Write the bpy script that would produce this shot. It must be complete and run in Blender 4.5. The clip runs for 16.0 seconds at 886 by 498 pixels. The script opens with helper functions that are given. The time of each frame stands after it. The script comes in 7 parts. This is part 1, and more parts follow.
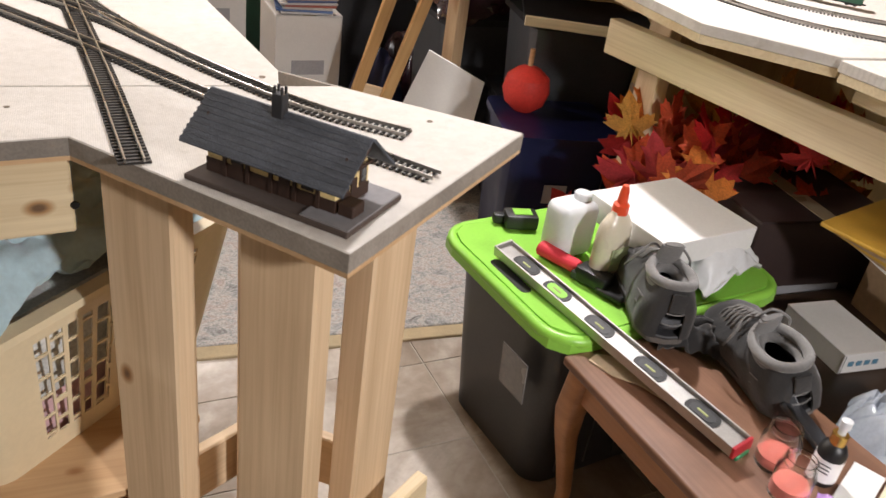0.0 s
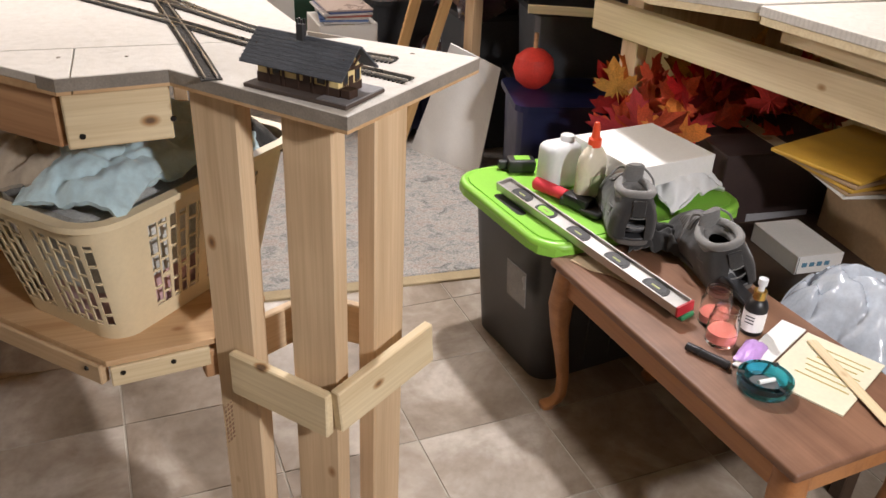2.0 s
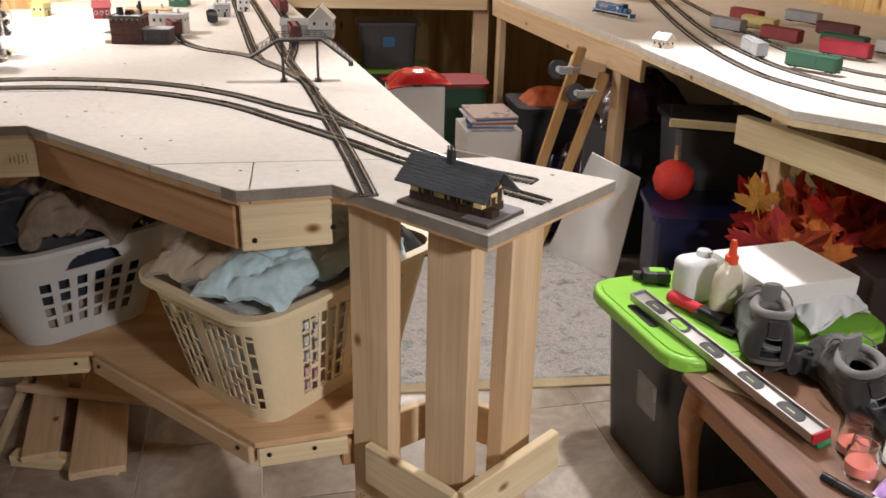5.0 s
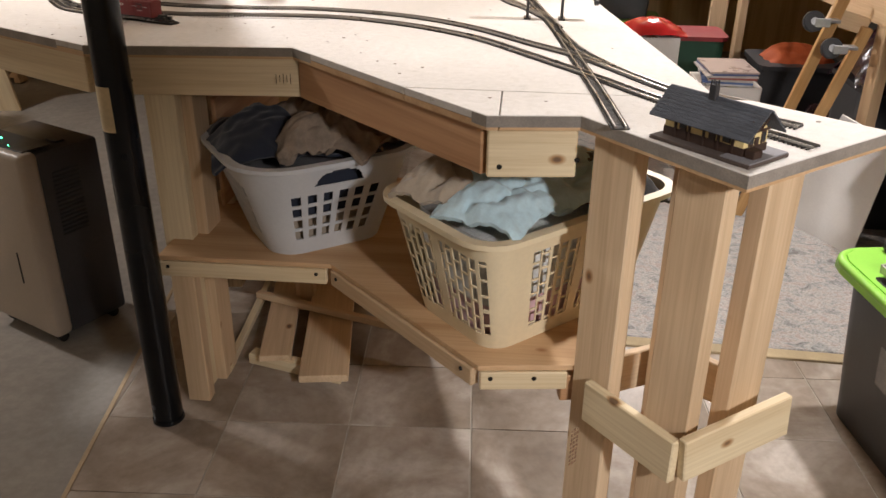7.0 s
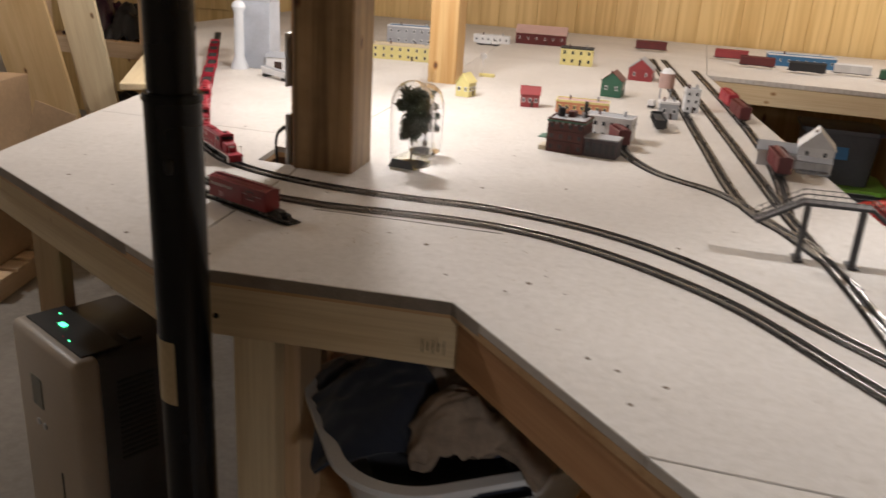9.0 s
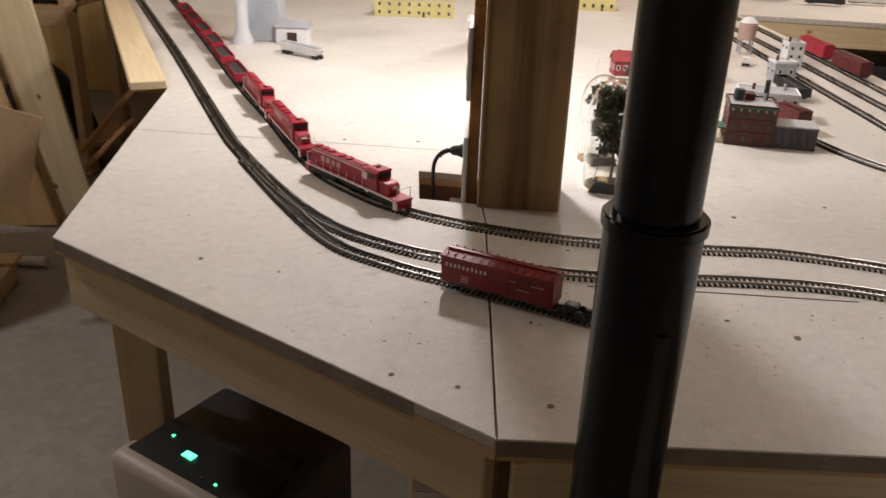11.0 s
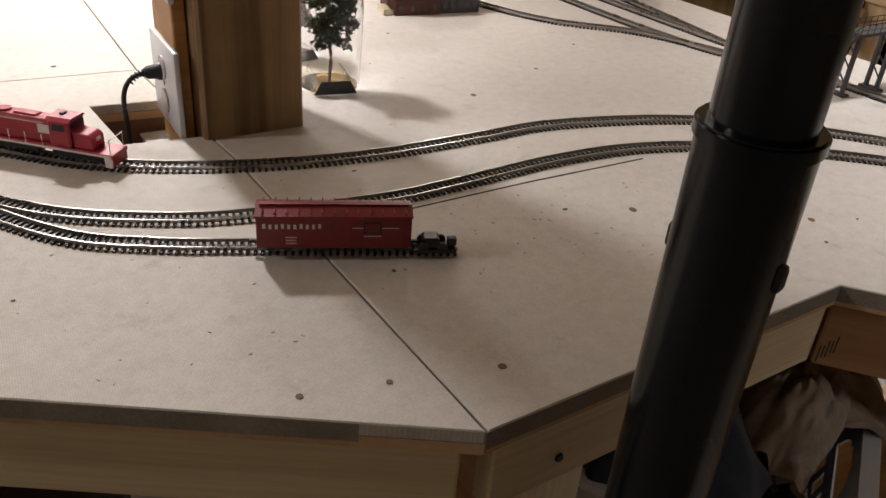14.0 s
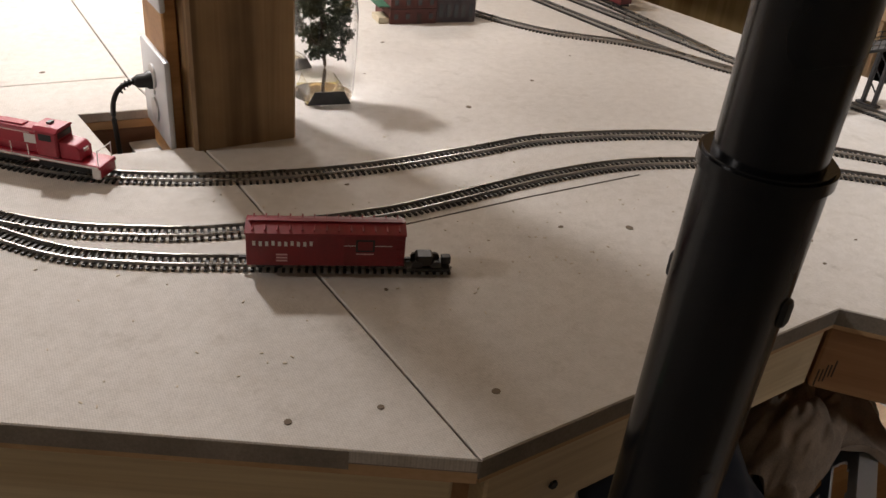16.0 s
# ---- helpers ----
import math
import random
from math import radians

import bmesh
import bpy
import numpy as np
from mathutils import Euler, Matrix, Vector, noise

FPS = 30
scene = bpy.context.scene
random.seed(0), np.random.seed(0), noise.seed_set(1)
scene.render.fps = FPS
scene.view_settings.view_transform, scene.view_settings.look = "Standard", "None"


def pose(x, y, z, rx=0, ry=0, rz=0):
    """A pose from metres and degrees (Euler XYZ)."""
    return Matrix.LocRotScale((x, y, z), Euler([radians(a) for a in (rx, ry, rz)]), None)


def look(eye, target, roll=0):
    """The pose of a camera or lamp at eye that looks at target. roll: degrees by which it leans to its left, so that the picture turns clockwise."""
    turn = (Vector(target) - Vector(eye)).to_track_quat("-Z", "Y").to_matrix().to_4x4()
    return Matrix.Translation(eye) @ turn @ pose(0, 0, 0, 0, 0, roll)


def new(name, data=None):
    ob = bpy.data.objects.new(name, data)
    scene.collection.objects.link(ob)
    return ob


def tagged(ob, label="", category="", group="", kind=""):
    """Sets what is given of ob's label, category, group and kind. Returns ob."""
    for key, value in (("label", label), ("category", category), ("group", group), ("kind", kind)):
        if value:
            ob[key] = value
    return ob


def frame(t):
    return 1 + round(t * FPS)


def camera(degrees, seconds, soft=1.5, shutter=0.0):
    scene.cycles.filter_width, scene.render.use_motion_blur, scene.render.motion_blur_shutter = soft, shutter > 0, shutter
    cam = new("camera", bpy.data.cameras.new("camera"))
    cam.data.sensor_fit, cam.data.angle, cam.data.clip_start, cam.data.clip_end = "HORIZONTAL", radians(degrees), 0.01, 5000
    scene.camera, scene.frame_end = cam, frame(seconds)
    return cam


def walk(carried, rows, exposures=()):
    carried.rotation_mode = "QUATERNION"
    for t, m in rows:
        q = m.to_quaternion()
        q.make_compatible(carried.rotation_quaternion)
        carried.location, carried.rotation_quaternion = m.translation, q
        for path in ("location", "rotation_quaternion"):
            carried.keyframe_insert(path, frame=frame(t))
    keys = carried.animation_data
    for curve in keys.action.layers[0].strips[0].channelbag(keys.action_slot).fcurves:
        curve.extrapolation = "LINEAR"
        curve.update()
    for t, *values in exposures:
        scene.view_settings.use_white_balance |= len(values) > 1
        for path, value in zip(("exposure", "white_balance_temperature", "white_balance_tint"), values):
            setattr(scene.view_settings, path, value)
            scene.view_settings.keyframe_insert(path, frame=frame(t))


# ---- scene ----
cam = camera(56.2, 16.0, shutter=0.25)
PATH = [
    (0, (0.147, 0.227, 1.314), (0.874, 1.798, 0.313), 8.5),
    (0.5, (0.132, 0.026, 1.321), (0.86, 1.624, 0.363), 5.8),
    (1, (0.098, -0.09, 1.349), (0.833, 1.505, 0.393), 3.5),
    (1.5, (0.057, -0.138, 1.345), (0.699, 1.494, 0.383), 0.8),
    (2, (0.105, -0.234, 1.333), (0.691, 1.419, 0.371), 2.8),
    (2.5, (0.119, -0.291, 1.343), (0.575, 1.398, 0.374), 1.5),
    (3, (0.111, -0.328, 1.35), (0.546, 1.392, 0.426), 0.9),
    (3.2, (0.115, -0.333, 1.355), (0.553, 1.39, 0.439), 0.9),
    (5.3, (0.075, -0.292, 1.399), (0.282, 1.548, 0.642), 1.4),
    (5.5, (0.055, -0.301, 1.389), (0.156, 1.549, 0.635), 0.3),
    (6, (0.017, -0.312, 1.349), (-0.141, 1.507, 0.533), -0.4),
    (6.5, (0.01, -0.327, 1.343), (-0.184, 1.464, 0.473), 0.6),
    (7, (0.019, -0.312, 1.354), (-0.166, 1.479, 0.483), 0.6),
    (7.5, (0.045, -0.173, 1.36), (-0.04, 1.67, 0.588), 1.6),
    (8, (0.015, 0.029, 1.403), (-0.001, 1.897, 0.687), 1.7),
    (8.5, (-0.026, 0.269, 1.405), (-0.259, 2.141, 0.74), 4.1),
    (8.8, (-0.114, 0.386, 1.414), (-0.564, 2.216, 0.746), 3.4),
    (9, (-0.233, 0.424, 1.436), (-0.732, 2.236, 0.752), 3.6),
    (9.2, (-0.348, 0.484, 1.438), (-0.884, 2.288, 0.758), 3.6),
    (11.3, (-1.034, 0.848, 1.466), (-1.035, 2.655, 0.608), 2.1),
    (11.5, (-1.072, 0.905, 1.455), (-0.924, 2.702, 0.586), 2.2),
    (12, (-1.11, 1.03, 1.435), (-0.755, 2.79, 0.553), -0.3),
    (12.5, (-1.197, 1.073, 1.427), (-0.666, 2.764, 0.501), -0.9),
    (13, (-1.251, 1.052, 1.416), (-0.531, 2.643, 0.44), 1.9),
    (13.5, (-1.257, 1.04, 1.417), (-0.471, 2.572, 0.399), 3.1),
    (14, (-1.267, 1.051, 1.416), (-0.413, 2.535, 0.383), 4.8),
    (14.5, (-1.263, 1.062, 1.423), (-0.395, 2.523, 0.37), 5.4),
    (15, (-1.264, 1.066, 1.429), (-0.422, 2.537, 0.367), 4.9),
    (15.5, (-1.261, 1.071, 1.425), (-0.385, 2.546, 0.397), 5.6),
    (16, (-1.259, 1.072, 1.421), (-0.386, 2.551, 0.396), 5.8),
]
walk(cam, [(t, look(eye, target, roll)) for t, eye, target, roll in PATH],
     exposures=[(0, 0.33), (3.2, 0.36), (5.3, 0.08), (6.0, 0.34), (6.6, 0.4), (7.2, 0.3), (8.2, -0.35), (9.2, -0.55), (11.3, -0.5), (12.0, -0.72), (12.6, -0.72), (13.5, -0.52), (16, -0.55)])

# ---- light: bulb behind the post, aisle lamp, unseen fills added for brightness ----
world = bpy.data.worlds.new("world")
scene.world = world
world.use_nodes = True
world.node_tree.nodes["Background"].inputs[0].default_value = (1.0, 0.82, 0.62, 1)
world.node_tree.nodes["Background"].inputs[1].default_value = 0.02


def bulb(name, loc, power, colour, size):
    data = bpy.data.lights.new(name, "POINT")
    data.energy, data.color, data.shadow_soft_size = power, colour, size
    ob = new(name, data)
    ob.location = loc
    return ob


WARM = (1.0, 0.955, 0.955)
bulb("bulb_behind_post", (-1.16, 2.75, 1.72), 62, WARM, 0.05)
# Unseen fill, added to keep the town bright beyond the post's bulb.
bulb("bulb_over_town", (-0.95, 4.0, 2.15), 46, WARM, 0.06)
# Unseen light added to brighten the far table and wall.
bulb("bulb_over_far_table", (0.9, 5.0, 2.15), 66, WARM, 0.08)
# Added fill from the left, out of view, lifting the concrete side.
bulb("bulb_over_concrete", (-3.1, 2.4, 2.1), 60, WARM, 0.08)
# lamp over the aisle, placed from floor shadows; cone added to spare left table
data = bpy.data.lights.new("shaded_work_lamp", "SPOT")
data.energy, data.color, data.shadow_soft_size = 136, WARM, 0.05
data.spot_size, data.spot_blend = radians(98), 0.4
lamp = new("shaded_work_lamp", data)
lamp.matrix_basis = look((1.17, 2.05, 2.18), (0.85, 1.25, 0.0))
# Fill spot added behind the camera to brighten faces turned towards it.
data = bpy.data.lights.new("shaded_lamp_behind", "SPOT")
data.energy, data.color, data.shadow_soft_size = 152, WARM, 0.09
data.spot_size, data.spot_blend = radians(66), 0.9
lamp = new("shaded_lamp_behind", data)
lamp.matrix_basis = look((1.10, -0.95, 1.75), (0.70, 1.05, 0.30))

# ---- materials ----
def nodes_of(name):
    m = bpy.data.materials.new(name)
    m.use_nodes = True
    nt = m.node_tree
    return m, nt, nt.nodes["Principled BSDF"]


def coords(nt, scale=(1, 1, 1), shuffle=True):
    tc = nt.nodes.new("ShaderNodeTexCoord")
    mp = nt.nodes.new("ShaderNodeMapping")
    mp.inputs["Scale"].default_value = scale
    nt.links.new(tc.outputs["Object"], mp.inputs["Vector"])
    if shuffle:
        oi = nt.nodes.new("ShaderNodeObjectInfo")
        mul = nt.nodes.new("ShaderNodeMath")
        mul.operation = "MULTIPLY"
        mul.inputs[1].default_value = 37.0
        nt.links.new(oi.outputs["Random"], mul.inputs[0])
        nt.links.new(mul.outputs[0], mp.inputs["Location"])
    return mp


def tex_noise(nt, vec, scale, detail=4.0, rough=0.6, distort=0.0):
    n = nt.nodes.new("ShaderNodeTexNoise")
    n.inputs["Scale"].default_value, n.inputs["Detail"].default_value = scale, detail
    n.inputs["Roughness"].default_value, n.inputs["Distortion"].default_value = rough, distort
    nt.links.new(vec.outputs[0], n.inputs["Vector"])
    return n


def ramp(nt, src, stops):
    r = nt.nodes.new("ShaderNodeValToRGB")
    els = r.color_ramp.elements
    while len(els) < len(stops):
        els.new(0.5)
    for e, (p, c) in zip(els, stops):
        e.position, e.color = p, (*c, 1)
    nt.links.new(src, r.inputs[0])
    return r


def mix(nt, a, b, fac, mode="MULTIPLY"):
    m = nt.nodes.new("ShaderNodeMix")
    m.data_type, m.blend_type = "RGBA", mode
    if isinstance(fac, float):
        m.inputs[0].default_value = fac
    else:
        nt.links.new(fac, m.inputs[0])
    nt.links.new(a, m.inputs[6])
    nt.links.new(b, m.inputs[7])
    return m.outputs[2]


def bump(nt, bsdf, src, strength, dist=0.002):
    b = nt.nodes.new("ShaderNodeBump")
    b.inputs["Strength"].default_value, b.inputs["Distance"].default_value = strength, dist
    nt.links.new(src, b.inputs["Height"])
    nt.links.new(b.outputs[0], bsdf.inputs["Normal"])


def plain(name, colour, rough=0.5, metal=0.0, var=0.12, scale=30.0, relief=0.1, coat=0.0):
    """A surface of one colour with blotches at two scales and a fine relief."""
    m, nt, b = nodes_of(name)
    v = coords(nt)
    big = tex_noise(nt, v, scale * 0.2, 3)
    fine = tex_noise(nt, v, scale * 4, 5)
    lo, hi = [c * (1 - var) for c in colour], [min(1, c * (1 + var)) for c in colour]
    r1 = ramp(nt, big.outputs["Fac"], [(0.3, lo), (0.7, hi)])
    r2 = ramp(nt, fine.outputs["Fac"], [(0.35, (1 - var,) * 3), (0.65, (1, 1, 1))])
    nt.links.new(mix(nt, r1.outputs[0], r2.outputs[0], 1.0), b.inputs["Base Color"])
    rr = ramp(nt, big.outputs["Fac"], [(0.3, (max(0, rough - 0.07),) * 3), (0.7, (min(1, rough + 0.07),) * 3)])
    nt.links.new(rr.outputs[0], b.inputs["Roughness"])
    b.inputs["Metallic"].default_value = metal
    b.inputs["Coat Weight"].default_value = coat
    if relief:
        bump(nt, b, fine.outputs["Fac"], relief, 0.001)
    return m


def wood(name, light, dark, rough=0.55, knots=True, ring=26.0, relief=0.15, stain=0.0):
    """Sawn board: grain along the object's own x axis, rings, knots, a tint that differs from board to board."""
    m, nt, b = nodes_of(name)
    v = coords(nt, (0.9, ring, ring))
    broad = tex_noise(nt, v, 0.8, 3, 0.5, 1.2)
    vf = coords(nt, (5, 190, 190))
    fine = tex_noise(nt, vf, 1.0, 4, 0.6)
    r1 = ramp(nt, broad.outputs["Fac"], [(0.32, dark), (0.46, [(a + c) / 2 for a, c in zip(light, dark)]), (0.62, light)])
    r2 = ramp(nt, fine.outputs["Fac"], [(0.3, (0.84, 0.80, 0.75)), (0.6, (1, 1, 1))])
    col = mix(nt, r1.outputs[0], r2.outputs[0], 0.8)
    if knots:
        vk = coords(nt, (5.0, 8.0, 8.0))
        vo = nt.nodes.new("ShaderNodeTexVoronoi")
        vo.inputs["Scale"].default_value = 1.25
        nt.links.new(vk.outputs[0], vo.inputs["Vector"])
        k = ramp(nt, vo.outputs["Distance"], [(0.05, (0.13, 0.06, 0.03)), (0.075, (0.55, 0.36, 0.22)), (0.12, (1, 1, 1))])
        col = mix(nt, col, k.outputs[0], 0.9)
    oi = nt.nodes.new("ShaderNodeObjectInfo")
    tint = ramp(nt, oi.outputs["Random"], [(0.0, (0.88, 0.84, 0.80)), (1.0, (1.0, 1.0, 1.0))])
    col = mix(nt, col, tint.outputs[0], 1.0)
    if stain:
        vs = coords(nt)
        s = tex_noise(nt, vs, 6.0, 5)
        sr = ramp(nt, s.outputs["Fac"], [(0.38, (0.55, 0.5, 0.45)), (0.58, (1, 1, 1))])
        col = mix(nt, col, sr.outputs[0], stain)
    nt.links.new(col, b.inputs["Base Color"])
    b.inputs["Roughness"].default_value = rough
    bump(nt, b, fine.outputs["Fac"], relief, 0.0008)
    return m


def glassy(name, colour=(1, 1, 1), rough=0.03, ior=1.45):
    m, nt, b = nodes_of(name)
    b.inputs["Base Color"].default_value = (*colour, 1)
    b.inputs["Transmission Weight"].default_value = 1.0
    b.inputs["Roughness"].default_value, b.inputs["IOR"].default_value = rough, ior
    return m


def board_top():
    """Worn off-white fibre board: faint blotches, dust, scuffs and fine fibre relief."""
    m, nt, b = nodes_of("fibre_board")
    v = coords(nt, shuffle=False)
    a = tex_noise(nt, v, 2.2, 5, 0.6)
    c = tex_noise(nt, v, 60, 6, 0.7)
    d = tex_noise(nt, v, 400, 3, 0.6)
    r1 = ramp(nt, a.outputs["Fac"], [(0.32, (0.585, 0.55, 0.505)), (0.68, (0.69, 0.655, 0.61))])
    r2 = ramp(nt, c.outputs["Fac"], [(0.3, (0.87, 0.86, 0.84)), (0.6, (1, 1, 1))])
    r3 = ramp(nt, d.outputs["Fac"], [(0.3, (0.88, 0.88, 0.88)), (0.55, (1, 1, 1))])
    col = mix(nt, mix(nt, r1.outputs[0], r2.outputs[0], 1.0), r3.outputs[0], 1.0)
    mesh = []
    for axis in ("X", "Y"):
        w = nt.nodes.new("ShaderNodeTexWave")
        w.bands_direction = axis
        w.inputs["Scale"].default_value = 150.0
        w.inputs["Distortion"].default_value = 1.2
        w.inputs["Detail"].default_value = 1.0
        nt.links.new(v.outputs[0], w.inputs["Vector"])
        mesh.append(ramp(nt, w.outputs["Fac"], [(0.0, (0.80, 0.80, 0.79)), (0.55, (1, 1, 1))]).outputs[0])
    col = mix(nt, mix(nt, col, mesh[0], 0.55), mesh[1], 0.55)
    g = tex_noise(nt, v, 22, 4, 0.7)
    gr = ramp(nt, g.outputs["Fac"], [(0.27, (0.80, 0.78, 0.75)), (0.40, (1, 1, 1))])
    col = mix(nt, col, gr.outputs[0], 0.8)
    nt.links.new(col, b.inputs["Base Color"])
    b.inputs["Roughness"].default_value = 0.75
    bump(nt, b, c.outputs["Fac"], 0.3, 0.001)
    return m


PINE = wood("pine", (0.73, 0.56, 0.37), (0.60, 0.44, 0.275), ring=16)
PINE_PALE = wood("pale_pine", (0.80, 0.69, 0.47), (0.70, 0.57, 0.36), ring=16)
PINE_RED = wood("fir_red", (0.57, 0.34, 0.18), (0.40, 0.21, 0.10))
POST_WOOD = wood("treated_post", (0.48, 0.335, 0.175), (0.21, 0.13, 0.06), ring=30, stain=0.6)
PLY = wood("plywood", (0.66, 0.45, 0.26), (0.52, 0.325, 0.165), ring=12)
BENCH_WOOD = wood("bench_wood", (0.27, 0.145, 0.092), (0.18, 0.09, 0.055), 0.5, False, 20, 0.12, 0.5)
BENCH_LEG = wood("bench_leg_wood", (0.43, 0.20, 0.08), (0.31, 0.13, 0.05), 0.35, False, 18, 0.05)
BOARD = board_top()
BOARD_EDGE = plain("fibre_board_edge", (0.30, 0.265, 0.225), 0.9, var=0.2, scale=80, relief=0.5)
BLACK_STEEL = plain("painted_black_steel", (0.006, 0.0065, 0.008), 0.24, 0.0, 0.2, 20, 0.03)
BLACK_STEEL.node_tree.nodes["Principled BSDF"].inputs["Specular IOR Level"].default_value = 0.3
CONCRETE = plain("concrete", (0.32, 0.30, 0.27), 0.8, var=0.18, scale=8, relief=0.3)
GREEN_PLASTIC = plain("lime_plastic", (0.27, 0.60, 0.075), 0.34, var=0.05)
GREY_PLASTIC = plain("charcoal_plastic", (0.045, 0.046, 0.05), 0.42, var=0.1)
WHITE_PLASTIC = plain("white_plastic", (0.62, 0.64, 0.66), 0.35, var=0.04)
TAN_PLASTIC = plain("tan_plastic", (0.72, 0.61, 0.41), 0.4, var=0.05)
WHITE_CARD = plain("white_card", (0.78, 0.77, 0.75), 0.6, var=0.04)
BLACK = plain("black_plastic", (0.012, 0.012, 0.013), 0.45, var=0.2)
DARK = plain("dark_plastic", (0.03, 0.03, 0.033), 0.5, var=0.2)
WALL_PAINT = plain("block_wall_paint", (0.55, 0.50, 0.42), 0.85, var=0.08, scale=8, relief=0.4)
CEIL = plain("ceiling_boards", (0.35, 0.27, 0.18), 0.8, var=0.15, scale=6)
GROUT = plain("grout", (0.42, 0.38, 0.32), 0.9, var=0.1, scale=40, relief=0.4)


# ---- mesh helpers ----
def thing(name, label, category, loc=(0, 0, 0), rz=0.0, group="", kind=""):
    ob = new(name)
    ob.matrix_basis = pose(*loc, 0, 0, rz)
    ob.empty_display_size = 0.05
    return tagged(ob, label, category, group, kind)


def part(name, bm, material, parent=None, label="", m=None, smooth=False):
    """Links a bmesh as one mesh object, under parent if there is one; m is its pose in the parent."""
    me = bpy.data.meshes.new(name)
    bm.to_mesh(me)
    bm.free()
    me.materials.append(material)
    if smooth:
        me.polygons.foreach_set("use_smooth", [True] * len(me.polygons))
        me.set_sharp_from_angle(angle=radians(38))
    ob = new(name, me)
    if parent:
        ob.parent = parent
    if m is not None:
        ob.matrix_basis = m
    if label:
        ob["label"] = label
    return ob


def again(ob, parent, m):
    """The same mesh once more, as an object of its own."""
    o = new(ob.name.split(".")[0], ob.data)
    o.parent = parent
    o.matrix_basis = m
    if "label" in ob:
        o["label"] = ob["label"]
    return o


def box(sx, sy, sz, at=(0, 0, 0), bevel=0.0, seg=1, bm=None, m=None):
    """A box centred on at; several can go into one bmesh."""
    own = bmesh.new()
    bmesh.ops.create_cube(own, size=1.0, matrix=Matrix.Diagonal((sx, sy, sz, 1)))
    if bevel:
        bmesh.ops.bevel(own, geom=own.edges[:], offset=bevel, segments=seg, affect="EDGES", profile=0.5)
    mm = Matrix.Translation(at)
    if m is not None:
        mm = m @ mm
    bmesh.ops.transform(own, matrix=mm, verts=own.verts)
    return join(bm, own)


def join(bm, own):
    if bm is None:
        return own
    me = bpy.data.meshes.new("tmp")
    own.to_mesh(me)
    own.free()
    bm.from_mesh(me)
    bpy.data.meshes.remove(me)
    return bm


def cyl(r1, r2, h, at=(0, 0, 0), seg=24, bm=None, m=None, bevel=0.0, caps=True):
    """A cone frustum standing on at."""
    own = bmesh.new()
    bmesh.ops.create_cone(own, cap_ends=caps, segments=seg, radius1=r1, radius2=r2, depth=h)
    if bevel:
        bmesh.ops.bevel(own, geom=[e for e in own.edges if abs(e.verts[0].co.z - e.verts[1].co.z) < 1e-6], offset=bevel, segments=2, affect="EDGES")
    bmesh.ops.translate(own, vec=(0, 0, h / 2), verts=own.verts)
    mm = Matrix.Translation(at)
    if m is not None:
        mm = m @ mm
    bmesh.ops.transform(own, matrix=mm, verts=own.verts)
    return join(bm, own)


def prism(poly, z0, z1, bm=None, bevel=0.0, m=None):
    own = bmesh.new()
    lo = [own.verts.new((x, y, z0)) for x, y in poly]
    hi = [own.verts.new((x, y, z1)) for x, y in poly]
    n = len(poly)
    own.faces.new(hi)
    own.faces.new(lo[::-1])
    for i in range(n):
        own.faces.new((lo[i], lo[(i + 1) % n], hi[(i + 1) % n], hi[i]))
    bmesh.ops.recalc_face_normals(own, faces=own.faces)
    if bevel:
        bmesh.ops.bevel(own, geom=[e for e in own.edges], offset=bevel, segments=1, affect="EDGES")
    if m is not None:
        bmesh.ops.transform(own, matrix=m, verts=own.verts)
    return join(bm, own)


def lathe(profile, seg=28, bm=None, m=None):
    own = bmesh.new()
    rings = []
    for r, z in profile:
        rings.append([own.verts.new((r * math.cos(2 * math.pi * k / seg), r * math.sin(2 * math.pi * k / seg), z)) for k in range(seg)])
    for a, b in zip(rings, rings[1:]):
        for k in range(seg):
            own.faces.new((a[k], a[(k + 1) % seg], b[(k + 1) % seg], b[k]))
    own.faces.new(rings[0][::-1])
    own.faces.new(rings[-1])
    if m is not None:
        bmesh.ops.transform(own, matrix=m, verts=own.verts)
    return join(bm, own)


def spline(rows, n):
    """n + 1 rows on a rounded line through rows of numbers."""
    p = [[2 * u - v for u, v in zip(rows[0], rows[1])]] + [list(r) for r in rows] + [[2 * u - v for u, v in zip(rows[-1], rows[-2])]]
    out = []
    for q in range(n + 1):
        f = q / n * (len(rows) - 1)
        i = min(int(f), len(rows) - 2)
        t = f - i
        out.append([0.5 * (2 * b + (c - a) * t + (2 * a - 5 * b + 4 * c - d) * t * t + (3 * b - a - 3 * c + d) * t ** 3) for a, b, c, d in zip(p[i], p[i + 1], p[i + 2], p[i + 3])])
    return out


def smooth_path(pts, step):
    """Points about step apart along a rounded line through pts."""
    p = [Vector(q) for q in pts]
    p = [2 * p[0] - p[1]] + p + [2 * p[-1] - p[-2]]
    out = []
    for i in range(1, len(p) - 2):
        n = max(2, int((p[i + 1] - p[i]).length / step))
        for k in range(n):
            t = k / n
            a, b, c, d = p[i - 1:i + 3]
            out.append(0.5 * ((2 * b) + (c - a) * t + (2 * a - 5 * b + 4 * c - d) * t * t + (3 * b - a - 3 * c + d) * t ** 3))
    out.append(p[-2])
    return out


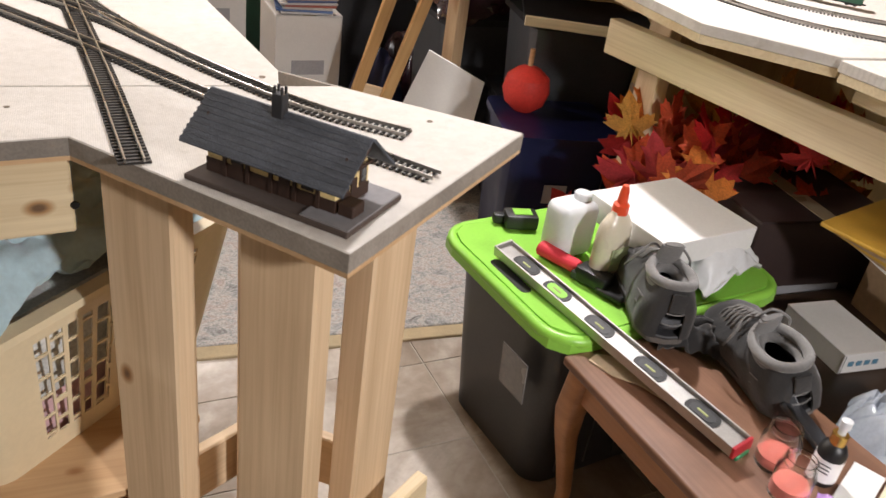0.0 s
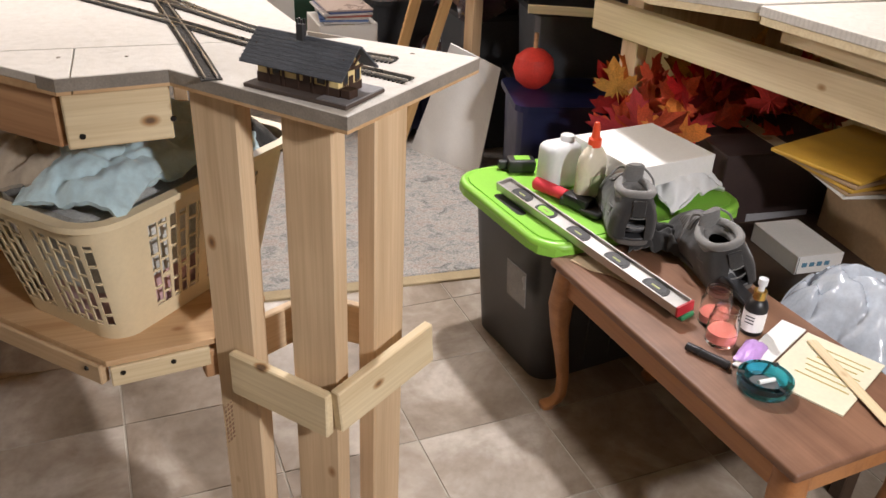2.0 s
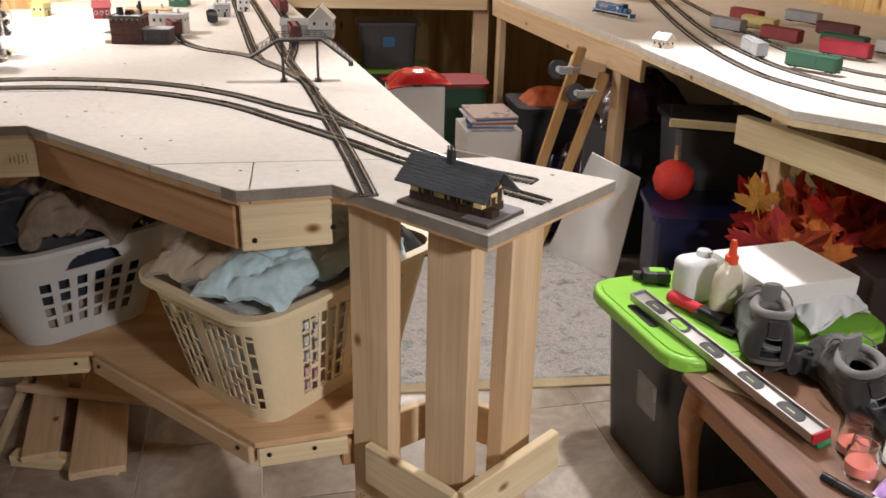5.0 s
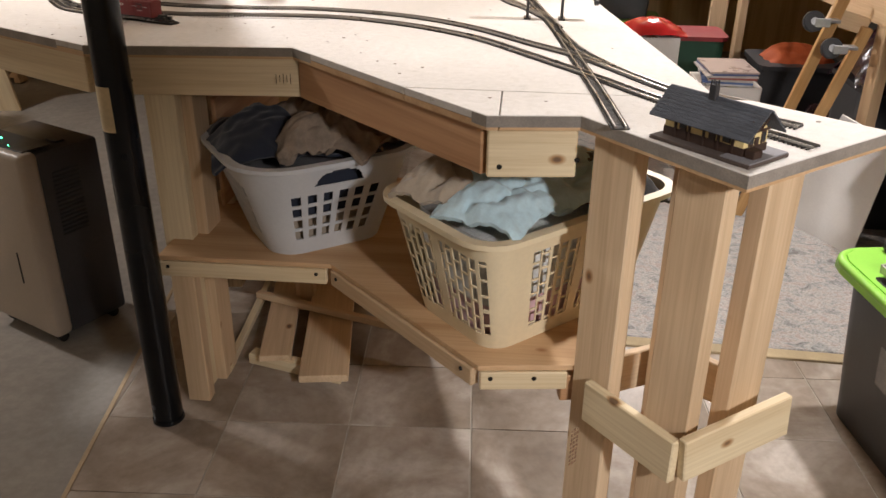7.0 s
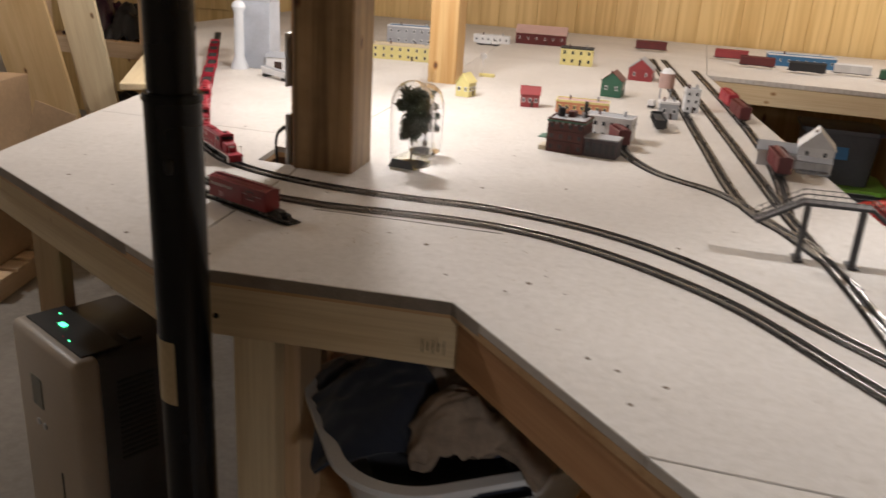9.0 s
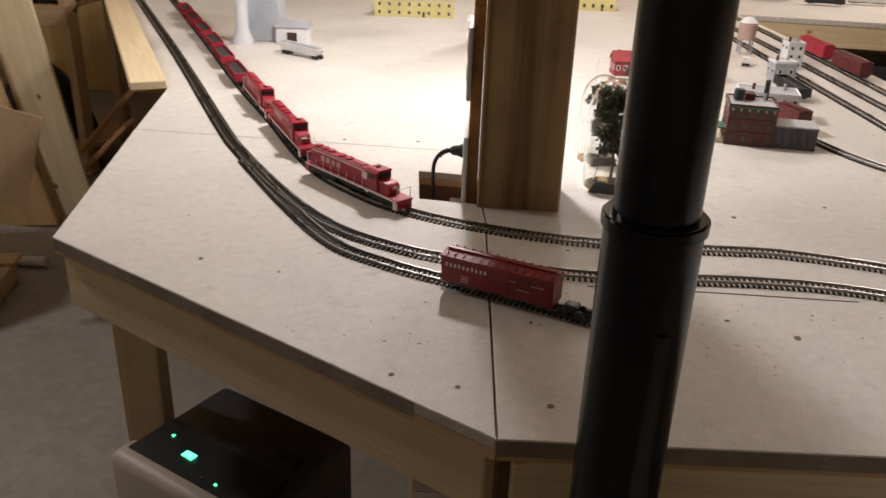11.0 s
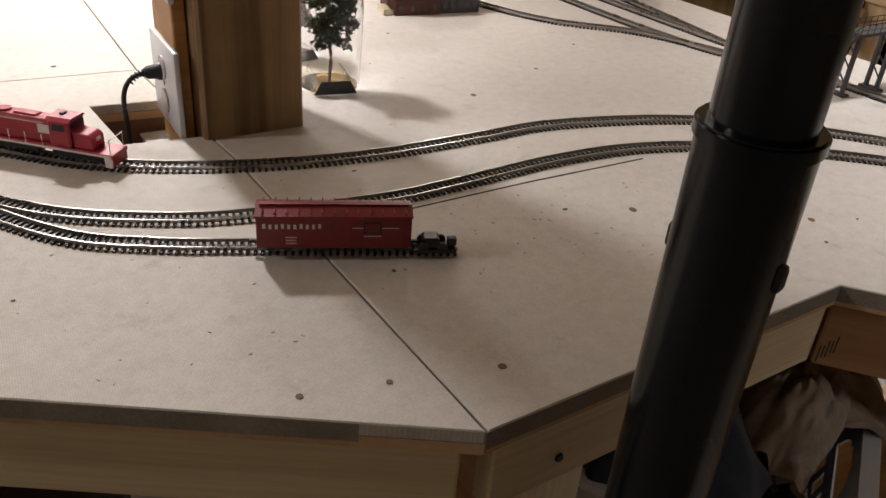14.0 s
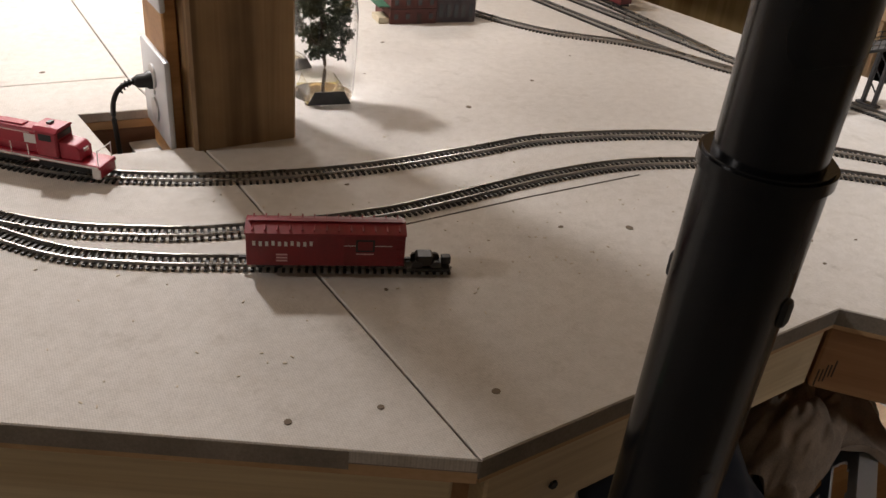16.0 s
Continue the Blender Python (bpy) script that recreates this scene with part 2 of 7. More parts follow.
def sweep(path, r, seg=8, bm=None, flat=None, closed=False):
    """A tube along a path; flat=(w, h) gives a bar instead."""
    own = bmesh.new()
    rings = []
    n = len(path)
    for i, q in enumerate(path):
        a, b = path[max(0, i - 1)], path[min(n - 1, i + 1)]
        if closed:
            a, b = path[i - 1], path[(i + 1) % n]
        d = (Vector(b) - Vector(a)).normalized()
        side = d.cross(Vector((0, 0, 1)))
        side = side.normalized() if side.length > 1e-4 else Vector((1, 0, 0))
        up = side.cross(d).normalized()
        if flat:
            w, h = flat[0] / 2, flat[1] / 2
            off = [side * w + up * h, -side * w + up * h, -side * w - up * h, side * w - up * h]
        else:
            off = [(side * math.cos(2 * math.pi * k / seg) + up * math.sin(2 * math.pi * k / seg)) * r for k in range(seg)]
        rings.append([own.verts.new(Vector(q) + o) for o in off])
    pairs = list(zip(rings, rings[1:])) + ([(rings[-1], rings[0])] if closed else [])
    for a, b in pairs:
        for k in range(len(a)):
            own.faces.new((a[k], a[(k + 1) % len(a)], b[(k + 1) % len(a)], b[k]))
    if not closed:
        own.faces.new(rings[0][::-1])
        own.faces.new(rings[-1])
    bmesh.ops.recalc_face_normals(own, faces=own.faces)
    return join(bm, own)


def along(a, b, roll=0.0):
    """Pose with x from a to b, at the middle, z as near up as can be."""
    a, b = Vector(a), Vector(b)
    x = (b - a).normalized()
    ref = Vector((0, 0, 1)) if abs(x.z) < 0.95 else Vector((0, 1, 0))
    y = ref.cross(x).normalized()
    z = x.cross(y)
    m = Matrix((x, y, z)).transposed().to_4x4()
    return Matrix.Translation((a + b) / 2) @ m @ Matrix.Rotation(radians(roll), 4, "X")


def board(name, a, b, w, h, material, parent=None, label="", roll=0.0, bevel=0.0025):
    """Lumber from a to b (middles of the ends): w across, h high, grain along it."""
    ln = (Vector(b) - Vector(a)).length
    return part(name, box(ln, w, h, bevel=bevel), material, parent, label, along(a, b, roll))

# ---- the basement room ----
def tile_mat():
    m, nt, b = nodes_of("vinyl_tile")
    v = coords(nt)
    a = tex_noise(nt, v, 3.0, 5, 0.6, 0.6)
    c = tex_noise(nt, v, 26, 5, 0.65)
    r1 = ramp(nt, a.outputs["Fac"], [(0.3, (0.19, 0.145, 0.105)), (0.5, (0.34, 0.28, 0.225)), (0.68, (0.56, 0.51, 0.45))])
    r2 = ramp(nt, c.outputs["Fac"], [(0.3, (0.8, 0.78, 0.76)), (0.6, (1, 1, 1))])
    nt.links.new(mix(nt, r1.outputs[0], r2.outputs[0], 1.0), b.inputs["Base Color"])
    b.inputs["Roughness"].default_value = 0.33
    bump(nt, b, c.outputs["Fac"], 0.12, 0.001)
    return m


def rug_mat():
    m, nt, b = nodes_of("grey_rug_pile")
    v = coords(nt, (1.0, 1.3, 1.0), False)
    a = tex_noise(nt, v, 17.0, 7, 0.8, 0.8)
    c = tex_noise(nt, v, 140, 3, 0.7)
    r1 = ramp(nt, a.outputs["Fac"], [(0.34, (0.20, 0.185, 0.17)), (0.44, (0.36, 0.365, 0.35)), (0.52, (0.50, 0.46, 0.425)), (0.60, (0.44, 0.36, 0.32)), (0.70, (0.33, 0.34, 0.33))])
    r2 = ramp(nt, c.outputs["Fac"], [(0.35, (0.6, 0.6, 0.6)), (0.6, (1, 1, 1))])
    nt.links.new(mix(nt, r1.outputs[0], r2.outputs[0], 1.0), b.inputs["Base Color"])
    b.inputs["Roughness"].default_value = 0.95
    bump(nt, b, c.outputs["Fac"], 0.8, 0.004)
    return m


def paneling_mat():
    m, nt, b = nodes_of("knotty_pine")
    v = coords(nt, (22, 22, 1.0))
    a = tex_noise(nt, v, 0.8, 3, 0.5, 1.0)
    r1 = ramp(nt, a.outputs["Fac"], [(0.3, (0.56, 0.36, 0.135)), (0.6, (0.72, 0.51, 0.225))])
    vk = coords(nt, (5.0, 5.0, 2.0))
    vo = nt.nodes.new("ShaderNodeTexVoronoi")
    vo.inputs["Scale"].default_value = 1.2
    nt.links.new(vk.outputs[0], vo.inputs["Vector"])
    k = ramp(nt, vo.outputs["Distance"], [(0.05, (0.3, 0.13, 0.05)), (0.11, (1, 1, 1))])
    nt.links.new(mix(nt, r1.outputs[0], k.outputs[0], 1.0), b.inputs["Base Color"])
    b.inputs["Roughness"].default_value = 0.4
    return m


TILE, RUG, PANEL = tile_mat(), rug_mat(), paneling_mat()
floor = part("floor", box(9.0, 10.0, 0.1, (-1.0, 2.2, -0.056)), CONCRETE)
tagged(floor, "worn grey concrete basement floor slab", "floor", kind="structure")
tiled = part("tiled_floor", prism([(-0.985, 1.0), (-1.6, 5.08), (2.74, 5.9), (2.74, -1.95), (-0.54, -1.95)], -0.0055, -0.0025), GROUT)
tagged(tiled, "square beige vinyl floor tiles with pale joints", "floor", kind="structure")

W = 0.1
WALLS = [
    ("wall_north", (7.9, W, 2.5), (-1.5, 6.15 + W / 2, 1.19), PANEL, "knotty pine tongue and groove boarded wall"),
    ("wall_east", (W, 8.2, 2.5), (2.75 + W / 2, 2.05, 1.19), PANEL, "knotty pine boarded wall beside the layout"),
    ("wall_south", (8.2, W, 2.5), (-1.35, -2.0 - W / 2, 1.19), WALL_PAINT, "painted concrete block basement wall"),
    ("wall_west", (W, 8.2, 2.5), (-5.4 - W / 2, 2.05, 1.19), WALL_PAINT, "cream painted concrete block basement wall"),
]
wall_of = {}
for name, size, at, material, label in WALLS:
    w = part(name, box(*size), material, m=Matrix.Translation(at))
    tagged(w, label, "wall", kind="structure")
    wall_of[name] = w
ceiling = part("ceiling", box(8.4, 8.4, 0.1, (-1.35, 2.05, 2.48)), CEIL)
tagged(ceiling, "open joist basement ceiling in bare boards", "ceiling", kind="structure")
plank = part("panel_board", box(0.129, 0.012, 1.5, bevel=0.0025), PANEL, wall_of["wall_north"], m=Matrix.Translation((-3.2, -W / 2 - 0.006, 0.45)))
for i in range(1, 46):
    again(plank, wall_of["wall_north"], Matrix.Translation((-3.2 + 0.13 * i, -W / 2 - 0.006, 0.45)))
plank = part("panel_board", box(0.012, 0.129, 1.5, bevel=0.0025), PANEL, wall_of["wall_east"], m=Matrix.Translation((-W / 2 - 0.006, 3.9, 0.45)))
for i in range(1, 28):
    again(plank, wall_of["wall_east"], Matrix.Translation((-W / 2 - 0.006, 3.9 - 0.13 * i, 0.45)))

rug_bm = prism([(0.22, 1.925), (1.9, 1.86), (1.95, 4.3), (0.05, 4.4)], -0.002, 0.009, bevel=0.003)
rug = part("rug", rug_bm, RUG)
tagged(rug, "flat grey and cream patterned area rug on tiles", "rug")
part("rug_border", prism([(0.23, 1.875), (1.9, 1.81), (1.9, 1.858), (0.23, 1.922)], -0.002, 0.008, bevel=0.002), plain("rug_border_tan", (0.42, 0.33, 0.2), 0.95, scale=60, relief=0.6), rug, "tan bound border")

# ---- the main layout table ----
TZ = 0.95                       # height of every layout top
E1 = Vector((0.765, 0.645, 0)).normalized()
E2 = Vector((-0.64, 0.76, 0)).normalized()
C0, C1, C2, C3, C4 = (0.328, 0.803), (0.109, 1.06), (-0.049, 1.039), (-0.51, 1.50), (-0.978, 1.457)
CR, CX = (0.605, 1.04), (0.355, 1.258)
L1, L2 = (-1.66, 1.83), (-1.87, 2.72)
JN = (-0.145, 4.5)              # where the tip table meets the far table
table = thing("layout_table", "peninsula train layout table of pine lumber topped with off-white fibre board", "table", (-0.3, 1.9, 0))
TO = Matrix.Translation((0.3, -1.9, 0))


def tpart(name, bm, material, label="", parent=None):
    return part(name, bm, material, parent or table, label, TO if parent is None else None)


def tboard(name, a, b, w, h, material, label="", roll=0.0):
    ob = board(name, a, b, w, h, material, table, label, roll)
    ob.matrix_basis = TO @ ob.matrix_basis
    return ob


G = 0.0012
S1, S2 = (-1.03, 2.02), (-1.105, 2.49)
PANELS = [
    [(C4[0] - G, C4[1]), L1, (-1.79, 2.37), (-1.085 - G, 2.37 + G), (-1.065, 2.235), (-1.172, 2.24), (-1.150, 2.098), (-1.043, 2.092), (S1[0] - G, S1[1])],
    [(-1.79, 2.37 + 2 * G), L2, (-2.95, 4.55), (-2.95, 6.09), (-1.30 - G, 6.09), (-1.085 - G, 2.37 + 3 * G)],
    [(C4[0] + G, C4[1]), C3, (-0.215, 1.2 + G), (0.345, 1.2 + G), CX, JN, (-0.145, 6.09), (-1.30 + G, 6.09), (-1.085 + G, 2.37), (S1[0] + G, S1[1])],
    [(-0.213, 1.2 - G), C2, (-0.028 - G, 1.042), (-0.03 - G, 1.2 - G)],
    [(-0.03 + G, 1.2 - G), (-0.028 + G, 1.042), C1, C0, CR, (0.418, 1.2 - G)],
]
for poly in PANELS:
    tpart("top_panel", prism(poly, TZ - 0.014, TZ, bevel=0.0012), BOARD, "off-white fibre board sheet")
EDGE = [C0, CR, CX, JN, (-0.145, 6.08), (-2.94, 6.08), (-2.94, 4.55), L2, L1, C4, C3, C2, C1]


def inset(poly, d):
    out = []
    n = len(poly)
    for i in range(n):
        p, a, b = Vector(poly[i]), Vector(poly[i - 1]), Vector(poly[(i + 1) % n])
        u, v = (p - a).normalized(), (b - p).normalized()
        nu, nv = Vector((-u.y, u.x)), Vector((-v.y, v.x))
        k = (nu + nv).normalized()
        out.append(tuple(p + k * d / max(0.35, k.dot(nu))))
    return out


for poly in PANELS:
    tpart("underlay", prism(poly, TZ - 0.026, TZ - 0.0142), PLY, "plywood under sheet")
# grey sawn edge of the fibre board
for a, b in zip(EDGE[-6:] + EDGE[:3], EDGE[-5:] + EDGE[:3]):
    if a == b:
        continue
    d = (Vector(b) - Vector(a)).normalized()
    n = Vector((d.y, -d.x))
    tpart("edge_strip", prism([tuple(Vector(a) + n * 0.0005), tuple(Vector(b) + n * 0.0005), tuple(Vector(b) - n * 0.004), tuple(Vector(a) - n * 0.004)], TZ - 0.0205, TZ - 0.0012), BOARD_EDGE, "grey sawn fibre board edge")

# fascia boards under the edge
F = inset(EDGE, 0.022)
fc = dict(zip("c0 cr cx jn n1 n2 n3 l2 l1 c4 c3 c2 c1".split(), F))
FZ = TZ - 0.026 - 0.0445
for a, b, material, name in (("l1", "c4", PINE_PALE, "fascia"), ("c4", "c3", PINE_PALE, "fascia"), ("c3", "c2", PINE_RED, "fascia"), ("c2", "c1", PINE_PALE, "fascia"), ("l2", "l1", PINE, "fascia"), ("cx", "jn", PINE, "fascia")):
    pa, pb = Vector(fc[a]), Vector(fc[b])
    d = (pb - pa).normalized() * 0.012
    tboard(name, (*(pa + (d if a == "c3" else -d * 0.6 if a != "c4" else d)), FZ), (*(pb - (d if b != "c3" else -d * 0.0)), FZ), 0.024, 0.089, material)
# screws and stamp in the fascia
SCREW = plain("screw_black", (0.02, 0.018, 0.016), 0.5, 0.6)


def screw_at(x, y, z, ang):
    m = TO @ pose(x, y, z, 90, 0, ang)
    return part("screw_head", cyl(0.005, 0.004, 0.0025, seg=10), SCREW, table, m=m)


d = (Vector(fc["c1"]) - Vector(fc["c2"])).normalized()
n = Vector((d.y, -d.x))
for k, zz in ((0.09, 0.855), (0.93, 0.868)):
    q = Vector(fc["c2"]).lerp(Vector(fc["c1"]), k) + n * 0.0125
    screw_at(q.x, q.y, zz, math.degrees(math.atan2(d.y, d.x)))
for x, zz in ((-0.885, 0.87), (-0.90, 0.80)):
    screw_at(x, 1.472, zz, 4)

# legs of the table
for x, y, z0, material in ((-0.845, 1.535, 0, PINE_PALE), (-0.80, 1.60, 0, PINE), (-1.60, 1.93, 0, PINE), (-1.05, 2.9, 0, PINE), (-0.42, 2.15, 0, PINE), (0.14, 2.3, 0, PINE), (-0.05, 3.4, 0, PINE), (-0.17, 4.42, 0, PINE)):
    tboard("leg", (x, y, 0), (x, y, TZ - 0.027), 0.038 if x > -0.83 else 0.075, 0.089 if x > -0.83 else 0.038, material)
tboard("leg_brace", (-0.80, 1.64, 0.30), (-0.80, 2.2, 0.86), 0.03, 0.05, PINE)
tboard("back_panel", (-0.79, 1.70, 0.62), (-0.79, 2.25, 0.62), 0.012, 0.30, PINE_RED)

# the narrow stand under the tip: four posts and braces
ANG = math.degrees(math.atan2(E1.y, E1.x))


def stand_leg(x, y, wide_along_e1, material):
    m = Matrix.Translation((x, y, (TZ - 0.027) / 2)) @ Matrix.Rotation(radians(ANG if wide_along_e1 else ANG + 97.0), 4, "Z") @ Matrix.Rotation(radians(-90), 4, "Y")
    return part("stand_leg", box(TZ - 0.027, 0.089, 0.038, bevel=0.003), material, table, m=TO @ m @ Matrix.Rotation(radians(90), 4, "X"))


stand_leg(0.302, 0.922, False, PINE)
stand_leg(0.179, 1.039, False, PINE)
stand_leg(0.427, 0.994, True, PINE)
stand_leg(0.325, 1.11, True, PINE)
BZ = 0.41
tboard("brace", (0.312, 0.845, BZ + 0.005), (0.515, 0.973, BZ + 0.028), 0.019, 0.088, PINE_PALE)
tboard("brace", (0.302, 0.848, BZ - 0.003), (0.160, 1.015, BZ - 0.003), 0.019, 0.088, PINE_PALE)
tboard("brace", (0.46, 1.045, BZ + 0.01), (0.31, 1.165, BZ + 0.01), 0.019, 0.088, PINE)
tboard("brace", (0.19, 1.09, BZ), (0.31, 1.155, BZ), 0.019, 0.088, PINE)

# ink stamps on two of the posts
STAMP = plain("lumber_stamp", (0.24, 0.14, 0.08), 0.8)


def stamp(x, y, z, ang, rows, cols, tall=0.006, step=0.010):
    for r in range(rows):
        for k in range(cols):
            part("stamp_bar", box(0.0045 if (k + r) % 3 else 0.0065, 0.0006, tall if (k * 2 + r) % 4 else tall * 0.6), STAMP, table, m=TO @ pose(x, y, z - r * step, 0, 0, ang) @ Matrix.Translation(((k - cols / 2) * 0.008, 0, 0)))


stamp(0.1465, 1.001, 0.345, ANG + 97.0 - 90, 9, 3, 0.007)

# lower shelf
SZ = 0.452
SH = [(-0.86, 1.42), (-0.43, 1.425), (-0.05, 1.035), (0.135, 1.06), (0.24, 1.18), (0.0, 2.0), (-0.86, 2.05)]
tpart("shelf", prism(SH, SZ - 0.012, SZ, bevel=0.001), PLY, "plywood shelf sheet")
for a, b in ((SH[0], SH[1]), (SH[1], SH[2]), (SH[2], SH[3])):
    pa, pb = Vector(a), Vector(b)
    d = (pb - pa).normalized()
    n = Vector((d.y, -d.x)) * -0.004
    pa, pb = pa + d * 0.004 + n, pb - d * 0.012 + n
    tboard("shelf_rail", (*pa, SZ - 0.033), (*pb, SZ - 0.033), 0.02, 0.04, PINE_PALE if a != SH[1] else PINE)
    for k in (0.12, 0.62) if a == SH[2] else (0.05, 0.94):
        q = pa.lerp(pb, k) + Vector((d.y, -d.x)) * 0.0105
        screw_at(q.x, q.y, SZ - 0.026, math.degrees(math.atan2(d.y, d.x)))
tboard("shelf_block", (0.11, 1.075, 0.395), (0.165, 1.085, 0.395), 0.03, 0.06, PINE_RED)
for x, y in ((-0.82, 1.47), (-0.66, 1.98), (-0.05, 1.9)):
    tboard("shelf_leg", (x, y, 0), (x, y, SZ - 0.013), 0.06, 0.038, PINE)

# ---- the other layout tables along the walls ----
far = thing("far_layout_table", "long train layout table along the boarded wall with pale fascia", "table", (0.9, 5.3, 0))
FO = Matrix.Translation((-0.9, -5.3, 0))
FAR = [(-0.143, 4.5), (1.06, 4.42), (1.06, 6.09), (-0.143, 6.09)]
part("top_panel", prism(FAR, TZ - 0.022, TZ, bevel=0.0015), BOARD, far, m=FO)
ob = board("fascia", (-0.14, 4.512, TZ - 0.068), (1.05, 4.432, TZ - 0.068), 0.02, 0.089, PINE_PALE, far)
ob.matrix_basis = FO @ ob.matrix_basis
for x, y in ((1.03, 4.50), (0.0, 5.9)):
    ob = board("leg", (x, y, 0), (x, y, TZ - 0.025), 0.089, 0.038, PINE, far)
    ob.matrix_basis = FO @ ob.matrix_basis
right = thing("side_layout_table", "deep train layout table of pine and plywood beside the aisle", "table", (1.95, 2.8, 0))
RO = Matrix.Translation((-1.95, -2.8, 0))
RT = [(1.063, 4.42), (1.21, 2.46), (2.69, 2.46), (2.69, 6.09), (1.063, 6.09)]
RT2 = [(1.185, 2.455), (1.215, 1.52), (1.385, 1.325), (2.69, 1.325), (2.69, 2.455)]
RT3 = [(1.375, 1.32), (1.43, 1.02), (1.62, -0.9), (2.69, -0.9), (2.69, 1.32)]
for poly, dz in ((RT, 0), (RT2, 0.004), (RT3, 0.001)):
    part("top_panel", prism(poly, TZ - 0.022 + dz, TZ + dz, bevel=0.0015), BOARD, right, m=RO)
    part("underlay", prism(inset(poly, 0.004), TZ - 0.04 + dz, TZ - 0.0222 + dz), PINE_PALE, right, m=RO)


def rboard(name, a, b, w, h, material, roll=0.0):
    ob = board(name, a, b, w, h, material, right, "", roll)
    ob.matrix_basis = RO @ ob.matrix_basis


rboard("fascia", (1.075, 4.36, TZ - 0.085), (1.225, 2.5, TZ - 0.085), 0.02, 0.089, PINE)
for x, y in ((1.12, 4.35), (1.24, 2.75), (1.45, 1.93), (1.56, 0.1), (2.6, 4.4), (2.6, 1.5)):
    rboard("leg", (x, y, 0), (x, y, TZ - 0.041), 0.038, 0.089, PINE)
rboard("side_brace", (1.385, 2.06, 0.765), (1.56, 0.95, 0.795), 0.038, 0.089, PINE_PALE)
rboard("side_brace", (1.50, 1.36, 0.885), (1.62, 0.2, 0.885), 0.038, 0.06, PINE_PALE)

# ---- posts and the steel pole ----
post = part("wooden_post", box(2.42, 0.138, 0.138, bevel=0.004), POST_WOOD, m=Matrix.Translation((-0.985, 2.149, 1.21)) @ Matrix.Rotation(radians(3), 4, "Z") @ Matrix.Rotation(radians(-90), 4, "Y"))
tagged(post, "square weathered timber post through the layout top", "post", kind="structure")
post2 = part("wooden_post", box(2.42, 0.11, 0.11, bevel=0.004), wood("new_post", (0.62, 0.42, 0.19), (0.48, 0.28, 0.10)), m=Matrix.Translation((-1.12, 3.52, 1.21)) @ Matrix.Rotation(radians(-90), 4, "Y"))
tagged(post2, "square honey pine post behind the model town", "post", kind="structure")
pole = thing("steel_pole", "black painted telescoping steel jack post on tiled floor", "post", (-0.872, 1.368, 0), kind="structure")
part("lower_tube", cyl(0.0375, 0.0375, 1.235, seg=40, bevel=0.001), BLACK_STEEL, pole, smooth=True)
part("upper_tube", cyl(0.0325, 0.0325, 1.20, (0, 0, 1.23), seg=40), BLACK_STEEL, pole, smooth=True)
part("collar", cyl(0.0400, 0.0400, 0.012, (0, 0, 1.226), seg=40, bevel=0.002), BLACK_STEEL, pole, smooth=True)
part("base_ring", cyl(0.041, 0.039, 0.016, seg=40, bevel=0.003), BLACK_STEEL, pole, smooth=True)

# ---- track ----
RAIL = plain("nickel_rail", (0.42, 0.40, 0.37), 0.3, 0.85, 0.15, 60, 0.05)
TIE = plain("black_tie_plastic", (0.018, 0.015, 0.013), 0.55, var=0.25, scale=60)
tie_mesh = part("tie", box(0.0032, 0.031, 0.0026, (0, 0, 0.0013)), TIE)
bpy.context.scene.collection.objects.unlink(tie_mesh)
tie_count = [0]


def track(label, pts, z=None, singles=False):
    """Flexible track: two rails on closely laid ties."""
    z = TZ if z is None else z
    line = smooth_path([(x, y, 0) for x, y in pts], 0.012)
    mid = line[len(line) // 2]
    t = thing("model_track", label, "model track", (mid.x, mid.y, z), group="tracks of the model railway")
    rel = [Vector((p.x - mid.x, p.y - mid.y, 0)) for p in line]
    side = []
    for i in range(len(rel)):
        d = (rel[min(i + 1, len(rel) - 1)] - rel[max(i - 1, 0)]).normalized()
        side.append(Vector((-d.y, d.x, 0)))
    for s in (-1, 1):
        part("rail", sweep([p + n * s * 0.00875 + Vector((0, 0, 0.0046)) for p, n in zip(rel, side)], 0, flat=(0.0017, 0.0040)), RAIL, t)
    bm = bmesh.new()
    acc, last = 0.0, None
    for i in range(1, len(rel)):
        seg = rel[i] - rel[i - 1]
        ln = seg.length
        while acc <= ln:
            q = rel[i - 1] + seg * (acc / ln)
            m = Matrix.Translation(q) @ Matrix.Rotation(math.atan2(seg.y, seg.x), 4, "Z")
            wx, wy = q.x + mid.x, q.y + mid.y
            if singles and -1.30 < wx < -0.45 and wy < 2.1 and tie_count[0] < 295:
                o = new("tie", tie_mesh.data)
                o.parent, o.matrix_basis = t, m
                tie_count[0] += 1
            else:
                box(0.0032, 0.031, 0.0026, (0, 0, 0.0013), bm=bm, m=m)
            acc += 0.0078
        acc -= ln
    if len(bm.verts):
        tagged(part("tie_strip", bm, TIE, t), kind="stuff")
    return t


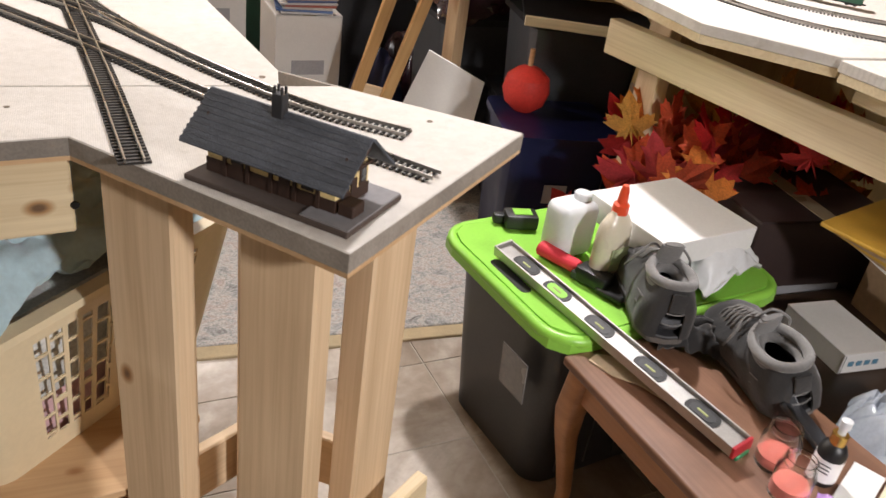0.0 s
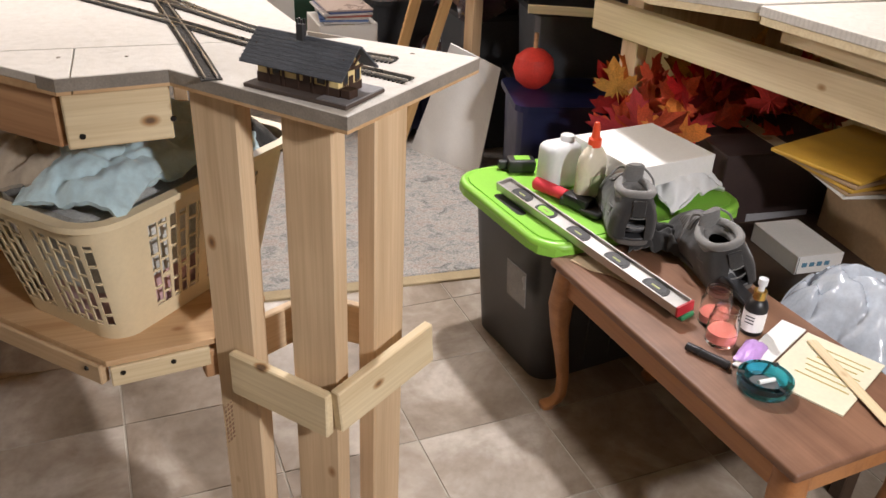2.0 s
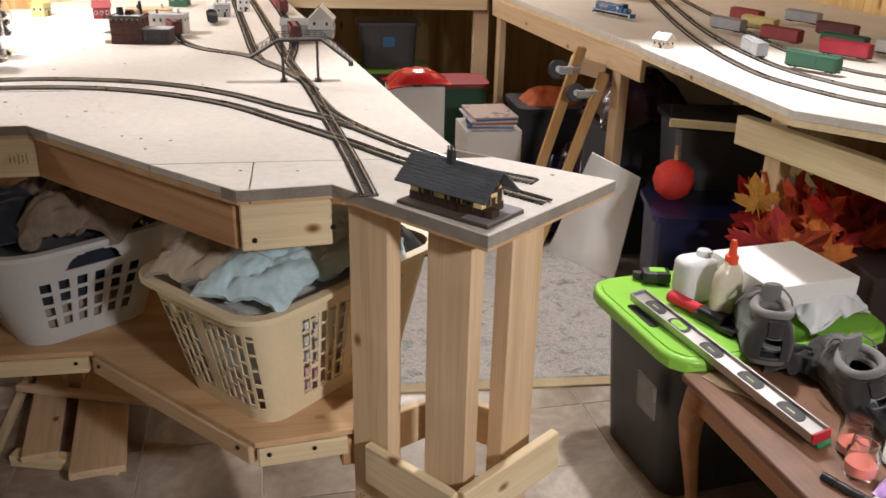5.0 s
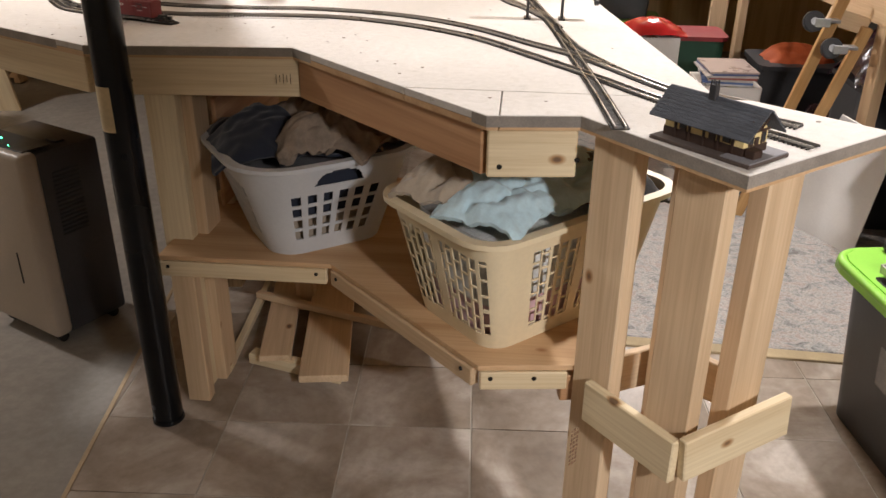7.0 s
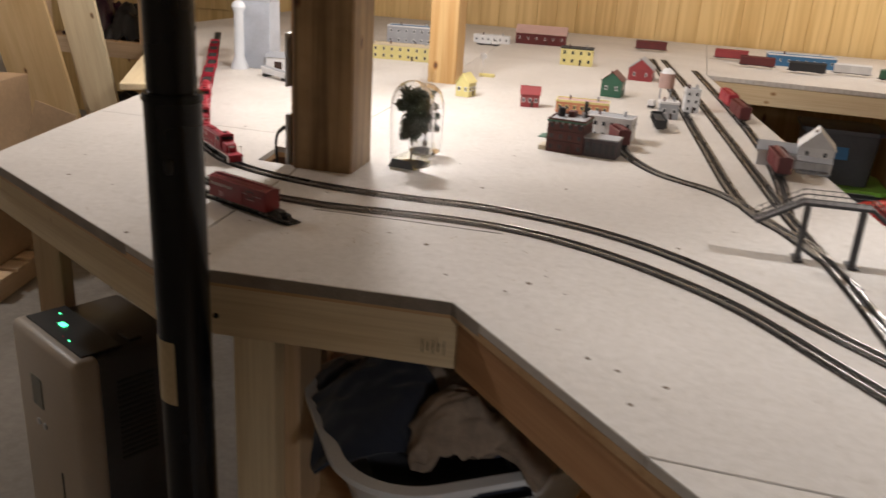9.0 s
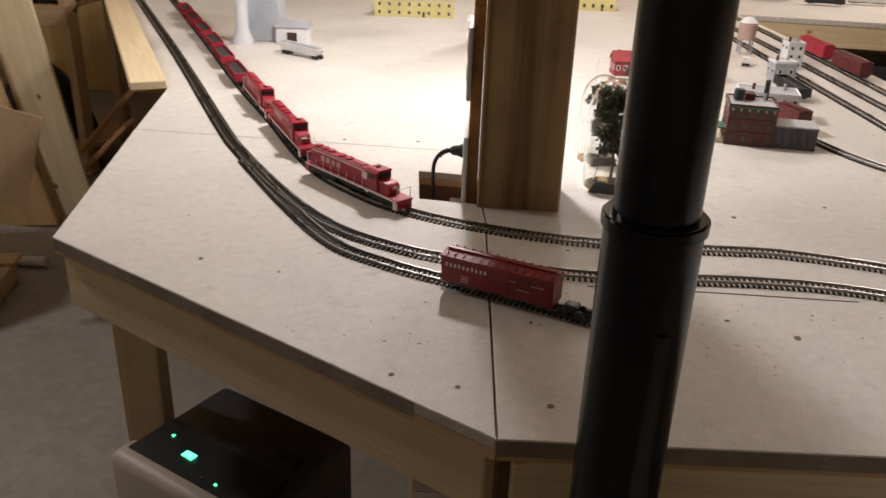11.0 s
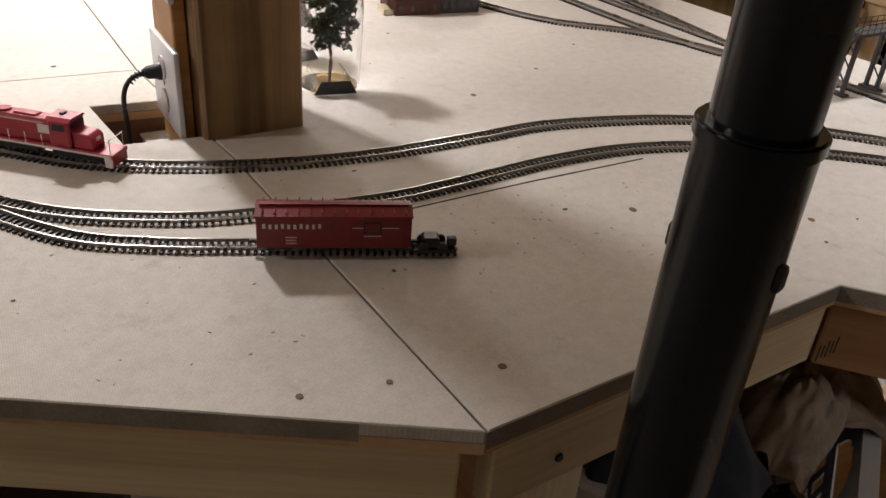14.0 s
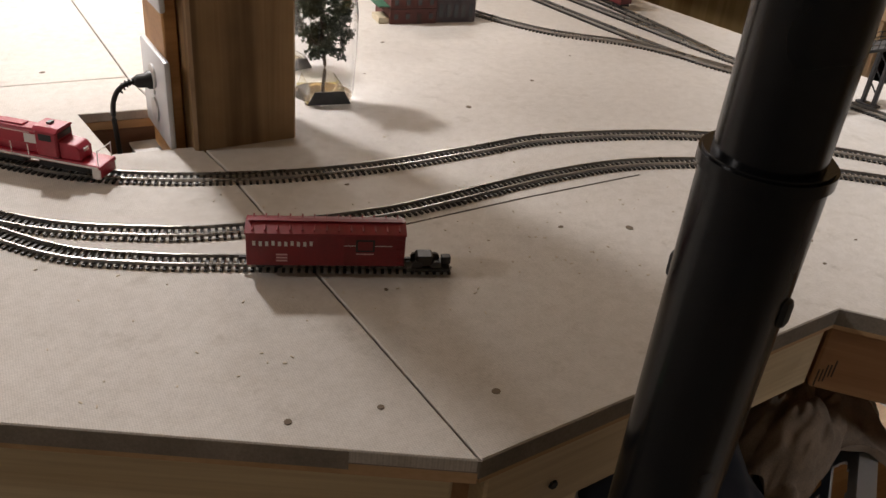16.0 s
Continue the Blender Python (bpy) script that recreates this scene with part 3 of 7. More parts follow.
TA = [(-2.58, 4.32), (-2.04, 3.38), (-1.726, 2.82), (-1.544, 2.515), (-1.374, 2.225), (-1.255, 2.095), (-1.15, 2.026), (-1.0, 1.978), (-0.85, 1.962), (-0.7, 1.968), (-0.57, 1.974), (-0.386, 1.937), (-0.244, 1.87), (-0.108, 1.761), (0.015, 1.617), (0.1, 1.524), (0.168, 1.43), (0.246, 1.296), (0.315, 1.19), (0.377, 1.11), (0.459, 1.039)]
TB = [(-2.82, 4.47), (-2.028, 3.131), (-1.637, 2.45), (-1.523, 2.264), (-1.37, 2.056), (-1.261, 1.944), (-1.16, 1.889), (-1.06, 1.860), (-0.9, 1.844), (-0.8, 1.850), (-0.64, 1.868), (-0.5, 1.864), (-0.364, 1.824), (-0.228, 1.75), (-0.1, 1.645), (0.016, 1.497), (0.113, 1.368), (0.164, 1.297), (0.266, 1.15), (0.454, 0.931)]
TS = [(-0.36, 4.95), (-0.2, 3.85), (-0.089, 3.006), (0.009, 2.236), (0.075, 1.819), (0.118, 1.456), (0.147, 1.207), (0.168, 0.99)]
track("curved main track of nickel rail on black ties", TA, singles=True)
track("curved main track beside the boxcar, black ties", TB, singles=True)
track("short siding of black-tied track under the boxcar", [(-1.499, 2.22), (-1.365, 2.028), (-1.25, 1.885), (-1.16, 1.83), (-1.067, 1.793), (-0.868, 1.716)], singles=True)
track("straight model track running down the peninsula", TS)
track("second straight model track beside the town", [(-0.42, 4.95), (-0.297, 3.99), (-0.16, 2.866), (-0.076, 2.26), (0.03, 2.03), (0.08, 1.82)])
track("branch track curving to the brick factory", [(-0.385, 2.74), (-0.34, 2.58), (-0.256, 2.436), (-0.117, 2.316), (-0.019, 2.126), (0.051, 1.95)])
track("turnout leg joining the main track", [(0.088, 1.73), (0.125, 1.56), (0.185, 1.41), (0.25, 1.292)])
track("third town track past the white house", [(-0.20, 4.6), (-0.05, 3.4), (0.005, 2.85), (0.02, 2.5), (0.012, 2.24)])
track("outer curved track on the side table", [(1.905, 4.284), (1.501, 2.806), (1.36, 2.05), (1.39, 1.72), (1.5, 1.5), (1.75, 1.34)], TZ + 0.004)
track("inner curved track on the side table", [(1.99, 4.294), (1.605, 2.885), (1.48, 2.161), (1.51, 1.811), (1.62, 1.62), (1.85, 1.48)], TZ + 0.004)
track("yard track behind the parked cars", [(2.05, 4.3), (1.80, 3.1), (1.66, 2.3), (1.68, 1.95), (1.85, 1.75)], TZ + 0.004)

# ---- rolling stock ----
TUSCAN = plain("boxcar_red", (0.22, 0.012, 0.018), 0.45, var=0.15, scale=60)
RED = plain("loco_red", (0.36, 0.02, 0.04), 0.4, var=0.1, scale=60)
MAROON = plain("maroon_plastic", (0.12, 0.018, 0.018), 0.5, var=0.15, scale=60)
WHITE_INK = plain("white_lettering", (0.72, 0.68, 0.66), 0.6, var=0.05)
PINK_INK = plain("faded_lettering", (0.66, 0.42, 0.42), 0.6, var=0.05)
RAILTOP = 0.0068


def wheels(parent, x, z=0.0):
    """A two-axle truck."""
    t = part("truck", box(0.026, 0.022, 0.006, (0, 0, 0.0055), 0.001), BLACK, parent, m=Matrix.Translation((x, 0, z)))
    w = part("wheel", cyl(0.0052, 0.0052, 0.003, (0, 0, -0.0015), 12, m=Matrix.Rotation(radians(90), 4, "X")), DARK, t, m=Matrix.Translation((-0.009, 0.0088, 0.0052)))
    for dx, dy in ((0.009, 0.0088), (-0.009, -0.0088), (0.009, -0.0088)):
        again(w, t, Matrix.Translation((dx, dy, 0.0052)))
    return t


def boxcar(loc, rz, material, label, ln=0.175, lettered=False, z=None):
    z = TZ if z is None else z
    c = thing("model_boxcar", label, "model boxcar", (loc[0], loc[1], z + RAILTOP), rz, group="freight cars")
    w, z0, z1 = 0.035, 0.008, 0.044
    part("body", box(ln, w, z1 - z0, (0, 0, (z0 + z1) / 2), 0.0006), material, c)
    part("frame", box(ln * 0.99, w * 0.6, 0.004, (0, 0, z0 - 0.002)), BLACK, c)
    part("roof", prism([(-w / 2 - 0.001, 0), (w / 2 + 0.001, 0), (w / 2 + 0.001, 0.0015), (0, 0.0062), (-w / 2 - 0.001, 0.0015)], -ln / 2 - 0.001, ln / 2 + 0.001), material, c, m=Matrix.Translation((0, 0, z1)) @ Matrix(((0, 0, 1, 0), (1, 0, 0, 0), (0, 1, 0, 0), (0, 0, 0, 1))))
    rib = part("roof_rib", box(0.0016, w * 0.98, 0.0016, bevel=0.0004), material, c, m=Matrix.Translation((-ln * 0.46, 0, z1 + 0.0042)))
    for i in range(1, 13):
        again(rib, c, Matrix.Translation((-ln * 0.46 + ln * 0.92 * i / 12, 0, z1 + 0.0042)))
    part("running_board", box(ln * 0.97, 0.006, 0.001, (0, 0, z1 + 0.0072)), material, c)
    for s in (-1, 1):
        door = part("door", box(0.027, 0.0012, 0.033, bevel=0.0003), material, c, m=Matrix.Translation((0.004, s * (w / 2 + 0.0006), (z0 + z1) / 2)))
        part("door_rail", box(0.05, 0.0012, 0.0012, (0, 0, 0.0172)), material, door)
        ladder = part("ladder", box(0.007, 0.0008, 0.0006), material, c, m=Matrix.Translation((ln * 0.465, s * (w / 2 + 0.0008), z0 + 0.004)))
        for k in range(1, 6):
            again(ladder, c, Matrix.Translation((ln * 0.465, s * (w / 2 + 0.0008), z0 + 0.004 + 0.0055 * k)))
    for s in (-1, 1):
        wheels(c, s * ln * 0.36)
        part("coupler", box(0.009, 0.0035, 0.003, (s * (ln / 2 + 0.004), 0, 0.0065)), BLACK, c)
    if lettered:
        y = -w / 2 - 0.0003
        ink = part("lettering", box(0.0030, 0.0003, 0.0052), WHITE_INK, c, m=Matrix.Translation((-ln * 0.45, y, 0.034)))
        for k in range(1, 10):
            again(ink, c, Matrix.Translation((-ln * 0.45 + 0.0062 * k, y, 0.034 - (0.0006 if k % 3 else 0))))
        part("herald", box(0.019, 0.0004, 0.014, (ln * 0.245, y, 0.032)), BLACK, c, "black square emblem")
        part("herald_face", box(0.015, 0.0006, 0.010, (ln * 0.245, y, 0.032)), material, c)
        for sx, wd in ((0.155, 0.014), (0.36, 0.018)):
            part("stripe", box(wd, 0.0003, 0.0006, (ln * sx, y, 0.032)), WHITE_INK, c)
        for k in range(3):
            part("data_panel", box(0.011, 0.0003, 0.0016, (-ln * 0.28, y, 0.021 - 0.0035 * k)), PINK_INK, c)
        part("data_panel", box(0.018, 0.0003, 0.0012, (ln * 0.245, y, 0.0225)), PINK_INK, c)
    return c


boxcar((-0.993, 1.757), -20.6, TUSCAN, "dark red model boxcar with white lettering on a siding", 0.158, lettered=True)

stub = thing("model_underframe", "black model car underframe with truck at the siding's end", "model railcar", (-0.896, 1.7165, TZ + RAILTOP), -20.6)
part("frame", box(0.046, 0.024, 0.004, (0, 0, 0.002), 0.0008), BLACK, stub)
part("bolster", box(0.018, 0.018, 0.012, (-0.004, 0, 0.010), 0.002), BLACK, stub)
part("coupler_box", box(0.010, 0.008, 0.009, (0.019, 0, 0.009), 0.001), DARK, stub)
wheel = part("wheel", cyl(0.0055, 0.0055, 0.003, (0, 0, -0.0015), 14, m=Matrix.Rotation(radians(90), 4, "X")), DARK, stub, m=Matrix.Translation((-0.012, -0.0088, 0.006)))
for dx, dy in ((0.008, -0.0088), (-0.012, 0.0088), (0.008, 0.0088)):
    again(wheel, stub, Matrix.Translation((dx, dy, 0.006)))


def diesel(loc, rz, body, label, stripe=WHITE_INK, z=None):
    z = TZ if z is None else z
    c = thing("model_diesel_locomotive", label, "model locomotive", (loc[0], loc[1], z + RAILTOP), rz, group="diesel locomotives")
    L = 0.258
    part("frame", box(L, 0.034, 0.005, (0, 0, 0.0155), 0.001), body, c)
    for s in (-1, 1):
        part("sill_stripe", box(L * 0.98, 0.0006, 0.0022, (0, s * 0.0172, 0.0155)), stripe, c, "white sill stripe")
    part("hood", box(0.165, 0.021, 0.028, (-0.036, 0, 0.032), 0.0018), body, c)
    part("hood_top", box(0.167, 0.019, 0.003, (-0.036, 0, 0.0467), 0.001), body, c)
    cab = part("cab", box(0.028, 0.033, 0.033, (0.062, 0, 0.0345), 0.002), body, c)
    part("cab_roof", prism([(-0.0172, 0), (0.0172, 0), (0.012, 0.0035), (-0.012, 0.0035)], -0.0155, 0.0155), body, cab, m=Matrix.Translation((0.062, 0, 0.051)) @ Matrix(((0, 0, 1, 0), (1, 0, 0, 0), (0, 1, 0, 0), (0, 0, 0, 1))))
    part("windshield", box(0.0008, 0.025, 0.007, (0.0764, 0, 0.045)), BLACK, cab, "dark cab windows")
    for s in (-1, 1):
        part("side_window", box(0.016, 0.0008, 0.008, (0.062, s * 0.0167, 0.043)), BLACK, cab)
        part("cab_panel", box(0.019, 0.0008, 0.011, (0.040, s * 0.0111, 0.036)), stripe, c, "white shield panel")
    nose = part("nose", prism([(0, 0), (0.026, 0), (0.026, 0.014), (0.021, 0.019), (0, 0.021)], -0.0125, 0.0125, bevel=0.0012), body, c, m=Matrix.Translation((0.076, 0, 0.018)) @ Matrix.Rotation(radians(90), 4, "X"))
    part("nose_light", box(0.001, 0.008, 0.004, (0.1025, 0, 0.03)), stripe, c)
    fan = part("roof_fan", cyl(0.0082, 0.0078, 0.003, seg=18, bevel=0.0006), body, c, m=Matrix.Translation((-0.108, 0, 0.048)))
    for x in (-0.089, -0.070, -0.038, -0.019):
        again(fan, c, Matrix.Translation((x, 0, 0.048)))
    part("exhaust", box(0.03, 0.012, 0.0022, (0.012, 0, 0.0492), 0.0005), body, c)
    part("horn", box(0.006, 0.008, 0.003, (0.06, 0, 0.0557), 0.0006), BLACK, c)
    for k, x in enumerate((-0.082, -0.067, -0.052, -0.037)):
        for s in (-1, 1):
            part("lettering", box(0.010 if k != 2 else 0.008, 0.0004, 0.0095, (x, s * 0.0107, 0.034)), PINK_INK, c)
    for s in (-1, 1):
        part("hood_stripe", box(0.152, 0.0004, 0.0016, (-0.038, s * 0.0107, 0.043)), PINK_INK, c)
    post = part("stanchion", box(0.0009, 0.0009, 0.014), stripe, c, m=Matrix.Translation((-0.118, -0.0165, 0.0245)))
    for i in range(0, 8):
        for s in (-1, 1):
            if i or s > 0:
                again(post, c, Matrix.Translation((-0.118 + 0.0222 * i, s * 0.0165, 0.0245)))
    for s in (-1, 1):
        part("handrail", box(0.16, 0.0008, 0.0008, (-0.04, s * 0.0165, 0.0315)), body, c)
        for e in (-1, 1):
            part("corner_rail", box(0.0009, 0.0009, 0.02, (e * L * 0.485, s * 0.014, 0.027)), stripe, c)
            part("steps", box(0.010, 0.003, 0.014, (e * L * 0.475, s * 0.0155, 0.008), 0.0006), stripe if e > 0 else body, c)
    for e in (-1, 1):
        part("end_rail", box(0.0009, 0.028, 0.0009, (e * L * 0.485, 0, 0.036)), stripe, c)
        part("pilot", box(0.003, 0.03, 0.012, (e * L * 0.49, 0, 0.008), 0.0006), body, c)
        t = part("truck", box(0.066, 0.024, 0.009, (0, 0, 0.0075), 0.0015), BLACK, c, m=Matrix.Translation((e * 0.078, 0, 0)))
        w = part("wheel", cyl(0.006, 0.006, 0.003, (0, 0, -0.0015), 12, m=Matrix.Rotation(radians(90), 4, "X")), DARK, t, m=Matrix.Translation((-0.022, 0.0088, 0.006)))
        for dx, dy in ((0, 0.0088), (0.022, 0.0088), (-0.022, -0.0088), (0, -0.0088), (0.022, -0.0088)):
            again(w, t, Matrix.Translation((dx, dy, 0.006)))
    part("fuel_tank", box(0.058, 0.026, 0.0095, (0, 0, 0.0085), 0.002), BLACK, c)
    return c


diesel((-1.262, 2.108), -40.0, RED, "red diesel model locomotive with white rails, leading")
diesel((-1.452, 2.362), -59.0, RED, "red diesel model locomotive with white rails, coupled second")
diesel((-1.592, 2.598), -60.0, RED, "red diesel model locomotive with white rails, coupled third")
CINDER = plain("coal_load", (0.03, 0.028, 0.026), 0.95, var=0.4, scale=90, relief=1.0)


def gondola(loc, rz, body, label, load=CINDER, z=None):
    z = TZ if z is None else z
    c = thing("model_gondola", label, "model gondola", (loc[0], loc[1], z + RAILTOP), rz, group="freight cars")
    L, w = 0.165, 0.035
    part("floor", box(L, w, 0.003, (0, 0, 0.0095)), BLACK, c)
    for s in (-1, 1):
        part("side", box(L, 0.0015, 0.021, (0, s * (w / 2 - 0.0008), 0.0205), 0.0004), body, c)
        part("end", box(0.0015, w, 0.021, (s * (L / 2 - 0.0008), 0, 0.0205), 0.0004), body, c)
        wheels(c, s * L * 0.36)
    part("load", box(L * 0.97, w * 0.92, 0.012, (0, 0, 0.018), 0.003), load, c, "dark coal load")
    rib = part("rib", box(0.0022, 0.0016, 0.02), body, c, m=Matrix.Translation((-0.07, -w / 2 - 0.0008, 0.0205)))
    for i in range(1, 9):
        again(rib, c, Matrix.Translation((-0.07 + 0.0175 * i, -w / 2 - 0.0008, 0.0205)))
    for i in range(9):
        again(rib, c, Matrix.Translation((-0.07 + 0.0175 * i, w / 2 + 0.0008, 0.0205)))
    return c


for x, y in ((-1.73, 2.83), (-1.835, 3.015), (-1.93, 3.19), (-2.03, 3.36), (-2.135, 3.54), (-2.235, 3.715)):
    gondola((x, y), -60.5, RED, "bright red model gondola with dark load")

# ---- station on the tip ----
SHINGLE = plain("slate_shingle", (0.085, 0.095, 0.115), 0.75, var=0.35, scale=160, relief=0.8)
CREAM = plain("cream_paint", (0.72, 0.57, 0.27), 0.6, var=0.08, scale=60)
BROWN = plain("dark_brown_paint", (0.045, 0.022, 0.014), 0.6, var=0.2, scale=60)
PANE = plain("window_pane", (0.04, 0.045, 0.05), 0.15, var=0.1)
st_at = (0.306, 0.924)
sta = thing("model_station", "cream and brown model station with slate roof on brown base", "model building", (*st_at, TZ), 133.0)
part("base", box(0.180, 0.098, 0.006, (0, 0, 0.003), 0.001), plain("base_brown", (0.07, 0.05, 0.04), 0.8, scale=60), sta, "brown platform base")
part("paving", box(0.05, 0.094, 0.002, (-0.064, 0, 0.0068)), plain("paving_grey", (0.24, 0.23, 0.24), 0.8), sta)
part("wall", box(0.142, 0.056, 0.034, (0.008, 0, 0.023), 0.0006), CREAM, sta, "cream board walls")
part("wainscot", box(0.1436, 0.0576, 0.014, (0.008, 0, 0.013)), BROWN, sta, "dark brown wainscot")
gab = [(-0.028, 0), (0.028, 0), (0, 0.027)]
part("gable", prism(gab, -0.071, 0.071), CREAM, sta, m=Matrix.Translation((0.008, 0, 0.04)) @ Matrix(((0, 0, 1, 0), (1, 0, 0, 0), (0, 1, 0, 0), (0, 0, 0, 1))))
for s in (-1, 1):
    slope = part("roof", box(0.178, 0.060, 0.0024, (0, 0, 0), 0.0006), SHINGLE, sta, "slate grey shingle roof", Matrix.Translation((0.008, s * 0.0235, 0.0555)) @ Matrix.Rotation(radians(-s * 41), 4, "X"))
    row = part("shingle_course", box(0.179, 0.003, 0.0006), SHINGLE, slope, m=Matrix.Translation((0, -0.026, 0.0014)))
    for k in range(1, 9):
        again(row, slope, Matrix.Translation((0, -0.026 + 0.0065 * k, 0.0014)))
part("ridge", box(0.179, 0.004, 0.003, (0.008, 0, 0.0748), 0.0008), SHINGLE, sta)
ch = part("chimney", box(0.012, 0.010, 0.028, (0.016, 0.004, 0.079), 0.0008), DARK, sta, "dark brick chimney")
for dx, dy in ((-0.004, -0.003), (0.004, -0.003), (-0.004, 0.003), (0.004, 0.003)):
    part("chimney_pot", box(0.002, 0.002, 0.007, (0.016 + dx, 0.004 + dy, 0.0965)), DARK, ch)
for s in (-1, 1):
    for k, x in enumerate((-0.045, -0.02, 0.006, 0.032, 0.058)):
        part("post_trim", box(0.004, 0.002, 0.034, (x, s * 0.029, 0.023)), BROWN, sta)
        if k in (1, 3):
            part("door", box(0.012, 0.0016, 0.028, (x + 0.011, s * 0.0288, 0.021)), BROWN, sta)
    for x in (-0.034, 0.044):
        win = part("window", box(0.013, 0.0016, 0.016, (x, s * 0.0289, 0.03)), BROWN, sta)
        part("pane", box(0.010, 0.0022, 0.012, (x, s * 0.029, 0.03)), PANE, win)
for y in (-0.017, 0.012):
    win = part("window", box(0.0016, 0.011, 0.018, (-0.0636, y, 0.03)), BROWN, sta)
    part("pane", box(0.0022, 0.008, 0.013, (-0.0636, y, 0.031)), PANE, win)
part("gable_door", box(0.0018, 0.009, 0.022, (-0.0638, -0.001, 0.021)), BROWN, sta)
part("crate", box(0.016, 0.02, 0.012, (-0.074, 0.018, 0.0138), 0.001), BROWN, sta)
for e in (-1, 1):
    x = 0.008 + e * 0.0755
    part("gable_beam", box(0.002, 0.05, 0.003, (x, 0, 0.043)), BROWN, sta)
    part("king_post", box(0.002, 0.003, 0.026, (x, 0, 0.055)), BROWN, sta)
    for s in (-1, 1):
        part("barge_strut", box(0.002, 0.026, 0.0026), BROWN, sta, m=Matrix.Translation((x, s * 0.011, 0.052)) @ Matrix.Rotation(radians(s * 38), 4, "X"))

# ---- footbridge ----
STEEL = plain("gunmetal_plastic", (0.035, 0.034, 0.036), 0.5, var=0.2, scale=60)
bri = thing("model_footbridge", "black model footbridge with railings over the tracks", "model bridge", (0.05, 1.94, TZ), 0.0)
prof = [(-0.128, 0.062), (-0.055, 0.106), (0.055, 0.108), (0.128, 0.052)]
for (xa, za), (xb, zb) in zip(prof, prof[1:]):
    deck = board("deck", (xa, 0, za), (xb, 0, zb), 0.034, 0.006, STEEL, bri, bevel=0.0006)
    for s in (-1, 1):
        for dz in (0.010, 0.019):
            board("railing", (xa, s * 0.017, za + dz), (xb, s * 0.017, zb + dz), 0.0012, 0.0012, STEEL, bri, bevel=0)
        n = 7
        for k in range(n + 1):
            q = k / n
            part("baluster", box(0.001, 0.001, 0.019, (xa + (xb - xa) * q, s * 0.017, za + (zb - za) * q + 0.010)), STEEL, bri)
for x in (-0.046, 0.044):
    for s in (-1, 1):
        part("pier", box(0.007, 0.007, 0.103, (x, s * 0.011, 0.0515), 0.0008), STEEL, bri)
    part("pier_foot", box(0.018, 0.04, 0.004, (x, 0, 0.002), 0.0008), STEEL, bri)
    for k in range(3):
        board("cross_brace", (x, -0.011, 0.02 + 0.026 * k), (x, 0.011, 0.042 + 0.026 * k), 0.002, 0.002, STEEL, bri, bevel=0)
part("stair_end", box(0.012, 0.034, 0.012, (0.131, 0, 0.046), 0.001), STEEL, bri)

# ---- boxed scenery tree in a clear blister ----
LEAF = plain("foliage_foam", (0.030, 0.042, 0.018), 0.95, var=0.4, scale=60, relief=0.6)
BARK = plain("twig_bark", (0.10, 0.065, 0.04), 0.9, var=0.3, scale=80)
CLEAR = glassy("clear_blister", (0.985, 0.99, 1.0), 0.03, 1.42)
YCARD = plain("yellow_card", (0.55, 0.44, 0.12), 0.5)
TRAY_CLEAR = glassy("tray_clear", (0.98, 0.96, 0.86), 0.05, 1.15)


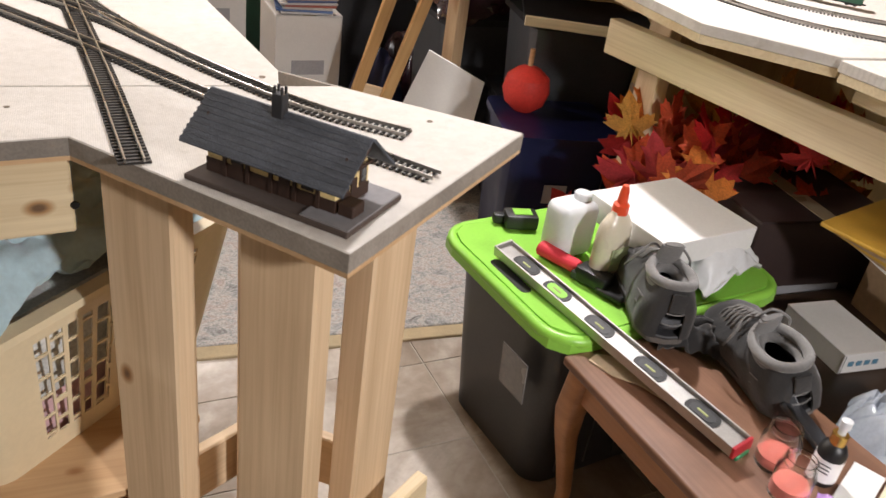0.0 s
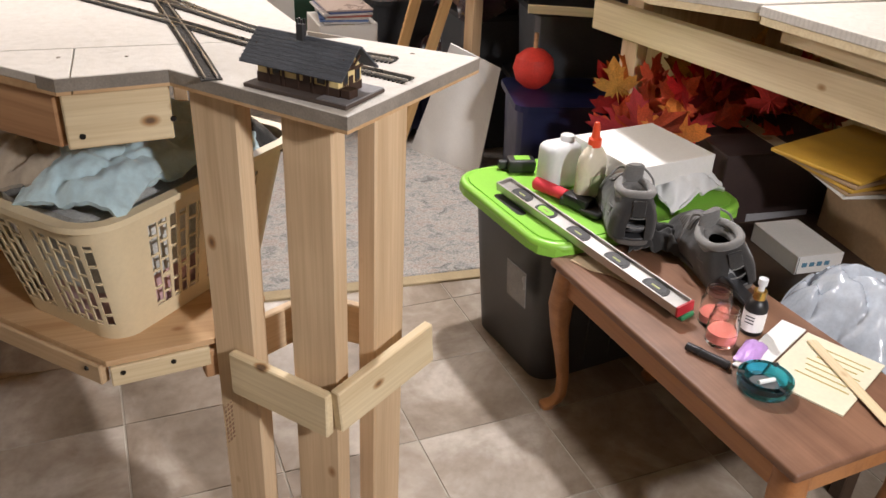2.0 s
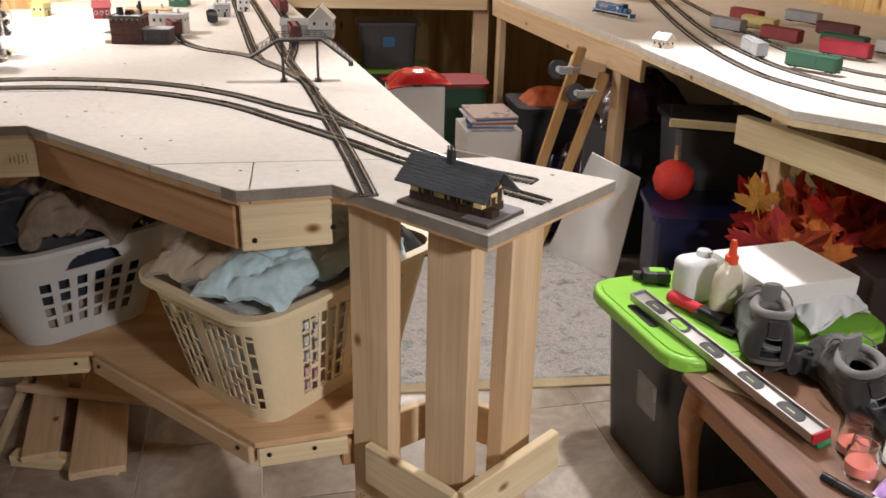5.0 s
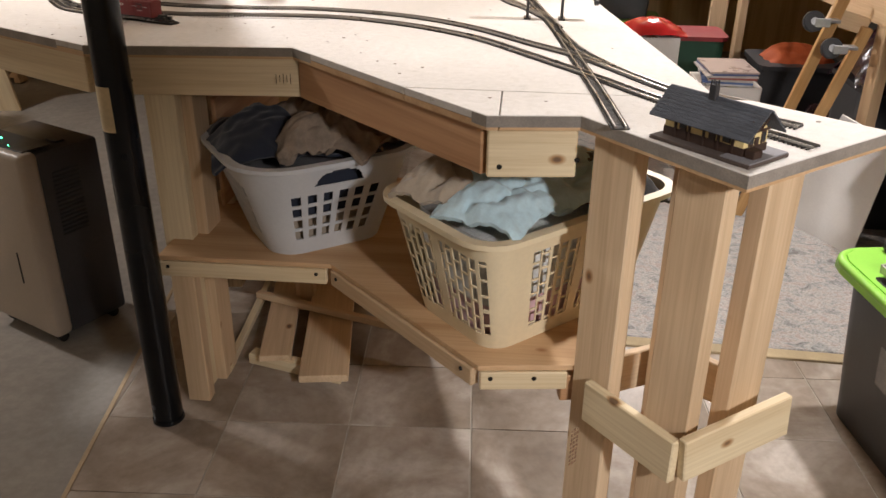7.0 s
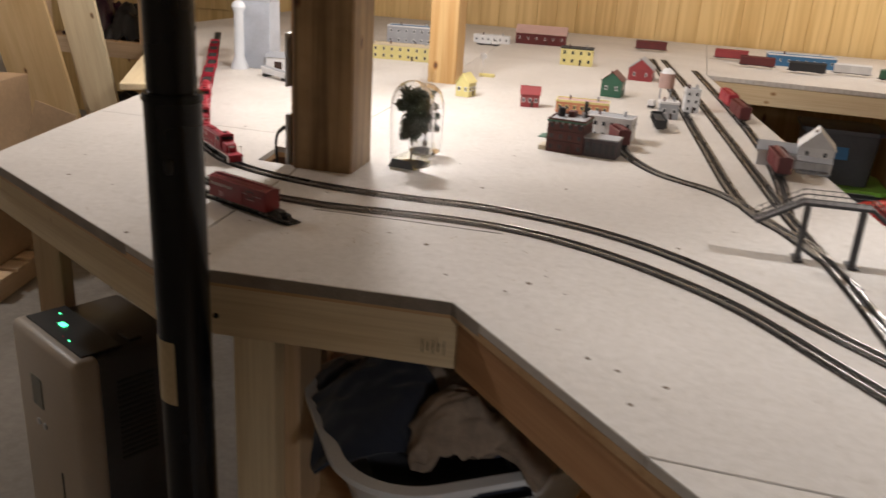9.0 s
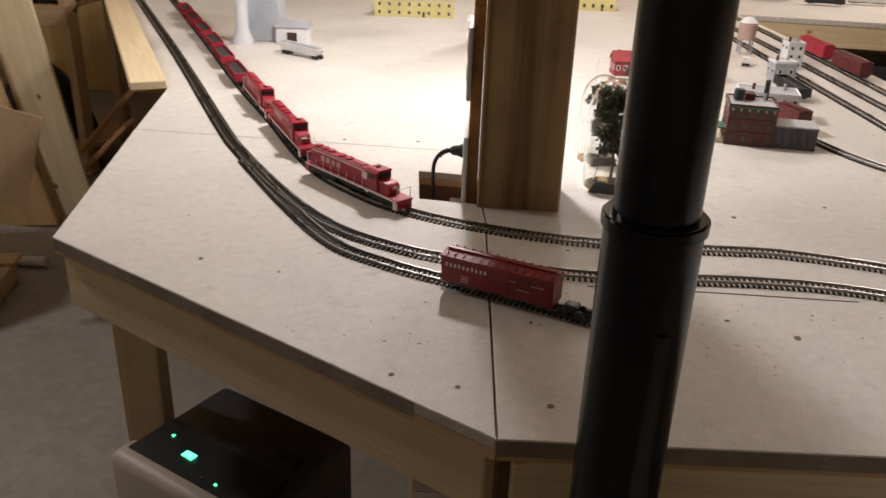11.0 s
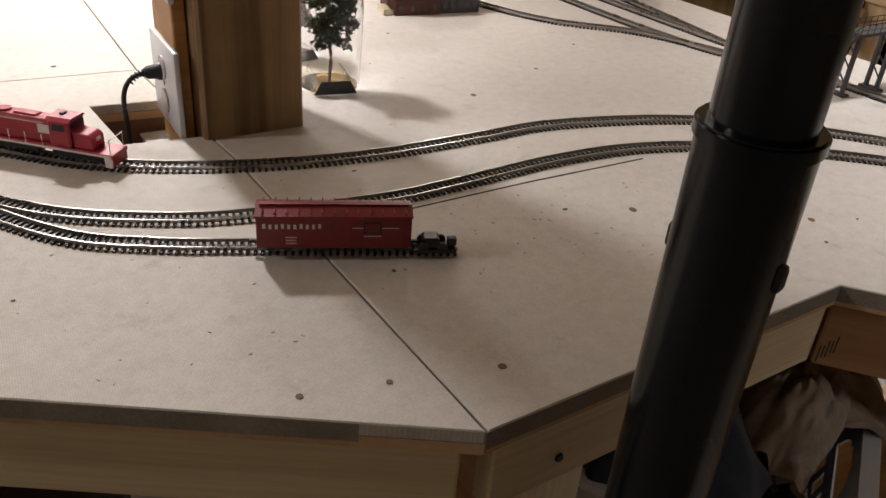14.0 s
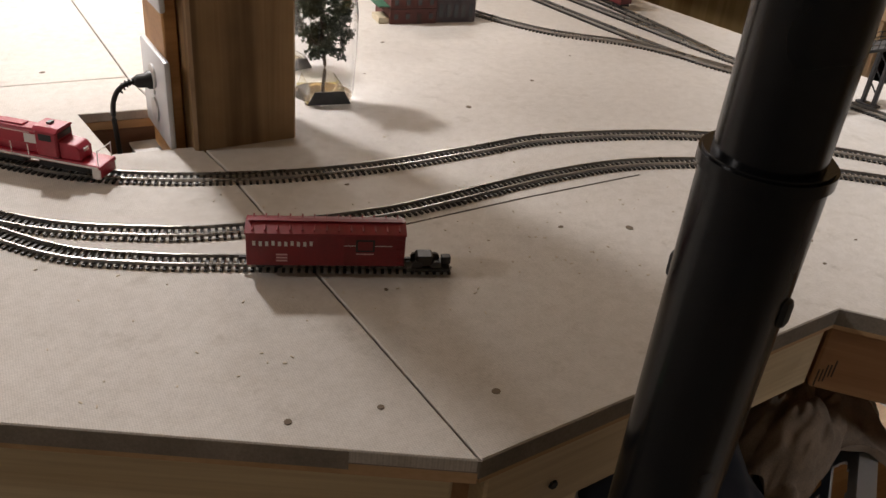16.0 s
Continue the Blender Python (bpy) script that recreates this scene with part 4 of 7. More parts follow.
def packed_tree(loc, rz, seed, label, size=1.0):
    """A foam tree upright in a domed clear pack with a printed card behind and a moulded foot."""
    tr = thing("packaged_model_tree", label, "model tree", loc, rz)
    S = Matrix.Scale(size, 4)
    part("card", box(0.066, 0.088, 0.0015, (0, 0.004, 0.0022)), YCARD, tr, "yellow printed card", m=S)
    tray = shell_wall((0.034, 0.046, 0.004), (0.026, 0.040, 0.004), 0.022, 48, 3, lambda u, v: False, 0.0012)
    part("tray", tray, TRAY_CLEAR, tr, "clear moulded foot", m=S @ Matrix.Translation((0, 0.002, 0.001)))
    part("tray_front", prism([(-0.033, 0), (0.033, 0), (0.022, 0.020), (-0.022, 0.020)], 0, 0.002), DARK, tr, "dark end of the tray", m=S @ Matrix.Translation((0, -0.046, 0.003)) @ Matrix.Rotation(radians(90), 4, "X"))
    bm = sweep(smooth_path([(0, 0, 0.003), (0.003, 0, 0.05), (-0.002, 0.002, 0.08), (0, 0, 0.13)], 0.01), 0.0028)
    for a, h in ((20, 0.07), (110, 0.075), (200, 0.068), (290, 0.08), (60, 0.09), (250, 0.095)):
        dx, dy = math.cos(radians(a)), math.sin(radians(a))
        sweep(smooth_path([(0, 0, h), (0.012 * dx, 0.012 * dy, h + 0.014), (0.026 * dx, 0.026 * dy, h + 0.03)], 0.008), 0.0012, 5, bm)
    part("trunk", bm, BARK, tr, m=S)
    rnd = random.Random(seed)
    bm = bmesh.new()
    hubs = []
    for _ in range(64):
        g, z = rnd.uniform(0, 2 * math.pi), rnd.uniform(0.070, 0.172)
        r = rnd.uniform(0.006, 0.039) * math.sin(math.pi * (0.24 + 0.58 * (z - 0.070) / 0.102)) ** 0.5
        hubs.append(Vector((r * math.cos(g), r * math.sin(g), z)))
    for _ in range(4800):
        h = rnd.choice(hubs)
        u = Vector((rnd.gauss(0, 1), rnd.gauss(0, 1), rnd.gauss(0, 1))).normalized() * rnd.uniform(0.003, 0.012)
        q = h + u
        r = rnd.uniform(0.0025, 0.0052)
        vs = [bm.verts.new(q + Vector((rnd.uniform(-r, r), rnd.uniform(-r, r), rnd.uniform(-r, r)))) for _ in range(4)]
        for f in ((0, 1, 2), (0, 2, 3), (0, 3, 1), (1, 3, 2)):
            bm.faces.new([vs[i] for i in f])
    tagged(part("crown", bm, LEAF, tr, "dark clumped foliage", m=S), kind="stuff")
    prof = spline([(0.047, 0.004), (0.050, 0.05), (0.052, 0.10), (0.050, 0.145), (0.040, 0.176), (0.020, 0.194), (0.002, 0.198)], 20)
    dome = lathe(prof + [(max(0.0008, r - 0.0011), z - 0.0009) for r, z in prof[::-1]], 32)
    dob = part("blister", dome, CLEAR, tr, "clear plastic dome", S, smooth=True)
    dob.visible_shadow = False
    fin = part("hang_tab", prism([(-0.012, 0.004), (0.012, 0.004), (0.014, 0.20), (0.010, 0.225), (-0.010, 0.225), (-0.014, 0.20)], -0.0005, 0.0005), CLEAR, tr, "clear hanging fin", S @ Matrix.Translation((0.006, 0.053, 0)) @ Matrix.Rotation(radians(90), 4, "X"))
    fin.visible_shadow = False
    return tr


# ---- laundry baskets on the shelf ----
def ring_point(u, a, b, r):
    """A point of a rounded rectangle (half sides a, b, corner r) at u of its way round, and the outward normal."""
    segs = [2 * (a - r), math.pi * r / 2, 2 * (b - r), math.pi * r / 2] * 2
    s = (u % 1.0) * sum(segs)
    x, y, ang = -(a - r), -b, 0.0
    for k, ln in enumerate(segs):
        if s <= ln or k == 7:
            if k % 2 == 0:
                return Vector((x + math.cos(ang) * s, y + math.sin(ang) * s)), Vector((math.sin(ang), -math.cos(ang)))
            c = Vector((x - math.sin(ang) * r, y + math.cos(ang) * r))
            t = ang + s / r
            return c + Vector((math.sin(t), -math.cos(t))) * r, Vector((math.sin(t), -math.cos(t)))
        s -= ln
        if k % 2 == 0:
            x, y = x + math.cos(ang) * ln, y + math.sin(ang) * ln
        else:
            x, y = x - math.sin(ang) * r + math.sin(ang + math.pi / 2) * r, y + math.cos(ang) * r - math.cos(ang + math.pi / 2) * r
            ang += math.pi / 2
    return Vector((x, y)), Vector((1, 0))


def shell_wall(low, top, h, nu, nv, hole, thick=0.0025, z0=0.0):
    """A tapered moulded wall with rectangular holes where hole(u, v) says so."""
    bm = bmesh.new()
    grid = []
    for j in range(nv + 1):
        v = j / nv
        a, b, r = [low[k] + (top[k] - low[k]) * v for k in range(3)]
        grid.append([bm.verts.new((*ring_point(i / nu, a, b, r)[0], z0 + h * v)) for i in range(nu)])
    for j in range(nv):
        for i in range(nu):
            if not hole((i + 0.5) / nu, (j + 0.5) / nv):
                bm.faces.new((grid[j][i], grid[j][(i + 1) % nu], grid[j + 1][(i + 1) % nu], grid[j + 1][i]))
    for v in [v for v in bm.verts if not v.link_faces]:
        bm.verts.remove(v)
    bmesh.ops.recalc_face_normals(bm, faces=bm.faces)
    bmesh.ops.solidify(bm, geom=bm.faces[:], thickness=thick)
    return bm


def slab(a, b, r, z0, z1, n=48):
    return prism([tuple(ring_point(i / n, a, b, r)[0]) for i in range(n)], z0, z1)


packed_tree((-0.822, 2.225, TZ), -8.0, 5, "dark green model tree in clear plastic blister pack")
packed_tree((-0.835, 2.375, TZ), 14.0, 9, "second dark model tree in clear pack behind the first", 0.86)


def cloth(name, sx, sy, h, seed, material, parent=None, label="", m=None, fold=9.0, droop=0.05, n=72, thick=0.006):
    """A heap of cloth: long soft folds that wander and branch, rolled tucks, edges that sag."""
    bm = bmesh.new()
    rows = []
    for j in range(n + 1):
        row = []
        for i in range(n + 1):
            x, y = i / n * 2 - 1, j / n * 2 - 1
            q = Vector((x * 1.3 + seed, y * 1.3, seed * 0.7))
            s = 0.45 * x + 0.9 * y + 0.75 * noise.noise(q) + 0.28 * noise.noise(q * 2.1 + Vector((5, 0, 2)))
            a = 1 - abs(math.sin(fold * s * 0.34 + seed))
            c = 1 - abs(math.sin(fold * (0.9 * x - 0.5 * y + 0.7 * noise.noise(q * 1.1 + Vector((2, 7, 1)))) * 0.24 + seed * 2))
            ridge = 0.72 * (1 - a ** 1.6) + 0.28 * (1 - c ** 1.6)
            crease = 0.10 * noise.noise(q * 4.5)
            d = min(1.0, (abs(x) ** 4 + abs(y) ** 4) ** 0.75)
            z = h * (1 - 0.55 * (x * x + y * y) / 2) + h * 0.46 * (ridge - 0.6) + h * crease - droop * d
            k = 1 + 0.07 * noise.noise(q * 2.0)
            row.append(bm.verts.new((x * sx * k + sx * 0.05 * (ridge - 0.5), y * sy * k - sy * 0.07 * (ridge - 0.5), z)))
        rows.append(row)
    for j in range(n):
        for i in range(n):
            bm.faces.new((rows[j][i], rows[j][i + 1], rows[j + 1][i + 1], rows[j + 1][i]))
    bmesh.ops.smooth_vert(bm, verts=bm.verts[:], factor=0.5, use_axis_x=True, use_axis_y=True, use_axis_z=True)
    bmesh.ops.solidify(bm, geom=bm.faces[:], thickness=thick)
    return part(name, bm, material, parent, label, m, smooth=True)


def fabric(name, colour, var=0.12, scale=24):
    m = plain(name, colour, 0.95, var=var, scale=scale, relief=0.6)
    m.node_tree.nodes["Principled BSDF"].inputs["Sheen Weight"].default_value = 0.3
    return m


BLUE_TOWEL = fabric("pale_blue_towel", (0.47, 0.63, 0.69))
BEIGE_CLOTH = fabric("beige_blanket", (0.40, 0.33, 0.25))
NAVY_CLOTH = fabric("dark_blue_denim", (0.018, 0.024, 0.042))
WHITE_CLOTH = fabric("white_striped_linen", (0.66, 0.66, 0.63), 0.25, 60)
PINK_CLOTH = fabric("pink_linen", (0.62, 0.40, 0.42))
LEOPARD = fabric("black_print_cloth", (0.06, 0.055, 0.05), 0.9, 60)


def lattice(u, v):
    """Slotted panels of the tan basket: long narrow slots, solid corners and ribs."""
    if v < 0.13 or v > 0.84:
        return False
    w = (u * 4) % 1.0
    if w < 0.13 or w > 0.87 or 0.46 < w < 0.53:
        return False
    cell, row = (w * 16) % 1.0, (v * 7.0 + (int(w * 16) % 2) * 0.5) % 1.0
    return cell > 0.26 and row > 0.13


bas = thing("laundry_basket", "tan slotted plastic laundry basket full of folded linen", "laundry basket", (0.035, 1.315, SZ), 43.0, group="laundry baskets")
low, top, hh = (0.205, 0.130, 0.05), (0.262, 0.172, 0.06), 0.262
part("wall", shell_wall(low, top, hh, 400, 60, lattice), TAN_PLASTIC, bas, "tan slotted wall")
part("bottom", slab(*low, 0.0, 0.004), TAN_PLASTIC, bas)
rim = [Vector((*ring_point(i / 72, top[0] + 0.008, top[1] + 0.008, top[2] + 0.008)[0], hh - 0.002)) for i in range(72)]
part("rim", sweep(rim, 0.0, flat=(0.022, 0.011), closed=True), TAN_PLASTIC, bas, smooth=True)
linen = thing("folded_linen", "stack of white, pink and pale blue folded laundry", "laundry", (0.035, 1.315, SZ + 0.006), 43.0)
part("folded_sheet", slab(0.190, 0.115, 0.048, 0, 0.085), PINK_CLOTH, linen, "pink folded sheets")
part("folded_sheet", slab(0.205, 0.126, 0.052, 0.087, 0.16), WHITE_CLOTH, linen, "white striped linen")
part("folded_sheet", slab(0.216, 0.134, 0.052, 0.162, 0.235), WHITE_CLOTH, linen, "white striped linen")
for k, (x, y, z, sx, sy, rz) in enumerate(((-0.115, -0.045, 0.262, 0.100, 0.080, 20), (0.000, -0.055, 0.258, 0.105, 0.075, -12), (0.060, 0.020, 0.268, 0.110, 0.080, 38), (-0.030, 0.035, 0.285, 0.105, 0.070, 8), (0.120, -0.060, 0.252, 0.070, 0.060, -30))):
    cloth("towel", sx * 1.3, sy * 1.25, 0.060, 1.3 + 1.7 * k, BLUE_TOWEL, linen, "crumpled pale blue towel", pose(x, y, z - 0.012, 0, 0, rz), 8, 0.022, 60, 0.010)
cloth("towel", 0.12, 0.09, 0.060, 4.1, BEIGE_CLOTH, linen, "beige towel", pose(-0.14, 0.085, 0.265, 0, 0, 20), 8, 0.03, 60, 0.010)
cloth("printed_cloth", 0.10, 0.13, 0.05, 2.2, LEOPARD, linen, "black printed cloth", pose(0.165, -0.03, 0.245, 0, 0, 0), 7)


def white_slots(u, v):
    """Handle hole and slot columns at both ends, fine slots along the sides."""
    x = (u + 0.03) % 0.5
    if x < 0.18:
        w = (x - 0.10) / 0.045
        if abs(w) < 1 and 0.76 < v < 0.76 + 0.15 * (1 - w ** 4):
            return True
        return 0.16 < v < 0.68 and (x / 0.03) % 1.0 > 0.42 and ((v - 0.16) * 7.7) % 1.0 > 0.2
    if 0.27 < x < 0.43:
        return 0.16 < v < 0.76 and (x / 0.02) % 1.0 > 0.45 and ((v - 0.16) * 6.7) % 1.0 > 0.2
    return False


WB = (-0.520, 1.626)
basw = thing("laundry_basket", "white rounded plastic laundry basket heaped with blanket and denim", "laundry basket", (*WB, SZ), 36.0, group="laundry baskets")
low, top, hh2 = (0.148, 0.128, 0.07), (0.226, 0.207, 0.12), 0.250
part("wall", shell_wall(low, top, hh2, 400, 60, white_slots, 0.003), WHITE_PLASTIC, basw, "white slotted wall")
part("bottom", slab(*low, 0.0, 0.004), WHITE_PLASTIC, basw)
rim = [Vector((*ring_point(i / 80, top[0] + 0.006, top[1] + 0.006, top[2] + 0.006)[0], hh2)) for i in range(80)]
part("rim", sweep(rim, 0.0, flat=(0.022, 0.010), closed=True), WHITE_PLASTIC, basw, smooth=True)
heap = thing("clothes_heap", "heap of denim and beige plush blanket in the white basket", "laundry", (*WB, SZ + 0.006), 36.0)
part("fill", slab(0.142, 0.122, 0.065, 0, 0.10), BEIGE_CLOTH, heap, "clothes below")
part("fill", slab(0.170, 0.150, 0.08, 0.101, 0.20), NAVY_CLOTH, heap, "dark clothes below")
cloth("jeans", 0.15, 0.17, 0.075, 3.7, NAVY_CLOTH, heap, "dark blue denim", pose(-0.075, 0.03, 0.235, 0, 0, 80), 9)
PLUSH = plain("brown_plush", (0.30, 0.235, 0.18), 1.0, var=0.25, scale=160, relief=1.0)
cloth("blanket", 0.155, 0.175, 0.115, 7.9, PLUSH, heap, "beige brown plush blanket", pose(0.075, -0.015, 0.235, 0, 0, 30), 13, thick=0.012)
cloth("blanket_corner", 0.085, 0.07, 0.05, 9.2, PLUSH, heap, "blanket corner over the rim", pose(0.205, -0.055, 0.262, 0, 14, 20), 7, thick=0.012)
cloth("blanket_fold", 0.10, 0.06, 0.07, 2.9, PLUSH, heap, "turned-up blanket fold", pose(-0.02, -0.11, 0.262, 0, 0, -15), 8, thick=0.012)

# ---- loose planks under the shelf ----
for k, (a, b, w, h, material) in enumerate((((-0.657, 1.61), (-0.755, 2.15), 0.089, 0.019, PINE), ((-0.495, 1.525), (-0.605, 2.18), 0.135, 0.022, PINE), ((-0.79, 1.585), (-0.83, 2.15), 0.022, 0.022, PINE_PALE), ((-0.40, 2.06), (-0.13, 1.83), 0.11, 0.019, PINE_PALE))):
    z = 0.035 if k in (0, 1) else 0.0
    bd = board("loose_plank", (*a, z + h / 2), (*b, z + h / 2), w, h, material)
    tagged(bd, "loose pine plank lying under the shelf", "plank", group="loose planks")
bl = board("loose_plank", (-0.74, 1.66, 0.018), (-0.455, 1.585, 0.018), 0.04, 0.034, PINE_PALE)
tagged(bl, "short offcut carrying the loose planks", "plank", group="loose planks")
bl = board("loose_plank", (-0.80, 1.92, 0.075), (-0.25, 1.76, 0.068), 0.022, 0.022, PINE)
tagged(bl, "thin pine stick lying across the planks", "stick", group="loose planks")

# ---- dehumidifier beside the pole ----
PUTTY = plain("putty_plastic", (0.50, 0.44, 0.37), 0.45, var=0.05)
GRAPHITE = plain("graphite_plastic", (0.05, 0.05, 0.055), 0.4, var=0.12)
LED = bpy.data.materials.new("green_led")
LED.use_nodes = True
LED.node_tree.nodes["Principled BSDF"].inputs["Emission Color"].default_value = (0.05, 1.0, 0.35, 1)
LED.node_tree.nodes["Principled BSDF"].inputs["Emission Strength"].default_value = 6.0
deh = thing("dehumidifier", "putty and graphite dehumidifier with lit green display", "dehumidifier", (-1.409, 1.83, 0), -26.0)
D, Wd, Hd = 0.255, 0.31, 0.60
part("front_shell", box(Wd, 0.06, Hd - 0.03, (0, -D / 2 + 0.03, 0.03 + (Hd - 0.03) / 2), 0.018, 3), PUTTY, deh, "putty front shell", smooth=True)
part("body", box(Wd - 0.012, D - 0.056, Hd - 0.035, (0, 0.026, 0.028 + (Hd - 0.035) / 2), 0.012, 2), GRAPHITE, deh, "graphite rear body", smooth=True)
part("top_panel", box(Wd * 0.86, 0.09, 0.004, (0, -0.055, Hd + 0.001), 0.0015), BLACK, deh, "glossy black control panel")
part("display", box(0.022, 0.012, 0.002, (-0.035, -0.06, Hd + 0.004)), LED, deh, "green lit digits")
for x, mm in ((-0.095, LED), (0.02, RED), (0.05, LED)):
    part("indicator", box(0.005, 0.003, 0.0015, (x, -0.085 if x > 0 else -0.04, Hd + 0.0037)), mm, deh)
# Handle recess given as a solid block, its depth shade put into the black.
part("handle_recess", box(0.05, 0.03, 0.006, (0.09, 0.03, Hd - 0.004), 0.002), BLACK, deh)
slat = part("louvre", box(0.003, 0.085, 0.006), BLACK, deh, m=Matrix.Translation((Wd / 2 - 0.005, 0.005, 0.34)))
for k in range(1, 16):
    again(slat, deh, Matrix.Translation((Wd / 2 - 0.005, 0.005, 0.34 + 0.0125 * k)))
part("water_window", box(0.05, 0.003, 0.075, (-0.04, -D / 2 - 0.001, 0.46), 0.001), plain("smoked_panel", (0.16, 0.16, 0.13), 0.2), deh)
for x in (-0.05, -0.02):
    part("knob", cyl(0.009, 0.008, 0.004, seg=16, m=Matrix.Translation((x, -D / 2 + 0.001, 0.38)) @ Matrix.Rotation(radians(90), 4, "X")), WHITE_PLASTIC, deh)
part("water_gauge", box(0.006, 0.003, 0.10, (0.045, -D / 2 - 0.0005, 0.24), 0.001), BLACK, deh)
for x in (-0.12, 0.12):
    for y in (-0.09, 0.09):
        part("caster", cyl(0.016, 0.016, 0.02, (0, 0, -0.01), 14, m=Matrix.Translation((x, y, 0.016)) @ Matrix.Rotation(radians(90), 4, "Y")), BLACK, deh)

# ---- storage tote with lime lid ----
tote_c, tote_r = (1.145, 1.510), 9.0
tote = thing("storage_tote", "charcoal plastic storage tote with lime green lid", "storage bin", (*tote_c, 0), tote_r)
part("tub", shell_wall((0.245, 0.165, 0.05), (0.275, 0.195, 0.055), 0.425, 96, 10, lambda u, v: False, 0.004), GREY_PLASTIC, tote, "charcoal tub", smooth=True)
part("tub_bottom", slab(0.245, 0.165, 0.05, 0, 0.005), GREY_PLASTIC, tote)
lid = part("lid", slab(0.315, 0.235, 0.075, 0.412, 0.434), GREEN_PLASTIC, tote, "lime green snap lid")
lid_edge = [Vector((*ring_point(i / 80, 0.304, 0.224, 0.07)[0], 0.4335)) for i in range(80)]
part("lid_rim", sweep(lid_edge, 0.013, 10, closed=True), GREEN_PLASTIC, lid, smooth=True)
part("lid_panel", slab(0.297, 0.217, 0.066, 0.434, 0.447), GREEN_PLASTIC, lid, "raised lid panel")
# No hollow is cut; black slabs paint the shade inside the grip slots.
for s in (-1, 1):
    part("grip_slot", slab(0.013, 0.064, 0.012, 0.4440, 0.4478), BLACK, lid, "black inlay for the shade in the grip slot").matrix_basis = Matrix.Translation((s * 0.270, 0, 0))
for k in range(6):
    part("tub_rib", box(0.006, 0.004, 0.34, (-0.2 + 0.08 * k, -0.187, 0.22)), GREY_PLASTIC, tote)
part("label_sheet", box(0.002, 0.085, 0.10, (-0.276, -0.10, 0.30)), plain("sleeve_label", (0.20, 0.20, 0.20), 0.25), tote, "clear sleeve with grey label", m=Matrix.Rotation(radians(-4), 4, "Y"))
LZ = 0.450

# ---- bench / low table ----
ben = thing("low_wooden_table", "worn reddish brown wooden table with cabriole legs", "table", (1.112, 0.892, 0), -83.4)
BL, BW, BT = 0.745, 0.365, 0.418
part("top", box(BL, BW, 0.020, (0, 0, BT - 0.010), 0.006, 3), BENCH_WOOD, ben, "worn brown table top", smooth=True)
for s in (-1, 1):
    part("apron", box(BL - 0.09, 0.018, 0.058, (0, s * (BW / 2 - 0.028), BT - 0.05), 0.003), BENCH_LEG, ben)
    part("apron", box(0.018, BW - 0.09, 0.058, (s * (BL / 2 - 0.028), 0, BT - 0.05), 0.003), BENCH_LEG, ben)


def cabriole(sx, sy):
    bm = bmesh.new()
    prof = [(0.398, 0.0, 0.026), (0.34, 0.004, 0.027), (0.30, 0.008, 0.025), (0.24, 0.005, 0.020), (0.17, -0.004, 0.016), (0.10, -0.012, 0.013), (0.05, -0.012, 0.013), (0.025, -0.004, 0.016), (0.012, 0.008, 0.019), (0.0, 0.010, 0.017)]
    rings = []
    for z, off, r in prof:
        c = Vector((sx * off, sy * off))
        rings.append([bm.verts.new((c.x + r * math.copysign(abs(math.cos(t)) ** 0.6, math.cos(t)), c.y + r * math.copysign(abs(math.sin(t)) ** 0.6, math.sin(t)), z)) for t in [2 * math.pi * k / 16 for k in range(16)]])
    for a, b in zip(rings, rings[1:]):
        for k in range(16):
            bm.faces.new((a[k], b[k], b[(k + 1) % 16], a[(k + 1) % 16]))
    bm.faces.new(rings[0])
    bm.faces.new(rings[-1][::-1])
    bmesh.ops.recalc_face_normals(bm, faces=bm.faces)
    return bm


for sx in (-1, 1):
    for sy in (-1, 1):
        part("leg", cabriole(sx, sy), BENCH_LEG, ben, m=Matrix.Translation((sx * (BL / 2 - 0.034), sy * (BW / 2 - 0.034), 0)), smooth=True)

# ---- things on the tote and the low table ----
def mailer(name, label, loc, rz, w, d, h, material=WHITE_CARD):
    b = thing(name, label, "box", loc, rz)
    part("tray", box(w - 0.002, d - 0.002, h - 0.003, (0, 0, (h - 0.003) / 2), 0.001), material, b)
    lidp = part("lid", box(w, d, 0.003, (0, 0, h - 0.0015), 0.001), material, b)
    part("lid_flap", box(w, 0.002, h * 0.92, (0, -d / 2 - 0.0012, h * 0.54), 0.0005), material, lidp)
    part("fold_gap", box(0.0015, 0.0006, h * 0.9, (-w / 2 + 0.004, -d / 2 - 0.0026, h * 0.5)), DARK, lidp, "dark fold line")
    return b


mailer("white_cardboard_box", "flat white cardboard box lying on the lime lid", (1.243, 1.482, LZ + 0.064), 9.5, 0.258, 0.24, 0.056)
bagm = plain("white_plastic_bag", (0.70, 0.71, 0.72), 0.35, var=0.05)
bagt = cloth("plastic_bag", 0.105, 0.085, 0.055, 6.6, bagm, None, "", pose(1.315, 1.425, LZ + 0.030, 0, 0, 20), 14, 0.04, 36)
tagged(bagt, "crumpled white plastic bag under the white box", "bag")
tub = thing("plastic_jug", "white plastic jug on the lime lid", "jug", (1.035, 1.535, LZ), 12)
part("body", box(0.10, 0.075, 0.125, (0, 0, 0.0635), 0.022, 4), WHITE_PLASTIC, tub, smooth=True)
part("neck", cyl(0.02, 0.018, 0.018, (0.02, 0, 0.122), 20, bevel=0.002), WHITE_PLASTIC, tub, smooth=True)
glu = thing("glue_bottle", "milky glue bottle with orange twist nozzle", "bottle", (1.068, 1.425, LZ), 15)
GLUE = plain("milky_plastic", (0.62, 0.56, 0.44), 0.3, var=0.04)
